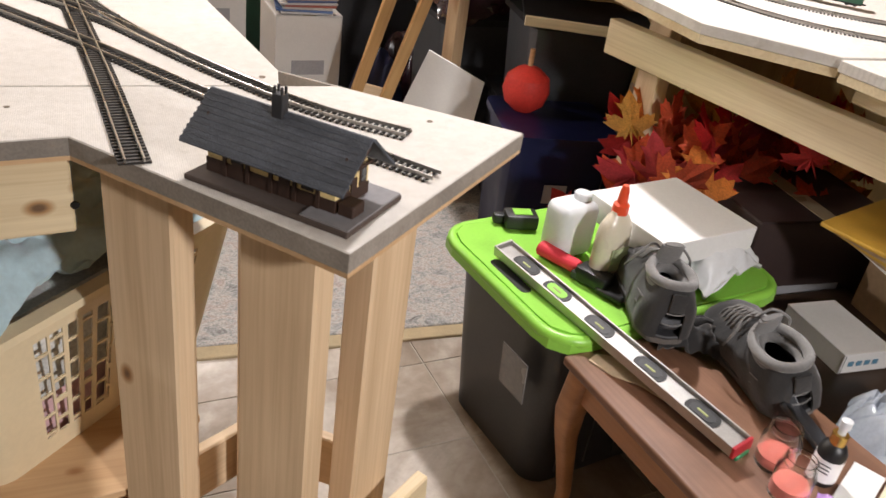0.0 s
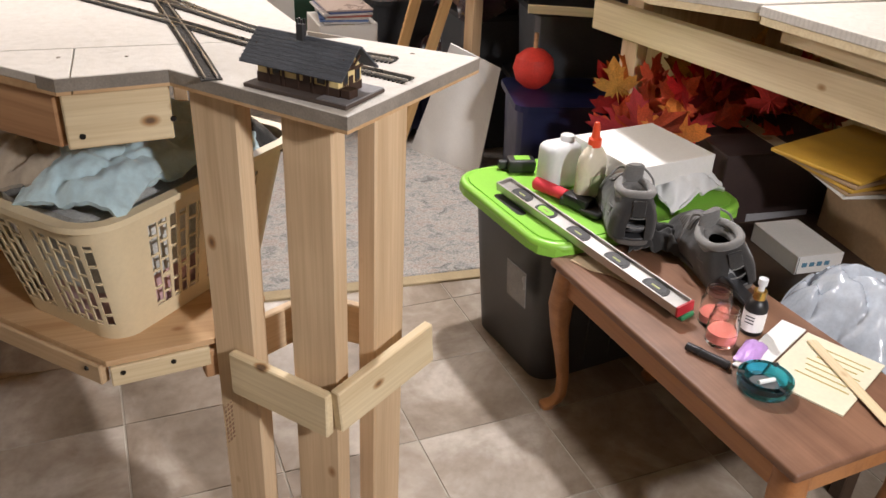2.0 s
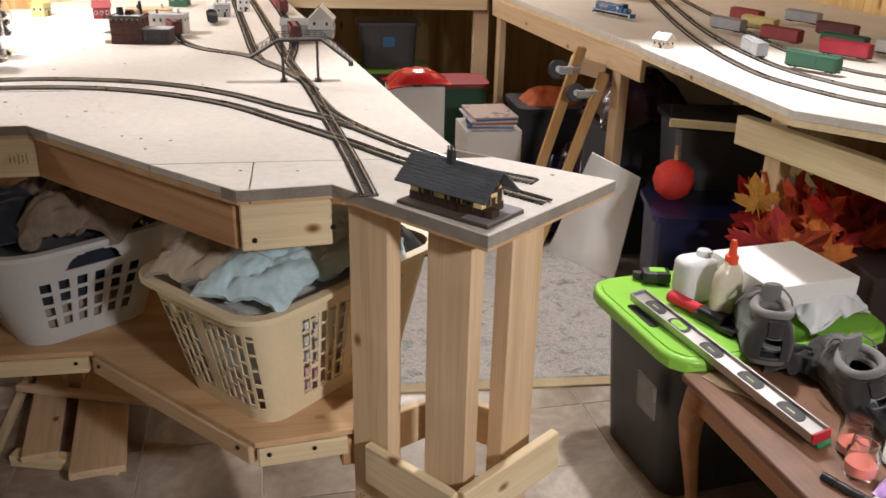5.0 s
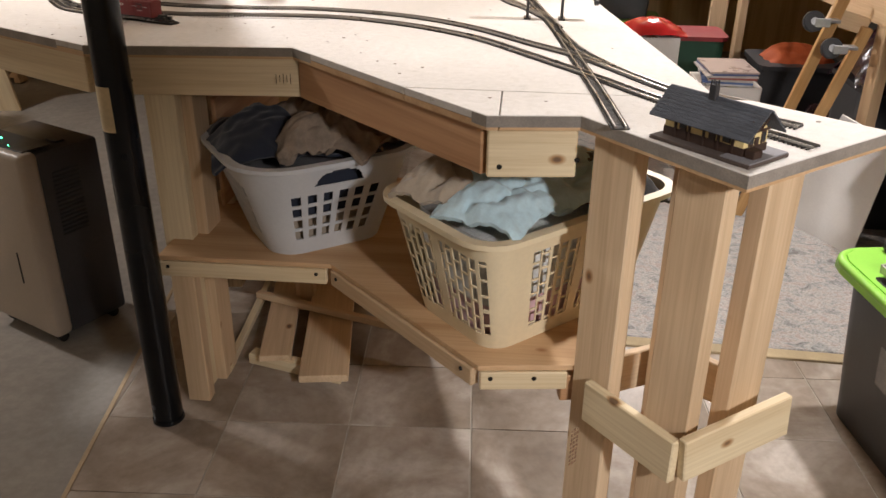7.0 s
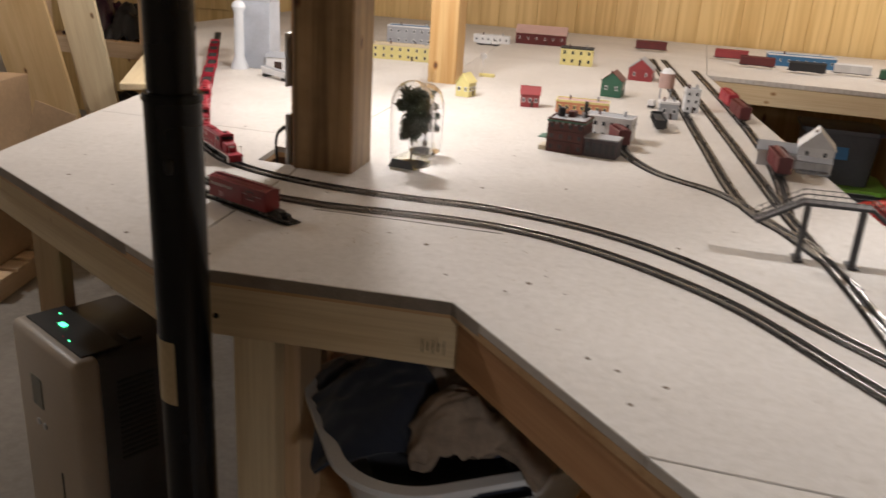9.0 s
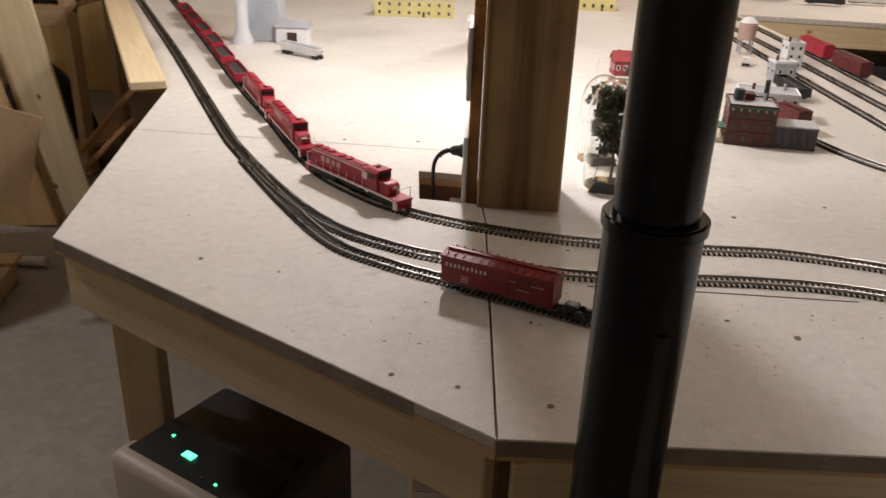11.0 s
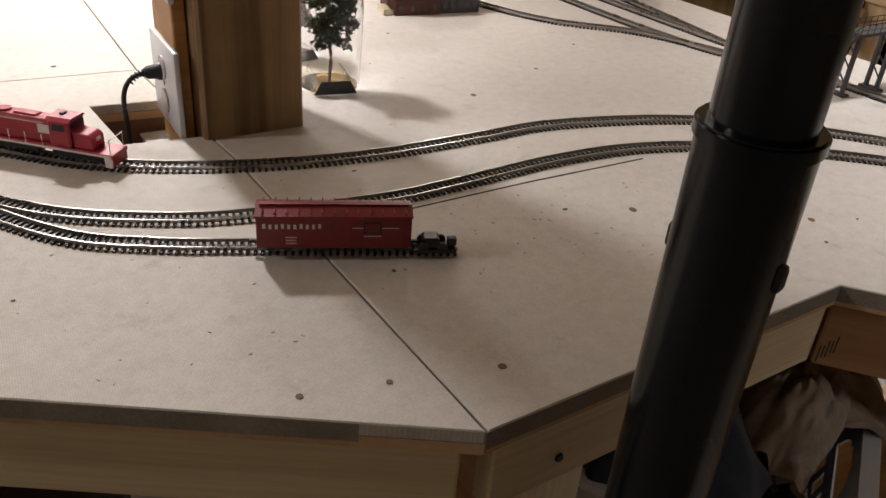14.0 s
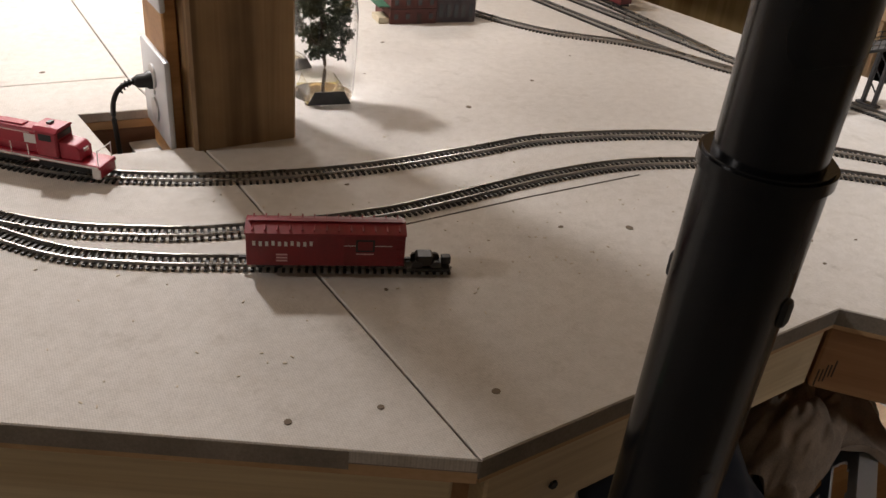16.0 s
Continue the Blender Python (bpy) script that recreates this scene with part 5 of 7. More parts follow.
gb = part("body", lathe([(0.034, 0), (0.037, 0.006), (0.037, 0.10), (0.034, 0.125), (0.024, 0.145), (0.017, 0.152), (0.016, 0.158)], 32), GLUE, glu, "milky bottle body", smooth=True)
gb.data.transform(Matrix.Diagonal((1.16, 0.72, 1, 1)))
ORANGE = plain("orange_cap", (0.72, 0.075, 0.025), 0.4, var=0.06)
part("cap", lathe([(0.0165, 0.153), (0.0165, 0.172), (0.011, 0.176), (0.009, 0.196), (0.0095, 0.198), (0.006, 0.213), (0.004, 0.214)], 20), ORANGE, glu, "orange twist nozzle", smooth=True)
part("label", box(0.045, 0.001, 0.05, (0, -0.0272, 0.06)), plain("bottle_label", (0.45, 0.5, 0.30), 0.5), glu)
tape = thing("tape_dispenser", "black hand tool with green window on the lid", "tool", (0.985, 1.655, LZ), -12)
part("frame", box(0.075, 0.05, 0.035, (0, 0, 0.0175), 0.008, 2), BLACK, tape, smooth=True)
part("opening", box(0.042, 0.028, 0.003, (0.002, 0, 0.0355), 0.001), GREEN_PLASTIC, tape)
part("grip", box(0.03, 0.022, 0.024, (-0.045, 0.012, 0.012), 0.006, 2), BLACK, tape, smooth=True)
drv = thing("cordless_tool", "black hand tool with red foam grip on the lid", "tool", (1.010, 1.455, LZ), -64)
part("grip", cyl(0.017, 0.015, 0.105, (0, 0, 0), 20, m=Matrix.Translation((-0.085, 0, 0.019)) @ Matrix.Rotation(radians(90), 4, "Y"), bevel=0.004), plain("red_foam", (0.62, 0.03, 0.05), 0.7, scale=80, relief=0.5), drv, "red foam grip", smooth=True)
part("head", box(0.075, 0.045, 0.034, (0.055, 0.0, 0.018), 0.008, 2), BLACK, drv, smooth=True)
part("base", box(0.06, 0.06, 0.014, (0.105, 0.004, 0.008), 0.004), BLACK, drv, smooth=True)
part("trigger", box(0.016, 0.01, 0.02, (0.02, -0.018, 0.012), 0.003), DARK, drv)

# spirit level across tote and table
lev = thing("spirit_level", "aluminium spirit level resting on tote and table", "spirit level")
la, lb = Vector((0.889, 1.536, 0.468)), Vector((1.036, 0.930, 0.448))
lev.matrix_basis = along(la, lb)
ALU = plain("brushed_aluminium", (0.46, 0.45, 0.43), 0.38, 0.75, 0.1, 80, 0.05)
LL = (lb - la).length
for z in (-0.0205, 0.0205):
    part("flange", box(LL, 0.022, 0.004, (0, 0, z), 0.0008), ALU, lev)
part("web", box(LL - 0.004, 0.005, 0.038, (0, 0, 0)), ALU, lev, "aluminium web")
YEL = plain("vial_fluid", (0.40, 0.44, 0.20), 0.1)
LAY = Matrix.Rotation(radians(90), 4, "X")
for k, x in enumerate((-0.235, -0.14, -0.02, 0.11, 0.23)):
    v = part("vial_frame", slab(0.034, 0.0175, 0.017, -0.0042, 0.0042, 28), BLACK, lev, "black oval vial housing", Matrix.Translation((x, 0, 0)) @ LAY)
    part("window", slab(0.025, 0.0105, 0.010, -0.0052, 0.0052, 24), GREEN_PLASTIC if k == 1 else DARK, v)
    part("vial", cyl(0.0030, 0.0030, 0.022, (0, 0, -0.011), 12, m=Matrix.Translation((0, 0, 0.0035)) @ Matrix.Rotation(radians(90), 4, "Y")), YEL, v, "yellow green vial", smooth=True)
    again(bpy.data.objects[v.children[1].name], v, Matrix.Translation((0, 0, -0.007)))
for s in (-1, 1):
    part("end_cap", box(0.006, 0.024, 0.046, (s * LL / 2, 0, 0), 0.001), plain("red_end_cap", (0.4, 0.02, 0.03), 0.4) if s > 0 else ALU, lev)
lev.matrix_basis = Matrix.Translation((0, 0, 0.004)) @ lev.matrix_basis @ Matrix.Rotation(radians(-82), 4, "X")

# shoes
SUEDE = fabric("dark_grey_suede", (0.024, 0.023, 0.023), 0.2, 50)
LINING = fabric("grey_shoe_lining", (0.17, 0.165, 0.16), 0.15, 50)
SOLE = plain("shoe_sole", (0.12, 0.11, 0.10), 0.8, var=0.2, scale=50)


def shoe(loc, rz, tip, label):
    """A padded low work shoe: swelling upper with an open mouth, rolled collar, tongue, laces, welted sole."""
    s = thing("work_shoe", label, "shoe", loc, 0, group="pair of shoes")
    s.matrix_basis = pose(*loc, tip[0], tip[1], rz) @ Matrix.Diagonal((1.0, 1.14, 1.12, 1))
    rows = spline([(-0.138, 0.020, 0.085), (-0.132, 0.036, 0.112), (-0.105, 0.046, 0.122), (-0.060, 0.048, 0.112), (-0.015, 0.047, 0.098), (0.030, 0.050, 0.080), (0.075, 0.053, 0.062), (0.110, 0.049, 0.052), (0.134, 0.036, 0.044), (0.146, 0.014, 0.032)], 36)
    N = 24
    bm = bmesh.new()
    grid = []
    for x, w, h in rows:
        ring = []
        for k in range(N + 1):
            t = math.pi * k / N
            up = max(0.0, math.sin(t)) ** 0.6
            narrow = 1 - 0.30 * max(0.0, (h - 0.05) / 0.06) * up ** 3
            puff = 0.0022 * noise.noise(Vector((x * 40, math.cos(t) * 2.5, up * 3 + rz)))
            ring.append(bm.verts.new((x, -math.cos(t) * (w + puff) * narrow, 0.016 + (h - 0.016) * up + puff)))
        grid.append(ring)

    def inside(x, k):
        u, v = (x + 0.068) / 0.058, (k + 0.5 - N / 2) / (N * 0.29)
        return u * u + v * v < 1.0

    for a, b in zip(grid, grid[1:]):
        for k in range(N):
            if not inside((a[k].co.x + b[k].co.x) / 2, k):
                bm.faces.new((a[k], a[k + 1], b[k + 1], b[k]))
    bm.faces.new(grid[-1])
    for v in [v for v in bm.verts if not v.link_faces]:
        bm.verts.remove(v)
    bmesh.ops.recalc_face_normals(bm, faces=bm.faces)
    bmesh.ops.solidify(bm, geom=bm.faces[:], thickness=0.005)
    part("upper", bm, SUEDE, s, "dark grey suede upper", smooth=True)

    def mouth(g, rr, lift):
        q = []
        for i in range(28):
            g_ = 2 * math.pi * i / 28
            x = -0.068 + 0.060 * g * math.cos(g_)
            h = 0.112 - 0.19 * (x + 0.068) * (1.0 if x > -0.068 else 0.25)
            q.append(Vector((x, 0.033 * g * math.sin(g_), h + lift - 0.010 * math.sin(g_) ** 2)))
        return sweep(q, rr, 10, closed=True)

    part("collar", mouth(1.0, 0.0085, 0.0), LINING, s, "padded pale grey collar", smooth=True)
    part("lining", mouth(0.82, 0.010, -0.016), LINING, s, smooth=True)
    part("tongue", cyl(0.024, 0.019, 0.075, (0, 0, 0), 20, m=pose(-0.006, 0, 0.074, 0, -24, 0) @ Matrix.Diagonal((0.32, 1, 1, 1)), bevel=0.004), LINING, s, "padded tongue", smooth=True)
    part("insole", slab(0.062, 0.030, 0.028, 0.030, 0.034), DARK, s, m=Matrix.Translation((-0.068, 0, 0)))
    edge = [(-0.138, 0), (-0.132, -0.028), (-0.100, -0.045), (-0.02, -0.047), (0.05, -0.054), (0.11, -0.052), (0.142, -0.028), (0.152, 0.0), (0.142, 0.028), (0.11, 0.052), (0.05, 0.054), (-0.02, 0.047), (-0.100, 0.045), (-0.132, 0.028)]
    part("sole", prism(edge, 0, 0.019, bevel=0.004), SOLE, s, "dark rubber sole")
    part("foxing", prism([(x * 1.012, y * 1.03) for x, y in edge], 0.013, 0.020, bevel=0.002), DARK, s)
    for k in range(6):
        x, z = 0.012 + 0.0145 * k, 0.098 - 0.0068 * k
        for sy in (-1, 1):
            part("lace", sweep(smooth_path([(x, sy * 0.030, z - 0.016), (x + 0.003, sy * 0.014, z - 0.001), (x + 0.012, sy * -0.012, z - 0.004), (x + 0.014, sy * -0.028, z - 0.022)], 0.006), 0.0024, 6), LINING, s, "grey lace", smooth=True)
    for sy in (-1, 1):
        part("lace_end", sweep(smooth_path([(0.012, 0, 0.103), (0.004, sy * 0.022, 0.118), (-0.004, sy * 0.045, 0.098), (0.010, sy * 0.056, 0.066)], 0.006), 0.0023, 6), LINING, s, "loose lace end", smooth=True)
    part("heel_tab", box(0.006, 0.026, 0.036, (-0.140, 0, 0.088), 0.0025, 2), SUEDE, s, smooth=True)
    for z in (0.045, 0.066):
        part("heel_seam", sweep([Vector((-0.05 - 0.091 * math.cos(radians(g)), 0.0475 * math.sin(radians(g)) * 1.0, z)) for g in range(-80, 81, 10)], 0.0012, 6), LINING, s)
    return s


shoe((1.115, 1.325, LZ + 0.004), 70, (0, -3), "dark grey suede work shoe standing on the lime lid")
shoe((1.225, 1.115, BT + 0.020), 82, (-20, -4), "dark grey suede work shoe leaning on its mate")

glove = cloth("work_glove", 0.065, 0.045, 0.05, 3.4, SUEDE, None, "", pose(1.150, 1.215, BT + 0.012, 0, 0, -35), 14, 0.03, 40)
tagged(glove, "crumpled dark work glove between the shoes", "glove")

# bench clutter
GLASS = glassy("jar_glass", (0.95, 0.97, 0.96), 0.02, 1.45)
PINKGEL = plain("pink_gel", (0.36, 0.10, 0.08), 0.2, var=0.1)


def jar(loc, r, h, fill, label):
    j = thing("glass_jar", label, "jar", loc)
    g = part("glass", lathe([(r * 0.9, 0), (r, 0.004), (r, h * 0.68), (r * 0.8, h * 0.78), (r * 0.8, h), (r * 0.74, h), (r * 0.74, h * 0.8), (r * 0.93, h * 0.66), (r * 0.93, 0.008), (0.001, 0.006)], 32), GLASS, j, smooth=True)
    g.visible_shadow = False
    if fill:
        part("contents", lathe([(r * 0.9, 0.009), (r * 0.91, h * fill), (0.001, h * fill + 0.001)], 28), PINKGEL, j, "pink gel", smooth=True)
    ring = [Vector((r * 0.82 * math.cos(t), r * 0.82 * math.sin(t), h * 0.88)) for t in [2 * math.pi * k / 28 for k in range(28)]]
    part("thread", sweep(ring, 0.0012, 6, closed=True), GLASS, j, smooth=True)
    return j


jar((1.072, 0.852, BT), 0.030, 0.078, 0.36, "small glass jar half full of pink gel")
jar((1.098, 0.915, BT), 0.031, 0.080, 0.30, "small glass jar with brownish residue")
dro = thing("spray_bottle", "black bottle with white label and white pump", "bottle", (1.155, 0.868, BT), -60)
part("body", lathe([(0.020, 0), (0.022, 0.003), (0.022, 0.062), (0.017, 0.074), (0.011, 0.079)], 28), BLACK, dro, smooth=True)
part("collar", cyl(0.0125, 0.0125, 0.018, (0, 0, 0.078), 24), plain("gold_collar", (0.55, 0.35, 0.10), 0.25, 0.9), dro, "gold collar", smooth=True)
part("pump", lathe([(0.006, 0.096), (0.006, 0.108), (0.009, 0.109), (0.009, 0.122), (0.004, 0.125)], 20), WHITE_PLASTIC, dro, "white pump head", smooth=True)
lab = part("label", lathe([(0.0223, 0.010), (0.0224, 0.052)], 28), WHITE_CARD, dro, "white paper label")
for k in range(3):
    part("label_line", box(0.018, 0.0006, 0.0022, (0, -0.0226, 0.044 - 0.007 * k)), DARK, dro)
ash = thing("ashtray", "blue glass ashtray with a stubbed white butt", "ashtray", (1.062, 0.705, BT))
BLUEGLASS = glassy("teal_glass", (0.05, 0.42, 0.60), 0.04, 1.5)
part("bowl", lathe([(0.036, 0), (0.046, 0.004), (0.050, 0.018), (0.049, 0.028), (0.045, 0.031), (0.039, 0.029), (0.033, 0.016), (0.028, 0.010), (0.001, 0.009)], 40), BLUEGLASS, ash, "teal glass bowl", smooth=True)
# Rim notches are not cut; black blocks stand in for their shade.
for a in (30, 150, 270):
    part("rest_notch", box(0.014, 0.007, 0.005, (0.044, 0, 0.0295), 0.002), BLACK, ash, m=Matrix.Rotation(radians(a), 4, "Z"))
part("butt", cyl(0.0042, 0.0042, 0.034, (0, 0, -0.017), 12, m=Matrix.Translation((0.004, 0, 0.016)) @ Matrix.Rotation(radians(90), 4, "Y")), WHITE_CARD, ash, "white paper butt", smooth=True)
part("ash_bed", lathe([(0.028, 0.0095), (0.02, 0.0115), (0.001, 0.012)], 20), plain("ash_grey", (0.12, 0.12, 0.12), 0.95, scale=90), ash)
pen = part("black_tube", cyl(0.0085, 0.0085, 0.088, (0, 0, -0.044), 18, bevel=0.001), plain("gunmetal", (0.06, 0.06, 0.065), 0.28, 0.6), m=along((0.992, 0.848, BT + 0.0086), (1.035, 0.768, BT + 0.0086)) @ Matrix.Rotation(radians(90), 4, "Y"), smooth=True)
tagged(pen, "short black metal tube lying on the table", "tube")
note = thing("notepad", "yellowish handwritten notepad lying on the table", "notepad", (1.205, 0.715, BT), -62)
part("sheet", box(0.15, 0.21, 0.004, (0, 0, 0.002), 0.0006), plain("cream_paper", (0.70, 0.66, 0.50), 0.7, var=0.05), note)
for k in range(7):
    part("writing_bar", box(0.10 - 0.012 * (k % 3), 0.0035, 0.0006, (0.01, 0.07 - 0.018 * k, 0.0043)), plain("ochre_ink", (0.42, 0.33, 0.10), 0.7) if k == 0 else bpy.data.materials["ochre_ink"], note)
part("cover", box(0.05, 0.22, 0.004, (-0.105, 0.0, 0.003), 0.0006), WHITE_CARD, note, "white folded cover")
rul = board("wooden_ruler", (1.245, 0.80, BT + 0.008), (1.205, 0.55, BT + 0.008), 0.022, 0.004, PINE_PALE)
tagged(rul, "pale ruler lying on the notepad", "ruler")
PURPLE = plain("lilac_film", (0.48, 0.28, 0.62), 0.3, var=0.08)
pw = cloth("lilac_wrapper", 0.045, 0.022, 0.012, 3.1, PURPLE, None, "", pose(1.105, 0.80, BT + 0.006, 0, 0, 35), 6, 0.01, 22)
tagged(pw, "crumpled lilac plastic wrapper on the table", "wrapper")
card = part("torn_cardboard", prism([(0, 0), (0.05, -0.012), (0.10, -0.005), (0.17, -0.02), (0.165, 0.02), (0.11, 0.034), (0.07, 0.028), (0.03, 0.04), (0.005, 0.03)], 0, 0.003), plain("kraft_card", (0.55, 0.42, 0.28), 0.85, var=0.12), m=pose(0.925, 1.215, BT + 0.001, 0, 0, -52))
tagged(card, "torn pale cardboard scrap on the table end", "cardboard")
br2 = part("green_scraper", box(0.04, 0.018, 0.012, bevel=0.003), plain("green_grip", (0.02, 0.16, 0.06), 0.5), m=pose(1.052, 0.945, BT + 0.007, 0, 0, 20))
tagged(br2, "small green handled scraper beside the level", "tool")
phone = part("dark_case", box(0.055, 0.10, 0.012, bevel=0.004, seg=2), DARK, m=pose(1.19, 0.955, BT + 0.03, 28, 12, 30), smooth=True)
tagged(phone, "dark flat case leaning behind the jars", "case")
pb = cloth("clear_plastic_bag", 0.13, 0.14, 0.11, 5.5, plain("bag_film", (0.42, 0.46, 0.52), 0.18, var=0.1, coat=0.3), None, "", pose(1.44, 0.90, BT - 0.05, 0, 0, 30), 13, 0.08, 40)
tagged(pb, "crumpled clear plastic bag beside the table", "bag")
stool = thing("shoe_rack", "low dark wooden rack behind the table", "rack", (1.62, 1.10, 0))
part("rack_top", box(0.46, 0.75, 0.02, (0, 0, 0.30), 0.003), plain("dark_rack_wood", (0.06, 0.035, 0.022), 0.5, scale=20), stool)
for sx in (-1, 1):
    for sy in (-1, 1):
        part("leg", box(0.035, 0.035, 0.29, (sx * 0.2, sy * 0.34, 0.145), 0.003), bpy.data.materials["dark_rack_wood"], stool)
mailer("white_mailing_box", "flat white mailing box with blue print", (1.615, 1.275, 0.311), -3, 0.135, 0.19, 0.052)
for k in range(4):
    tagged(part("print_bar", box(0.014, 0.001, 0.012, (-0.045 + 0.022 * k, -0.0985, 0.028)), plain("blue_print", (0.12, 0.28, 0.40), 0.6) if k == 0 else bpy.data.materials["blue_print"], bpy.data.objects["white_mailing_box"]))

# ---- model town ----
ROW = Matrix(((0, 0, 1, 0), (1, 0, 0, 0), (0, 1, 0, 0), (0, 0, 0, 1)))
tint = {}


def paint(name, colour, rough=0.55):
    if name not in tint:
        tint[name] = plain(name, colour, rough, var=0.1, scale=70)
    return tint[name]


WHITE_P, GREY_P = paint("model_white", (0.70, 0.70, 0.70)), paint("model_grey", (0.34, 0.35, 0.37))
YELLOW_P, RED_P = paint("model_yellow", (0.66, 0.58, 0.24)), paint("model_red", (0.30, 0.04, 0.045))
GREEN_P, TAN_P = paint("model_green", (0.03, 0.11, 0.065)), paint("model_tan", (0.55, 0.47, 0.33))
BLUE_P, BLACK_P = paint("model_blue", (0.04, 0.15, 0.30)), paint("model_black", (0.02, 0.02, 0.022))
ORANGE_P, PINK_P = paint("model_orange", (0.50, 0.20, 0.10)), paint("model_pinkish", (0.5, 0.33, 0.29))
BRICK_P = paint("model_brick", (0.10, 0.034, 0.028), 0.8)


def building(label, loc, rz, w, d, h, wall, roof, kind="gable", rows=1, cols=3, trim=None, z=None, rise=0.4):
    """A small model house: walls, roof, chimney, windows with panes, a door."""
    b = thing("model_building", label, "model building", (loc[0], loc[1], TZ if z is None else z), rz, group="model town")
    trim = trim or WHITE_P
    part("wall", box(w, d, h, (0, 0, h / 2), 0.0005), wall, b)
    if kind == "gable":
        r = d * rise
        part("gable", prism([(-d / 2, 0), (d / 2, 0), (0, r)], -w / 2, w / 2), wall, b, m=Matrix.Translation((0, 0, h)) @ ROW)
        ln = math.hypot(d / 2, r) + 0.006
        a = math.degrees(math.atan2(r, d / 2))
        for s in (-1, 1):
            part("roof", box(w + 0.008, ln, 0.002, (0, 0, 0), 0.0004), roof, b, m=Matrix.Translation((0, s * d * 0.265, h + r * 0.47 + 0.001)) @ Matrix.Rotation(radians(-s * a), 4, "X"))
    else:
        part("roof", box(w - 0.004, d - 0.004, 0.003, (0, 0, h + 0.0015)), roof, b)
        for s in (-1, 1):
            part("parapet", box(w + 0.002, 0.003, 0.007, (0, s * (d / 2 - 0.0005), h + 0.0025), 0.0005), trim, b)
            part("parapet", box(0.003, d - 0.004, 0.007, (s * (w / 2 - 0.0005), 0, h + 0.0025), 0.0005), trim, b)
        part("roof_vent", cyl(0.004, 0.004, 0.016, (w * 0.28, d * 0.2, h + 0.002), 10), GREY_P, b)
    fr, pn = None, None
    for s, n, wid in ((-1, cols, w), (1, cols, w)):
        for r_ in range(rows):
            for k in range(n):
                x = (k + 0.5) / n * wid - wid / 2
                zc = h * (r_ + 0.55) / rows
                m = Matrix.Translation((x, s * (d / 2 + 0.0003), zc))
                if fr is None:
                    fr = part("window", box(min(0.011, wid / n * 0.5), 0.0012, min(0.015, h / rows * 0.5)), trim, b, m=m)
                    pn = part("pane", box(min(0.008, wid / n * 0.36), 0.0018, min(0.011, h / rows * 0.38)), PANE, fr)
                else:
                    f = again(fr, b, m)
                    again(pn, f, Matrix.Identity(4))
    for s in (-1, 1):
        for k in range(2):
            m = Matrix.Translation((s * (w / 2 + 0.0003), (k - 0.5) * d * 0.5, h * (rows - 0.45) / rows)) @ Matrix.Rotation(radians(90), 4, "Z")
            f = again(fr, b, m)
            again(pn, f, Matrix.Identity(4))
    part("door", box(0.009, 0.0016, min(0.02, h * 0.5), (w * 0.12, -d / 2 - 0.0006, min(0.01, h * 0.25)), 0.0003), BROWN, b)
    part("chimney", box(0.006, 0.006, 0.018, (-w * 0.25, d * 0.08, h + (d * rise * 0.8 if kind == "gable" else 0.008)), 0.0005), BRICK_P, b)
    return b


fac = building("dark red brick model factory with grey wing", (-0.505, 2.595), -6, 0.098, 0.095, 0.082, BRICK_P, GREY_P, "flat", 3, 4, BRICK_P)
part("wing", box(0.088, 0.062, 0.046, (0.092, -0.012, 0.023), 0.0006), paint("wing_brick", (0.07, 0.055, 0.06), 0.8), fac, "grey brick wing")
part("wing_cornice", box(0.091, 0.065, 0.004, (0.092, -0.012, 0.0478), 0.0006), GREY_P, fac)
wnd = part("wing_window", box(0.008, 0.0014, 0.026), PANE, fac, m=Matrix.Translation((0.06, -0.0435, 0.024)))
for k in range(1, 5):
    again(wnd, fac, Matrix.Translation((0.06 + 0.0165 * k, -0.0435, 0.024)))
# Belt courses in a darker brick tone than the walls.
for r in range(1, 3):
    part("belt_course", box(0.100, 0.097, 0.0022, (0, 0, 0.082 * r / 3 + 0.002), 0.0004), paint("soot_brick", (0.06, 0.03, 0.027), 0.8), fac)
part("cornice", box(0.103, 0.100, 0.004, (0, 0, 0.0815), 0.0008), GREEN_P, fac, "dark green cornice")
for k in range(6):
    part("dentil", box(0.004, 0.003, 0.005, (-0.042 + 0.0168 * k, -0.0505, 0.0775)), GREY_P, fac)
part("stair_tower", box(0.020, 0.030, 0.016, (-0.004, 0.026, 0.091), 0.0006), BRICK_P, fac, "roof stair house")
part("fire_escape", box(0.003, 0.034, 0.0015, (-0.0515, -0.006, 0.052)), BLACK_P, fac)
for k in range(7):
    part("fire_stair_rung", box(0.003, 0.008, 0.0009, (-0.0515, 0.014 - 0.004 * k, 0.050 - 0.006 * k)), BLACK_P, fac)
part("smokestack", cyl(0.006, 0.005, 0.045, (0.03, 0.03, 0.082), 14), BLACK_P, fac)
part("water_tank", cyl(0.011, 0.011, 0.022, (-0.028, 0.005, 0.087), 16, bevel=0.001), BLACK_P, fac, "black rooftop tank")
part("loading_dock", box(0.022, 0.045, 0.012, (-0.06, -0.02, 0.006), 0.001), TAN_P, fac)
part("dock_roof", box(0.026, 0.05, 0.002, (-0.06, -0.02, 0.034)), GREEN_P, fac)

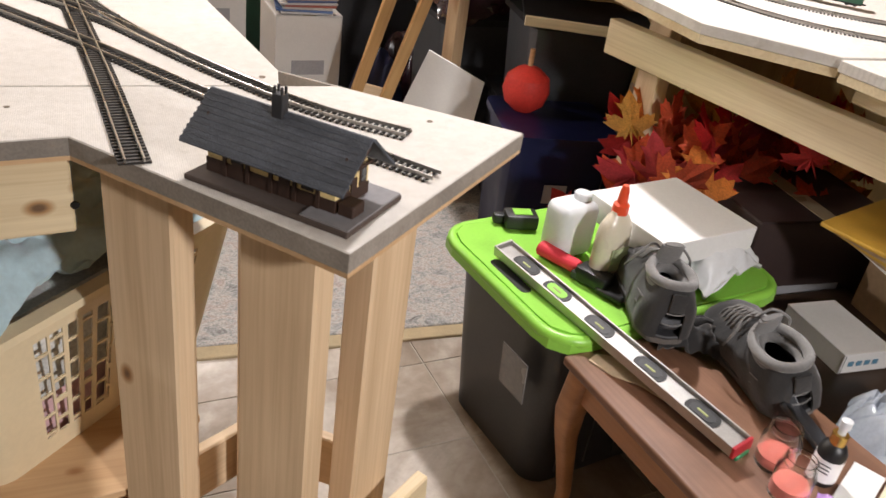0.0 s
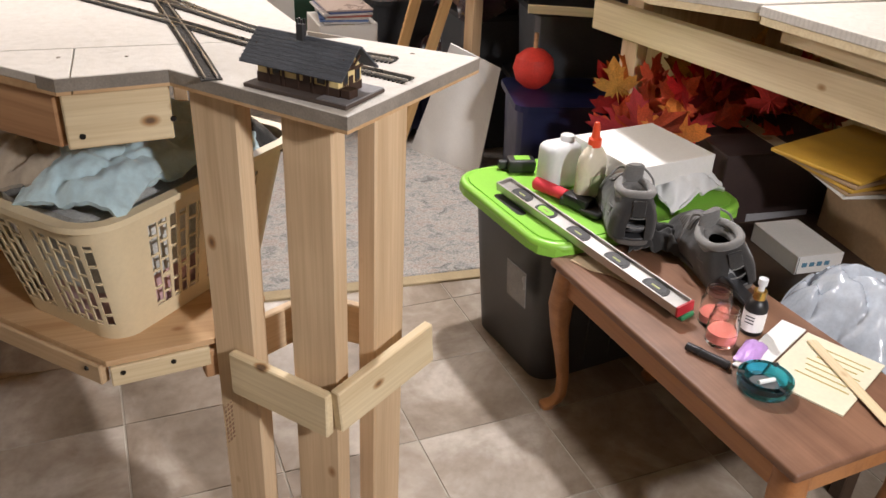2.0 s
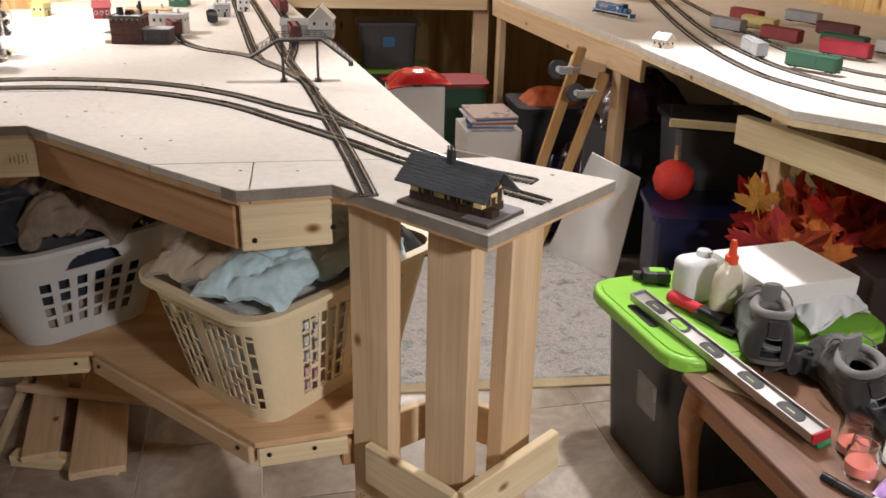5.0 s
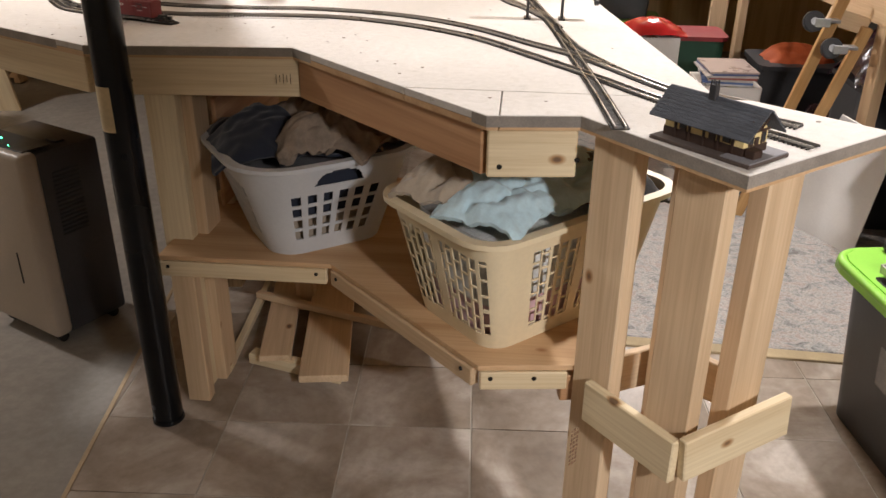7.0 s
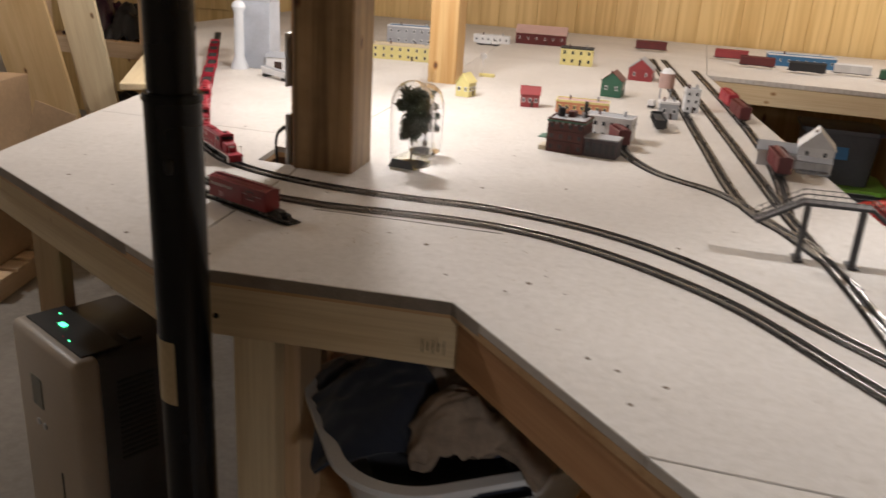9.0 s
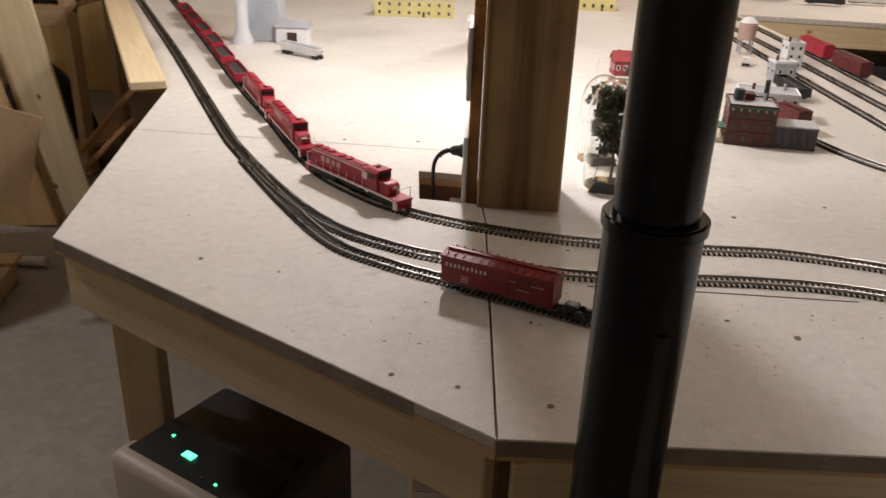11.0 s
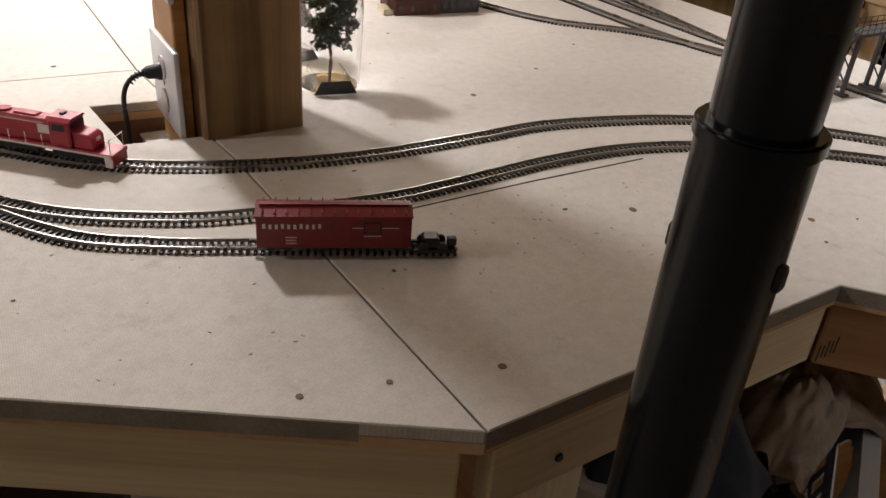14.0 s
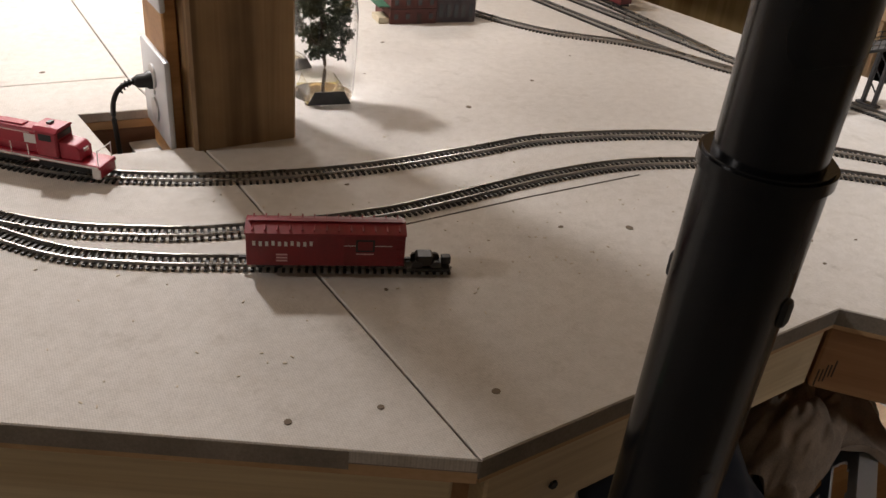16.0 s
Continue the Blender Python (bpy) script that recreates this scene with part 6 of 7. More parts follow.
building("white two storey model hotel with flat roof", (-0.42, 2.80), -6, 0.135, 0.075, 0.062, WHITE_P, GREY_P, "flat", 2, 6)
building("orange fronted model store with pale roof", (-0.545, 3.17), 4, 0.17, 0.07, 0.036, ORANGE_P, PINK_P, "flat", 1, 7, YELLOW_P)
building("small red model barn with gable roof", (-0.725, 3.19), 10, 0.062, 0.055, 0.042, RED_P, RED_P)
building("small yellow model cottage", (-0.965, 3.25), 80, 0.06, 0.05, 0.05, YELLOW_P, YELLOW_P, rise=0.55)
building("grey stone model bank", (-0.275, 3.245), 8, 0.062, 0.055, 0.05, GREY_P, WHITE_P, "flat", 1, 2, WHITE_P)
building("white model tower house", (-0.205, 3.42), 8, 0.05, 0.05, 0.075, WHITE_P, GREY_P, "flat", 3, 2)
building("green fronted model shed with maroon roof", (-0.49, 3.60), 86, 0.09, 0.075, 0.06, GREEN_P, MAROON)
building("red model engine shed with grey roof", (-0.42, 4.13), 88, 0.12, 0.10, 0.05, RED_P, GREY_P)
building("yellow two storey model depot with dark roof", (-0.74, 4.42), 4, 0.15, 0.08, 0.075, YELLOW_P, BLACK_P, "flat", 2, 4, BLACK_P)
building("long yellow model freight house", (-1.45, 4.02), 6, 0.30, 0.09, 0.06, YELLOW_P, TAN_P, "flat", 2, 8, TAN_P)
building("small white model farmhouse", (-1.19, 3.79), -10, 0.055, 0.045, 0.03, WHITE_P, WHITE_P)
building("white model cottage with open porch", (-1.105, 3.52), -10, 0.06, 0.05, 0.038, WHITE_P, GREY_P)
farm = building("large white model farmhouse by the tracks", (0.115, 2.72), 84, 0.095, 0.085, 0.062, WHITE_P, WHITE_P, rows=2, rise=0.5)
part("wing", box(0.055, 0.10, 0.040, (-0.012, 0.088, 0.020), 0.0006), WHITE_P, farm, "low white wing")
for sx in (-1, 1):
    part("wing_roof", box(0.036, 0.106, 0.002, (0, 0, 0), 0.0004), GREY_P, farm, "grey shingled wing roof", Matrix.Translation((-0.012 + sx * 0.0145, 0.090, 0.051)) @ Matrix.Rotation(radians(sx * 36), 4, "Y"))
part("porch_floor", box(0.028, 0.080, 0.006, (-0.062, 0, 0.003), 0.0006), GREY_P, farm)
part("porch_roof", box(0.032, 0.084, 0.002, (0, 0, 0), 0.0004), GREY_P, farm, "grey porch roof", Matrix.Translation((-0.062, 0, 0.036)) @ Matrix.Rotation(radians(-14), 4, "Y"))
for k in range(4):
    part("porch_post", box(0.0022, 0.0022, 0.030, (-0.073, -0.036 + 0.024 * k, 0.020)), WHITE_P, farm)
building("grey and blue model warehouse", (-1.62, 4.6), 6, 0.24, 0.1, 0.09, GREY_P, BLUE_P, "flat", 2, 6)
building("maroon roofed model mill", (-1.05, 5.2), 5, 0.28, 0.1, 0.06, MAROON, PINK_P, rows=1, cols=6)
building("long low white model motel", (-1.30, 5.05), 5, 0.20, 0.06, 0.035, WHITE_P, GREY_P, "flat", 1, 6)
building("small tan model shed", (1.258, 2.43), -60, 0.055, 0.045, 0.03, TAN_P, WHITE_P, z=TZ + 0.004)
building("white model house on the far table", (1.45, 4.33), 0, 0.10, 0.08, 0.04, WHITE_P, WHITE_P)
building("tall pale blue grey model tower", (1.66, 4.02), 12, 0.11, 0.10, 0.26, paint("tower_grey", (0.33, 0.37, 0.43)), GREY_P, "flat", 5, 3)
building("orange model shop on the side table", (1.60, 4.25), 5, 0.12, 0.07, 0.05, ORANGE_P, ORANGE_P, "flat", 1, 4)
building("blue model warehouse on the far table", (0.33, 5.25), 2, 0.34, 0.10, 0.055, BLUE_P, BLUE_P, "flat", 1, 8)

# grain elevator with silo
gra = thing("model_grain_elevator", "tall pale grey model grain elevator with white silo", "model building", (-1.84, 3.40, TZ), 5)
part("tower", box(0.12, 0.10, 0.25, (0, 0, 0.125), 0.002), paint("elevator_grey", (0.42, 0.44, 0.48)), gra)
part("head_house", prism([(-0.05, 0), (0.05, 0), (0, 0.03)], -0.06, 0.06), GREY_P, gra, m=Matrix.Translation((0, 0, 0.25)) @ ROW)
part("silo", lathe([(0.034, 0), (0.033, 0.010), (0.019, 0.045), (0.018, 0.21), (0.026, 0.228)], 28, m=Matrix.Translation((-0.05, -0.085, 0))), WHITE_PLASTIC, gra, "white round silo", smooth=True)
part("silo_dome", lathe([(0.026, 0.228), (0.022, 0.243), (0.012, 0.251), (0.001, 0.253)], 28, m=Matrix.Translation((-0.05, -0.085, 0))), WHITE_PLASTIC, gra, smooth=True)
part("office", box(0.10, 0.06, 0.05, (0.10, -0.04, 0.025), 0.001), WHITE_P, gra)
part("office_roof", prism([(-0.034, 0), (0.034, 0), (0, 0.02)], -0.054, 0.054), GREY_P, gra, m=Matrix.Translation((0.10, -0.04, 0.05)) @ ROW)
part("shed_door", box(0.03, 0.002, 0.035, (0.10, -0.0712, 0.018)), BROWN, gra)
gas = thing("model_gas_station", "small yellow and white model filling station sign", "model sign", (-1.03, 3.75, TZ), 0)
part("pole", cyl(0.003, 0.003, 0.075, seg=10), WHITE_P, gas)
part("disc", cyl(0.014, 0.014, 0.004, (0, 0, -0.002), 18, m=Matrix.Translation((0, 0, 0.08)) @ Matrix.Rotation(radians(90), 4, "X")), WHITE_P, gas)
part("island", box(0.06, 0.025, 0.012, (0.02, 0, 0.006), 0.001), YELLOW_P, gas)
tan = thing("model_water_tower", "pinkish round model water tank on stand", "model tower", (-0.30, 3.62, TZ), 0)
part("tank", cyl(0.028, 0.028, 0.055, (0, 0, 0.045), 22, bevel=0.002), PINK_P, tan, smooth=True)
for k in range(4):
    part("strut", box(0.005, 0.005, 0.046, (0.018 * (1 if k & 1 else -1), 0.018 * (1 if k & 2 else -1), 0.023)), GREY_P, tan)
part("tank_roof", lathe([(0.029, 0.099), (0.012, 0.115), (0.001, 0.117)], 22), WHITE_P, tan, smooth=True)


def tin_car(label, loc, rz, material, ln=0.05):
    c = thing("model_truck", label, "model truck", (*loc, TZ), rz)
    part("chassis", box(ln, 0.018, 0.006, (0, 0, 0.007), 0.001), BLACK_P, c)
    part("cab", box(ln * 0.28, 0.019, 0.016, (ln * 0.32, 0, 0.017), 0.002), material, c)
    part("load_box", box(ln * 0.6, 0.02, 0.018, (-ln * 0.17, 0, 0.019), 0.001), WHITE_P, c)
    for x in (-0.3, 0.3):
        for s in (-1, 1):
            part("wheel", cyl(0.0052, 0.0052, 0.003, (0, 0, -0.0015), 12, m=Matrix.Translation((x * ln, s * 0.0085, 0.0052)) @ Matrix.Rotation(radians(90), 4, "X")), BLACK_P, c)
    return c


hop = thing("model_trailer", "white model hopper trailer parked by the silo", "model trailer", (-1.655, 3.17, TZ), -28)
part("hopper", prism([(-0.082, 0.036), (0.078, 0.030), (0.066, 0.011), (-0.070, 0.013)], -0.013, 0.013, bevel=0.0006), WHITE_P, hop, "white ribbed hopper body", Matrix.Rotation(radians(90), 4, "X"))
part("open_top", box(0.144, 0.020, 0.002, (-0.002, 0, 0.0345)), GREY_P, hop, "grey open hopper top", Matrix.Rotation(radians(2.1), 4, "Y"))
for k in range(9):
    for sy in (-1, 1):
        part("rib", box(0.0016, 0.0012, 0.020, (-0.066 + 0.0165 * k, sy * 0.0134, 0.0225)), WHITE_P, hop)
for x in (-0.066, -0.052, 0.052, 0.066):
    for sy in (-1, 1):
        part("wheel", cyl(0.0062, 0.0062, 0.004, (0, 0, -0.002), 14, m=Matrix.Translation((x, sy * 0.010, 0.0062)) @ Matrix.Rotation(radians(90), 4, "X")), BLACK_P, hop)
part("axle_frame", box(0.15, 0.010, 0.004, (0, 0, 0.0105)), BLACK_P, hop)
tin_car("white model truck parked in the town", (-0.335, 3.42), 80, WHITE_P)
tin_car("white model lorry in front of the mill", (-1.28, 4.88), 2, WHITE_P, 0.12)

# freight cars on the other tracks
boxcar((-0.045, 3.37), -81, MAROON, "maroon model boxcar on the town track")
boxcar((-0.075, 3.62), -81, RED, "bright red model boxcar on the town track")
boxcar((0.022, 2.62), -84, MAROON, "maroon model boxcar near the white house", 0.14)
boxcar((-0.383, 2.70), -66, MAROON, "short maroon model car at the branch end", 0.08)
gondola((-0.295, 3.05), -82, BLACK_P, "black model hopper on the second track")
for x, y, r, mat_, lab in ((0.10, 5.0, -6, MAROON, "maroon"), (0.33, 4.93, -3, BLACK_P, "black"), (0.55, 5.02, -3, WHITE_P, "white"), (0.74, 4.9, -2, GREEN_P, "green"), (0.95, 4.9, -2, GREEN_P, "green"), (1.15, 4.9, -2, MAROON, "maroon"), (1.36, 5.0, -4, BLACK_P, "black"), (-0.02, 5.25, 0, RED_P, "red"), (-0.45, 5.35, 5, MAROON, "maroon")):
    boxcar((x, y), r, mat_, lab + " model boxcar on the far table", 0.17)
diesel((1.37, 3.26), -71, BLUE_P, "blue diesel model locomotive on the side table", z=TZ)
for x, y, r, mat_, lab in ((1.535, 1.98, -64, GREEN_P, "green"), (1.49, 2.25, -100, GREY_P, "grey"), (1.735, 2.52, -70, RED_P, "red"), (1.80, 2.80, -72, YELLOW_P, "yellow"), (1.88, 3.06, -74, RED_P, "red"), (1.87, 2.35, -66, GREEN_P, "green"), (1.78, 2.2, -62, RED, "bright red"), (2.02, 2.63, -70, MAROON, "maroon"), (1.98, 2.2, -60, WHITE_P, "white"), (2.10, 3.0, -72, GREY_P, "grey"), (1.66, 2.78, -74, GREY_P, "grey"), (1.70, 1.72, -45, GREEN_P, "green"), (1.90, 1.60, -40, RED_P, "red"), (2.05, 1.85, -50, BLACK_P, "black")):
    boxcar((x, y), r, mat_, lab + " model boxcar in the side table yard", 0.165, z=TZ + 0.004)

# ---- post fittings, cable and hole ----
out = thing("outlet_box", "white wall outlet on a board at the post", "outlet", (-1.066, 2.165, 1.12), 3)
part("board", box(0.018, 0.10, 0.42, (0, 0, 0.0), 0.002), wood("outlet_board", (0.50, 0.27, 0.10), (0.38, 0.19, 0.06)), out)
SOCKET = plain("socket_white", (0.55, 0.55, 0.54), 0.4)
for zc in (0.063, -0.115):
    pl = part("cover_plate", box(0.008, 0.122, 0.118, (-0.012, -0.008, zc), 0.003, 2), WHITE_PLASTIC, out, "white cover plate", smooth=True)
    for dz in (0.022, -0.024):
        part("socket", cyl(0.016, 0.016, 0.003, (0, 0, -0.0015), 18, m=Matrix.Translation((-0.017, -0.008, zc + dz)) @ Matrix.Rotation(radians(90), 4, "Y")), SOCKET, pl)
    part("screw", cyl(0.003, 0.003, 0.002, (0, 0, -0.001), 10, m=Matrix.Translation((-0.0165, -0.008, zc)) @ Matrix.Rotation(radians(90), 4, "Y")), SOCKET, pl)
joist = tboard("joist", (-1.21, 2.262, TZ - 0.075), (-0.70, 2.262, TZ - 0.075), 0.038, 0.097, BENCH_WOOD, "dark joist under the opening")
jbox = thing("junction_box", "grey metal junction box below the cable opening", "electrical box", (-1.085, 2.21, TZ - 0.085), 3)
part("case", box(0.045, 0.05, 0.07, (0, 0, 0), 0.003), plain("galvanised_box", (0.36, 0.35, 0.33), 0.45, 0.5), jbox)
part("cover_lip", box(0.049, 0.054, 0.004, (0, 0, 0.036), 0.001), plain("pale_lip", (0.6, 0.58, 0.55), 0.5), jbox, "pale cover lip")
cord = thing("extension_cable", "black power cord plugged in at the post", "cable", (-1.13, 2.165, TZ))
CO = Matrix.Translation((1.13, -2.165, -TZ))
part("wire", sweep(smooth_path([(-1.096, 2.162, 1.020), (-1.112, 2.162, 1.018), (-1.127, 2.162, 1.008), (-1.135, 2.162, 0.985), (-1.134, 2.163, 0.94), (-1.130, 2.17, 0.84), (-1.14, 2.18, 0.60)], 0.006), 0.0034, 8), BLACK, cord, m=CO, smooth=True)
part("plug", lathe([(0.012, 0), (0.012, 0.006), (0.0095, 0.010), (0.0085, 0.020), (0.0055, 0.024)], 18), BLACK, cord, "black moulded plug", CO @ Matrix.Translation((-1.0815, 2.162, 1.020)) @ Matrix.Rotation(radians(-92), 4, "Y"), True)
for k in range(5):
    part("strain_ring", cyl(0.0052, 0.0052, 0.0022, seg=12), BLACK, cord, m=CO @ Matrix.Translation((-1.106 - 0.0042 * k, 2.162, 1.0195 - 0.0012 * k * k * 0.5)) @ Matrix.Rotation(radians(-92 - 8 * k), 4, "Y"), smooth=True)
lab_ = part("pole_label", prism([(0.0382 * math.cos(radians(a)), 0.0382 * math.sin(radians(a))) for a in range(200, 281, 8)] + [(0.0372 * math.cos(radians(a)), 0.0372 * math.sin(radians(a))) for a in range(280, 199, -8)], 0, 0.10), plain("tan_label", (0.58, 0.48, 0.30), 0.5), pole, "tan paper label", m=Matrix.Translation((0, 0, 0.79)))
part("lug", box(0.083, 0.012, 0.020, (0, 0, 0), 0.004, 2), BLACK, pole, m=Matrix.Translation((0, 0, 1.145)) @ Matrix.Rotation(radians(-70), 4, "Z"), smooth=True)

# knots, screw holes and scuffs in the fibre board
rnd = random.Random(11)
hole_m = part("screw_dimple", cyl(0.0034, 0.0034, 0.0006, seg=9), plain("dimple_brown", (0.17, 0.13, 0.09), 0.9), table, m=TO @ Matrix.Translation((-1.102, 1.554, TZ)))
SP = [(-1.026, 1.542), (-0.925, 1.523), (-0.238, 1.302), (-0.448, 1.573), (-1.42, 1.80), (-1.30, 1.78), (-0.95, 1.70), (-0.70, 1.75), (-0.62, 2.12), (-0.45, 2.2), (-0.72, 2.3), (-0.90, 1.93), (-0.55, 1.60), (-0.35, 1.47), (-0.30, 1.40), (-0.15, 1.12), (-0.05, 1.15), (0.05, 1.14), (-0.62, 1.72), (-0.2, 1.9), (-0.1, 2.05), (0.2, 1.6), (0.3, 1.2), (0.5, 1.08), (0.33, 1.23), (-1.5, 1.95), (-1.35, 2.40), (-1.2, 2.42), (-0.3, 2.3), (-0.62, 2.45), (-0.2, 2.7), (-0.42, 1.62), (-0.40, 1.66), (-0.36, 1.60), (-0.20, 1.36), (-0.26, 1.38)]
for x, y in SP:
    o = again(hole_m, table, TO @ Matrix.Translation((x, y, TZ)))
    s = rnd.uniform(0.6, 1.3)
    o.scale = (s, s * rnd.uniform(0.6, 1.2), 1)
crumb = bmesh.new()
for _ in range(230):
    x, y = rnd.gauss(-0.8, 0.28), rnd.gauss(1.66, 0.14)
    if -1.35 < x < -0.3 and 1.62 < y < 2.3:
        box(rnd.uniform(0.001, 0.004), 0.0012, 0.0008, (0, 0, 0), bm=crumb, m=pose(x, y, TZ + 0.0004, 0, 0, rnd.uniform(0, 180)))
tagged(part("sawdust_crumbs", crumb, plain("crumb_cream", (0.6, 0.52, 0.4), 0.9)), "scattered cream sawdust crumbs on the layout top", "debris", kind="stuff")
# The crack is a thin dark strip laid on the board.
line = part("pencil_line", sweep([Vector(p) for p in ((-0.875, 1.815, TZ + 0.0003), (-0.7, 1.828, TZ + 0.0003), (-0.51, 1.836, TZ + 0.0003))], 0, flat=(0.0022, 0.0006)), plain("crack_dark", (0.08, 0.065, 0.05), 0.9), table, "dark crack in the board", TO)
for k in range(5):
    part("stamp_bar", box(0.0012, 0.016 if k % 2 else 0.022, 0.0012), plain("stamp_ink", (0.10, 0.07, 0.05), 0.8) if k == 0 else bpy.data.materials["stamp_ink"], table, m=TO @ pose(-0.545 + 0.008 * k, 1.4755 + 0.0007 * k, 0.885, 90, 0, 4))

# ---- under and beside the side table ----
NAVY = plain("navy_plastic", (0.007, 0.010, 0.05), 0.4, var=0.15)
KRAFT = plain("kraft_cardboard", (0.42, 0.28, 0.16), 0.85, var=0.12, scale=20, relief=0.2)
SMOKE = plain("smoky_tote", (0.07, 0.072, 0.078), 0.35, var=0.15)
PLUM = plain("plum_bag_film", (0.035, 0.012, 0.02), 0.22, var=0.3, scale=20, relief=0.3)
sheet_bm = bmesh.new()
vs = [sheet_bm.verts.new(p) for p in ((1.055, 2.92, 0.009), (1.235, 2.585, 0.009), (1.305, 2.60, 0.435), (1.132, 2.69, 0.512))]
sheet_bm.faces.new(vs)
bmesh.ops.subdivide_edges(sheet_bm, edges=sheet_bm.edges[:], cuts=6, use_grid_fill=True)
bmesh.ops.solidify(sheet_bm, geom=sheet_bm.faces[:], thickness=0.006)
sh_ = part("white_board_sheet", sheet_bm, WHITE_CARD, smooth=True)
tagged(sh_, "white foam board sheet leaning under the table", "board")


def carton(label, loc, rz, w, d, h, material, name="cardboard_box", band=None):
    b = thing(name, label, "box", loc, rz)
    part("carton", box(w, d, h, (0, 0, h / 2), 0.003), material, b)
    for s in (-1, 1):
        part("flap", box(w, d / 2 - 0.001, 0.003, (0, s * d / 4, h + 0.0015), 0.0006), material, b)
    part("tape", box(0.05, d, 0.001, (0, 0, h + 0.0035)), plain("packing_tape", (0.45, 0.38, 0.26), 0.3), b)
    if band:
        part("printed_band", box(w + 0.001, d + 0.001, h * 0.16, (0, 0, h * 0.09)), band, b, "coloured printed band")
    part("print_block", box(w * 0.5, 0.001, h * 0.12, (0, -d / 2 - 0.0006, h * 0.58)), plain("grey_print", (0.4, 0.4, 0.42), 0.6), b)
    return b


def tote_box(label, loc, rz, w, d, h, body, lidm, patch=None):
    b = thing("storage_tote", label, "storage bin", loc, rz, group="totes under the tables")
    part("tub", shell_wall((w / 2 * 0.9, d / 2 * 0.9, 0.03), (w / 2, d / 2, 0.035), h, 48, 3, lambda u, v: False, 0.004), body, b, smooth=True)
    part("tub_bottom", slab(w / 2 * 0.9, d / 2 * 0.9, 0.03, 0, 0.005), body, b)
    part("lid", slab(w / 2 + 0.015, d / 2 + 0.015, 0.04, h - 0.004, h + 0.016), lidm, b)
    if patch:
        part("label_patch", box(0.07, 0.002, 0.06, (0, -d / 2 - 0.004, h * 0.62), 0.0005), patch, b, "pale paper label")
    return b


GREY_LBL = plain("grey_label", (0.42, 0.44, 0.47), 0.5)
carton("white cardboard box of papers under the table", (0.853, 3.33, 0.009), 2, 0.25, 0.26, 0.455, WHITE_CARD)
rnd = random.Random(3)
for k in range(7):
    mg = part("magazine", box(0.20 + rnd.uniform(-0.02, 0.02), 0.26, 0.008, bevel=0.001), paint("magazine_%s" % "abcdefg"[k], [(0.65, 0.66, 0.68), (0.12, 0.2, 0.42), (0.6, 0.58, 0.55), (0.35, 0.12, 0.1), (0.62, 0.6, 0.6), (0.1, 0.14, 0.3), (0.5, 0.42, 0.4)][k], 0.3), m=pose(0.85 + rnd.uniform(-0.012, 0.012), 3.33, 0.475 + 0.0085 * k, 0, 0, rnd.uniform(-8, 8)))
    tagged(mg, "glossy magazine in a stack on the box", "magazine", group="magazine stack")
carton("white printed box with orange band", (0.56, 3.72, 0.009), 2, 0.26, 0.24, 0.57, WHITE_CARD, band=ORANGE_P)
rl = cloth("red_plastic_tray", 0.15, 0.12, 0.05, 2.6, plain("red_glossy", (0.5, 0.015, 0.02), 0.2), None, "", pose(0.56, 3.70, 0.60, 0, 0, 5), 7, 0.04, 28)
tagged(rl, "glossy red plastic bag on the white box", "bag")
tote_box("dark green storage tub beside the boxes", (0.83, 3.98, 0.009), 0, 0.24, 0.26, 0.52, GREEN_P, RED_P)
tote_box("grey storage tote with blue label on lime lidded tote", (0.52, 4.82, 0.47), 0, 0.34, 0.28, 0.25, SMOKE, SMOKE, BLUE_P)
tote_box("charcoal storage tote with lime lid far under", (0.52, 4.82, 0), 0, 0.46, 0.34, 0.45, SMOKE, GREEN_PLASTIC)
tote_box("navy storage tote with paper label", (1.385, 2.27, 0), -12, 0.32, 0.30, 0.43, NAVY, NAVY, GREY_LBL)
tote_box("smoky grey tote with black lid", (1.55, 2.52, 0), -10, 0.42, 0.34, 0.40, SMOKE, BLACK)
tote_box("smoky grey tote stacked on another tote", (1.56, 2.53, 0.418), -8, 0.38, 0.30, 0.26, SMOKE, BLACK)
tray = thing("wooden_tray", "black framed tray with pale edge on the totes", "tray", (1.54, 2.44, 0.696), -24)
part("panel", box(0.40, 0.30, 0.012, (0, 0, 0.006), 0.002), BLACK, tray)
part("edge", box(0.40, 0.018, 0.028, (0, -0.158, 0.012), 0.002), PINE_PALE, tray, "pale wood edge")
ball = thing("red_lantern", "round scarlet plastic pot under the table", "pot", (1.318, 2.34, 0.446), 10)
part("bowl", lathe([(0.03, 0), (0.060, 0.025), (0.072, 0.065), (0.064, 0.105), (0.034, 0.130), (0.001, 0.138)], 22), plain("scarlet_plastic", (0.62, 0.04, 0.028), 0.55, var=0.15, scale=30), ball, smooth=True)
part("stem", cyl(0.008, 0.008, 0.05, (0, 0, 0.138), 10), PINE_RED, ball)
for k, (x, y, z, sx, sy, h, sd) in enumerate(((1.42, 3.0, 0.62, 0.2, 0.2, 0.14, 1.1), (1.36, 3.35, 0.02, 0.2, 0.2, 0.35, 3.3), (1.75, 2.0, 0.02, 0.25, 0.2, 0.30, 5.4))):
    g = cloth("dark_refuse_bag", sx, sy, h, sd, PLUM, None, "", pose(x, y, z, 0, 0, 20 * k), 9, h * 0.9, 34)
    tagged(g, "dark plum plastic bag stuffed under the table", "bag", group="dark bags")
tote_box("smoky tote carrying a dark bag", (1.42, 3.0, 0), 0, 0.36, 0.34, 0.56, SMOKE, DARK)
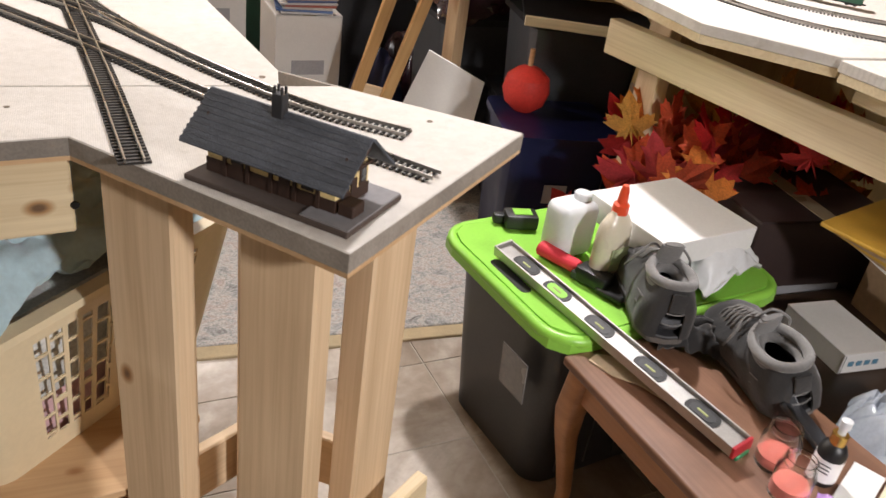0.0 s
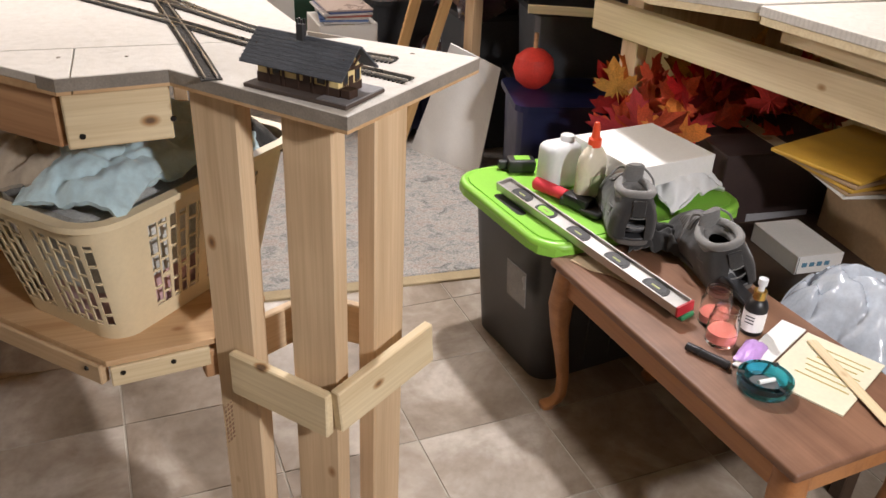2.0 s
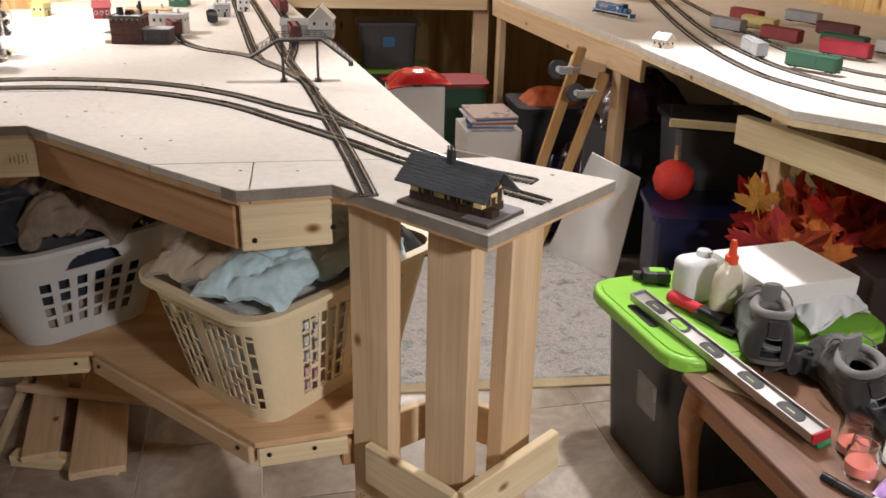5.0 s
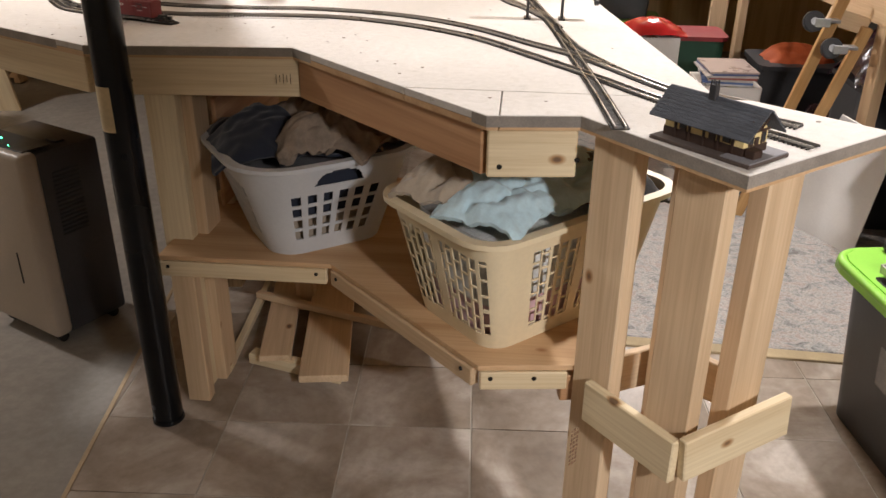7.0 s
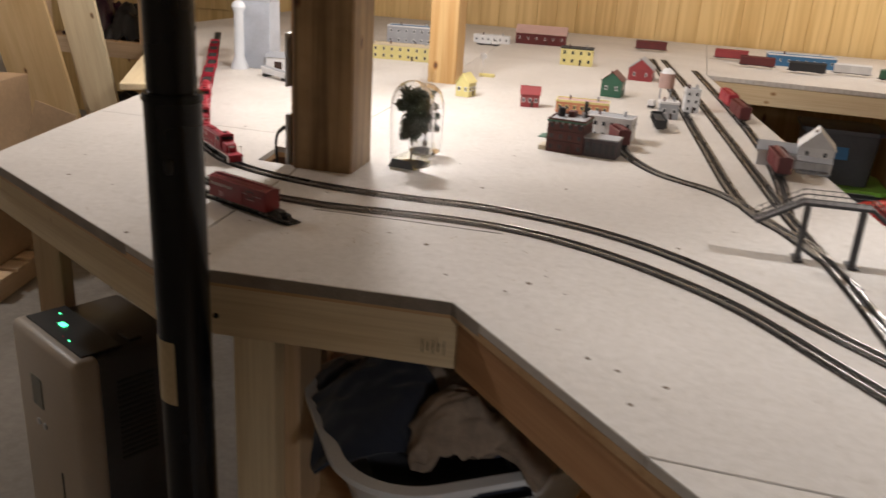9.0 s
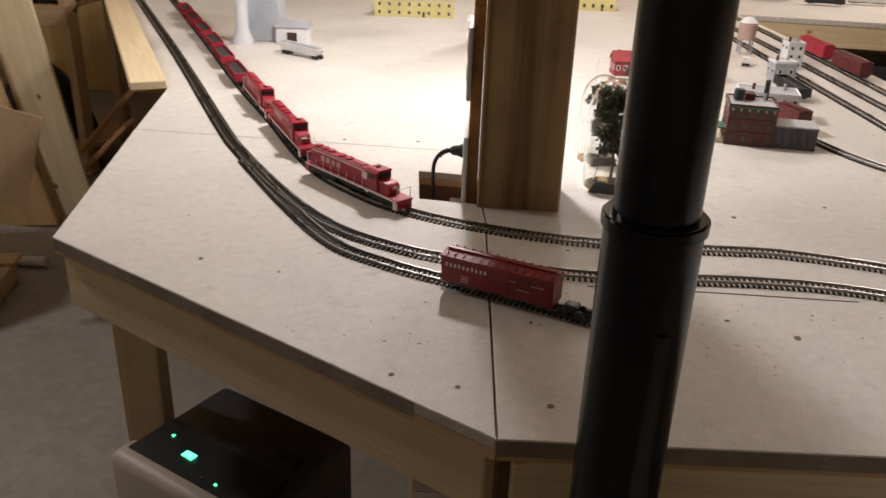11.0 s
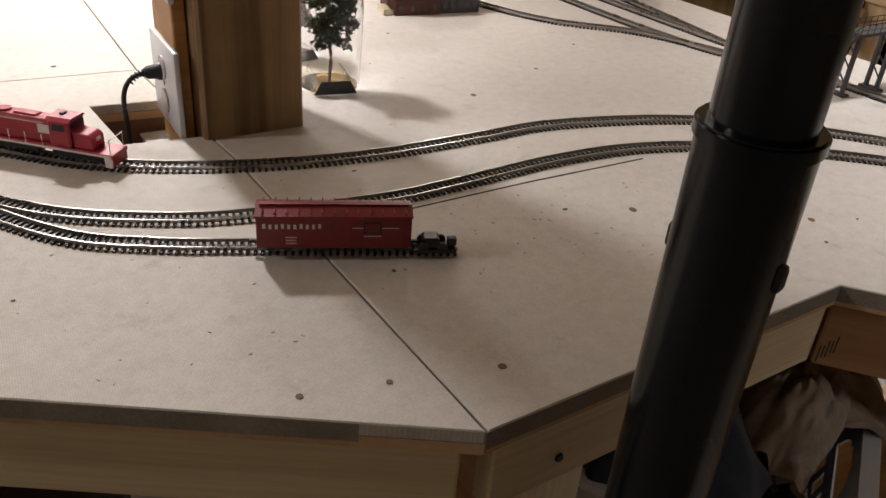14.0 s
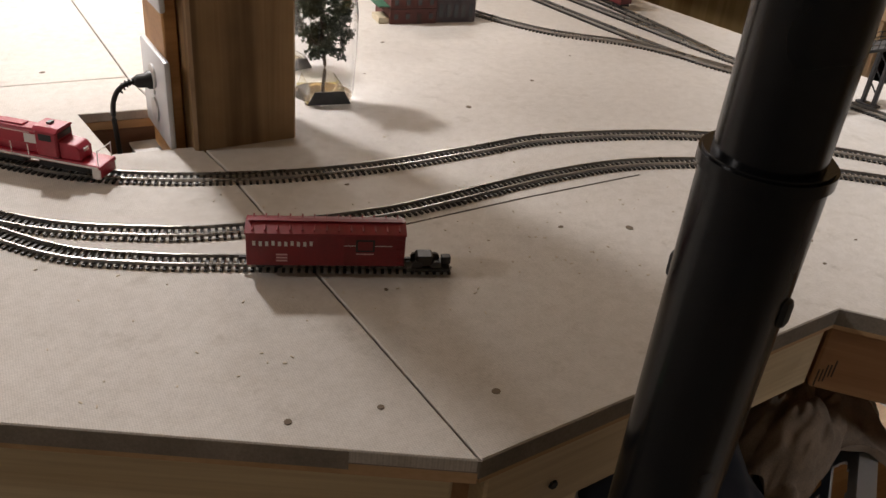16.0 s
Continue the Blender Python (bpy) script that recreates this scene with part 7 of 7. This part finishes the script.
carton("pale printed carton deep under the table", (1.72, 3.2, 0.0), 8, 0.3, 0.3, 0.82, WHITE_CARD)
carton("dark brown carton behind the tote", (1.74, 1.64, 0), -4, 0.40, 0.30, 0.50, plain("dark_brown_carton", (0.05, 0.03, 0.028), 0.6, scale=20))
carton("brown carton under the yellow envelopes", (1.98, 1.18, 0), -6, 0.40, 0.42, 0.52, KRAFT)
for k in range(5):
    e = part("padded_envelope", box(0.36, 0.25, 0.011, bevel=0.004, seg=2), paint("manila_yellow", (0.62, 0.36, 0.05), 0.6) if k in (2, 4) else KRAFT if k % 2 else WHITE_CARD, m=pose(1.80 - 0.015 * k, 1.24 + 0.012 * k, 0.532 + 0.0125 * k, 0, 0, -12 + 7 * k), smooth=True)
    tagged(e, "padded mailing envelope in a loose stack", "envelope", group="envelope stack")

# dolly stood on end, casters up
dol = thing("upended_dolly", "wooden dolly stood on end with black casters", "dolly", (0.98, 2.85, 0.009))
DO = Matrix.Translation((-0.98, -2.85, -0.009))
for a, b in (((0.895, 2.93, 0.009), (1.085, 2.78, 0.90)), ((1.005, 2.93, 0.009), (1.185, 2.78, 0.80))):
    ob = board("rail", a, b, 0.04, 0.022, wood("dolly_wood", (0.62, 0.40, 0.18), (0.50, 0.29, 0.11)) if a[0] < 0.9 else bpy.data.materials["dolly_wood"], dol)
    ob.matrix_basis = DO @ ob.matrix_basis
for a, b in (((1.05, 2.80, 0.84), (1.19, 2.80, 0.80)), ((0.96, 2.90, 0.30), (1.07, 2.90, 0.27))):
    ob = board("cross_piece", a, b, 0.02, 0.06, PINE, dol)
    ob.matrix_basis = DO @ ob.matrix_basis
CASTER = plain("caster_rubber", (0.022, 0.022, 0.024), 0.55)
ZINC = plain("zinc_bracket", (0.45, 0.46, 0.47), 0.35, 0.8)
for x, z in ((1.062, 0.735), (0.985, 0.825)):
    c_ = part("caster", box(0.075, 0.045, 0.012, (x + 0.055, 2.76, z), 0.002), ZINC, dol, "zinc caster bracket", DO)
    part("wheel", cyl(0.036, 0.036, 0.024, (0, 0, -0.012), 26, bevel=0.004, m=Matrix.Translation((x, 2.735, z)) @ Matrix.Rotation(radians(75), 4, "X")), CASTER, c_, "black rubber wheel", smooth=True)
    part("hub", cyl(0.013, 0.013, 0.03, (0, 0, -0.015), 16, m=Matrix.Translation((x, 2.735, z)) @ Matrix.Rotation(radians(75), 4, "X")), ZINC, c_, smooth=True)
    part("fork", box(0.05, 0.006, 0.03, (x + 0.025, 2.712, z), 0.002), ZINC, c_)
nv = cloth("navy_tarp", 0.13, 0.10, 0.3, 8.1, NAVY, None, "", pose(1.10, 3.12, 0.03, 0, 0, 10), 8, 0.26, 30)
tagged(nv, "crumpled navy tarpaulin behind the dolly", "tarp")
ogb = cloth("orange_bag", 0.15, 0.13, 0.07, 4.6, plain("orange_cloth", (0.40, 0.08, 0.02), 0.7), None, "", pose(1.25, 3.75, 0.47, 0, 0, 10), 5, 0.05, 30)
tagged(ogb, "dull orange bag on a dark bin under the table", "bag")
tote_box("dark bin deep under the far corner", (1.25, 3.75, 0), 0, 0.36, 0.34, 0.46, DARK, DARK)

# silk maple leaves
gar = thing("maple_leaf_garland", "red and orange silk maple leaves heaped under the table", "artificial leaves", (1.62, 1.86, 0.0))
LOBES = [(0, -0.46), (0.03, -0.16), (0.13, -0.30), (0.15, -0.22), (0.30, -0.24), (0.24, -0.13), (0.36, -0.08), (0.56, 0.06), (0.46, 0.07), (0.50, 0.22), (0.38, 0.17), (0.32, 0.20), (0.16, 0.10), (0.18, 0.30), (0.27, 0.42), (0.16, 0.40), (0.12, 0.50), (0, 0.68)]
OUT = LOBES + [(-x, y) for x, y in LOBES[::-1][1:-1]]
leaf_mesh = []
for k, colour in enumerate(((0.66, 0.045, 0.045), (0.74, 0.11, 0.04), (0.80, 0.25, 0.045), (0.45, 0.03, 0.04), (0.82, 0.42, 0.09))):
    bm = bmesh.new()
    c = bm.verts.new((0, 0, 0.02))
    ring = [bm.verts.new((x, y, -0.10 * abs(x) - 0.05 * y * y + 0.03 * math.sin(9 * y))) for x, y in OUT]
    for i in range(len(ring)):
        bm.faces.new((c, ring[i], ring[(i + 1) % len(ring)]))
    bmesh.ops.solidify(bm, geom=bm.faces[:], thickness=0.008)
    lf = part("leaf", bm, plain("silk_leaf_%s" % "abcde"[k], colour, 0.7, var=0.3, scale=8), gar, m=Matrix.Translation((0.05 * k, 0, 0.40)) @ Matrix.Rotation(radians(70), 4, "X") @ Matrix.Scale(0.1, 4))
    leaf_mesh.append(lf)
rnd = random.Random(21)
for k in range(130):
    x = rnd.uniform(-0.27, 0.50)
    y = rnd.gauss(-0.02, 0.09)
    z = rnd.uniform(0.26, 0.66) - 0.16 * abs(x)
    s = rnd.uniform(0.12, 0.20)
    m = Matrix.Translation((x, y, z)) @ Euler((radians(rnd.uniform(30, 100)), radians(rnd.uniform(-45, 45)), radians(rnd.uniform(-75, 20)))).to_matrix().to_4x4() @ Matrix.Scale(s, 4)
    again(leaf_mesh[rnd.choice((0, 0, 0, 1, 1, 1, 1, 2, 2, 3, 3, 4))], gar, m)
for k in range(12):
    a = Vector((rnd.uniform(-0.05, 0.25), 0.05, 0.16))
    b = Vector((rnd.uniform(-0.30, 0.46), rnd.uniform(-0.08, 0.08), rnd.uniform(0.36, 0.58)))
    part("stem", sweep(smooth_path([a, a.lerp(b, 0.5) + Vector((0, 0, 0.06)), b], 0.05), 0.003, 5), BARK, gar)
part("planter", slab(0.20, 0.10, 0.04, 0, 0.20), KRAFT, gar, "brown carton holding the stems").matrix_basis = Matrix.Translation((0.1, 0.02, 0))

# ---- the far left of the basement ----
SHEETING = wood("fir_plywood_sheet", (0.68, 0.50, 0.27), (0.54, 0.36, 0.16), ring=7)
pw1 = part("plywood_sheet", box(1.7, 0.34, 0.016, bevel=0.001), SHEETING, m=Matrix.Translation((-3.22, 3.72, 0.83)) @ Matrix.Rotation(radians(-6), 4, "Y") @ Matrix.Rotation(radians(90), 4, "Y") @ Matrix.Rotation(radians(90), 4, "X") @ Matrix.Rotation(radians(10), 4, "Y"))
tagged(pw1, "tall plywood offcut leaning against the shelf", "plywood")
pw2 = part("plywood_sheet", box(1.6, 0.20, 0.016, bevel=0.001), PINE_PALE, m=Matrix.Translation((-2.96, 3.82, 0.78)) @ Matrix.Rotation(radians(-3), 4, "Y") @ Matrix.Rotation(radians(90), 4, "Y") @ Matrix.Rotation(radians(90), 4, "X") @ Matrix.Rotation(radians(10), 4, "Y"))
tagged(pw2, "pale narrow board leaning beside the plywood", "plywood")
cbx = carton("opened brown cardboard box on a pallet", (-3.05, 3.05, 0.11), 14, 0.46, 0.42, 0.72, KRAFT)
part("open_flap", box(0.16, 0.003, 0.30, (0.31, -0.20, 0.66), 0.001), KRAFT, cbx, m=Matrix.Rotation(radians(18), 4, "Y"))
carton("small white carton on the cardboard box", (-3.10, 3.02, 0.838), 14, 0.30, 0.26, 0.10, plain("off_white_carton", (0.5, 0.47, 0.43), 0.8))
pal = thing("wooden_pallet", "low wooden pallet on the concrete floor", "pallet", (-3.05, 3.05, 0), 14)
for k in range(5):
    board("slat", (-0.30, -0.24 + 0.12 * k, 0.095), (0.30, -0.24 + 0.12 * k, 0.095), 0.09, 0.018, PINE, pal)
for x in (-0.26, 0, 0.26):
    board("bearer", (x, -0.28, 0.043), (x, 0.28, 0.043), 0.04, 0.085, PINE, pal)
shf = thing("storage_shelf", "rough lumber storage shelf piled with black bags", "shelf", (-3.45, 4.75, 0))
for x in (-0.40, 0.28):
    for y in (-0.2, 0.2):
        board("upright", (x, y, 0), (x, y, 1.9), 0.038, 0.089, PINE, shf)
for z in (0.12, 0.82, 1.45):
    part("shelf_board", box(0.72, 0.5, 0.018, (-0.06, 0, z), 0.001), PLY, shf)
    board("shelf_rail", (-0.42, -0.245, z - 0.04), (0.30, -0.245, z - 0.04), 0.02, 0.089, PINE, shf)
for k, (x, y, z, sx, h, mt) in enumerate(((-3.62, 4.72, 0.85, 0.18, 0.20, PLUM), (-3.34, 4.70, 0.85, 0.16, 0.16, BLACK), (-3.5, 4.75, 0.15, 0.25, 0.3, BLACK))):
    g = cloth("stuffed_bag", sx, 0.18, h, 2.0 + k, mt, None, "", pose(x, y, z, 0, 0, 15 * k), 10, h * 0.9, 34)
    tagged(g, "glossy black bag stuffed on the shelf", "bag", group="bags on the shelf")
for k, (a, b) in enumerate((((-3.2, 4.2, 0.02), (-2.75, 4.35, 0.55)), ((-3.1, 4.05, 0.02), (-2.7, 4.1, 0.42)))):
    ob = board("leaning_board", a, b, 0.14, 0.02, PINE_RED)
    tagged(ob, "reddish board leaning in the dark corner", "board", group="leaning boards")
pp = part("plastic_pipe", cyl(0.02, 0.02, 1.0, (0, 0, -0.5), 16), WHITE_PLASTIC, m=along((-3.8, 3.42, 0.021), (-2.8, 3.5, 0.021)) @ Matrix.Rotation(radians(90), 4, "Y"), smooth=True)
tagged(pp, "white plastic pipe lying on the concrete floor", "pipe")
bst = board("retaining_strip", (-1.90, 2.68, TZ + 0.012), (-2.90, 4.45, TZ + 0.012), 0.085, 0.022, PINE_PALE)
tagged(bst, "pale board beside the tracks at the layout edge", "board")

# ---- floor tiles, each one laid ----
TA_ = radians(3.8)
TU, TV = Vector((math.cos(TA_), math.sin(TA_))), Vector((-math.sin(TA_), math.cos(TA_)))
TW, TH, GAP = 0.317, 0.277, 0.0042
T0 = Vector((-0.082, 1.418))
SA_, SB_ = Vector((-0.985, 1.0)), Vector((-1.095, 1.73))


def side_of(p):
    d = SB_ - SA_
    return -(d.x * (p.y - SA_.y) - d.y * (p.x - SA_.x))


whole = None
for i in range(-5, 9):
    for j in range(-10, 12):
        c = T0 + TU * (TW * (i + 0.5)) + TV * (TH * (j + 0.5))
        poly = [c + TU * (sx * (TW - GAP) / 2) + TV * (sy * (TH - GAP) / 2) for sx, sy in ((-1, -1), (1, -1), (1, 1), (-1, 1))]
        keep = [side_of(p) > 0 for p in poly]
        if not any(keep) or c.x > 2.6 or c.y > 4.4 or c.y < -1.3:
            continue
        if all(keep):
            m = Matrix.Translation((c.x, c.y, 0)) @ Matrix.Rotation(TA_, 4, "Z")
            if whole is None:
                whole = part("tile", box(TW - GAP, TH - GAP, 0.0035, (0, 0, -0.0018), 0.0008), TILE, tiled, m=m)
            else:
                again(whole, tiled, m)
        else:
            cut = []
            for p, q in zip(poly, poly[1:] + poly[:1]):
                a, b = side_of(p), side_of(q)
                if a > 0:
                    cut.append(p)
                if (a > 0) != (b > 0):
                    cut.append(p.lerp(q, a / (a - b)))
            if len(cut) > 2:
                part("tile", prism([tuple(p - c) for p in cut], -0.0035, 0.0), TILE, tiled, m=Matrix.Translation((c.x, c.y, 0)))
trim_ = part("floor_trim", box((SB_ - SA_).length * 5, 0.012, 0.004, bevel=0.001), plain("tan_trim", (0.45, 0.33, 0.2), 0.6), m=along((*(SA_ - (SB_ - SA_) * 2), 0.0), (*(SB_ + (SB_ - SA_) * 2), 0.0)))
tagged(trim_, "thin tan edging strip between tiles and concrete", "trim", kind="structure")
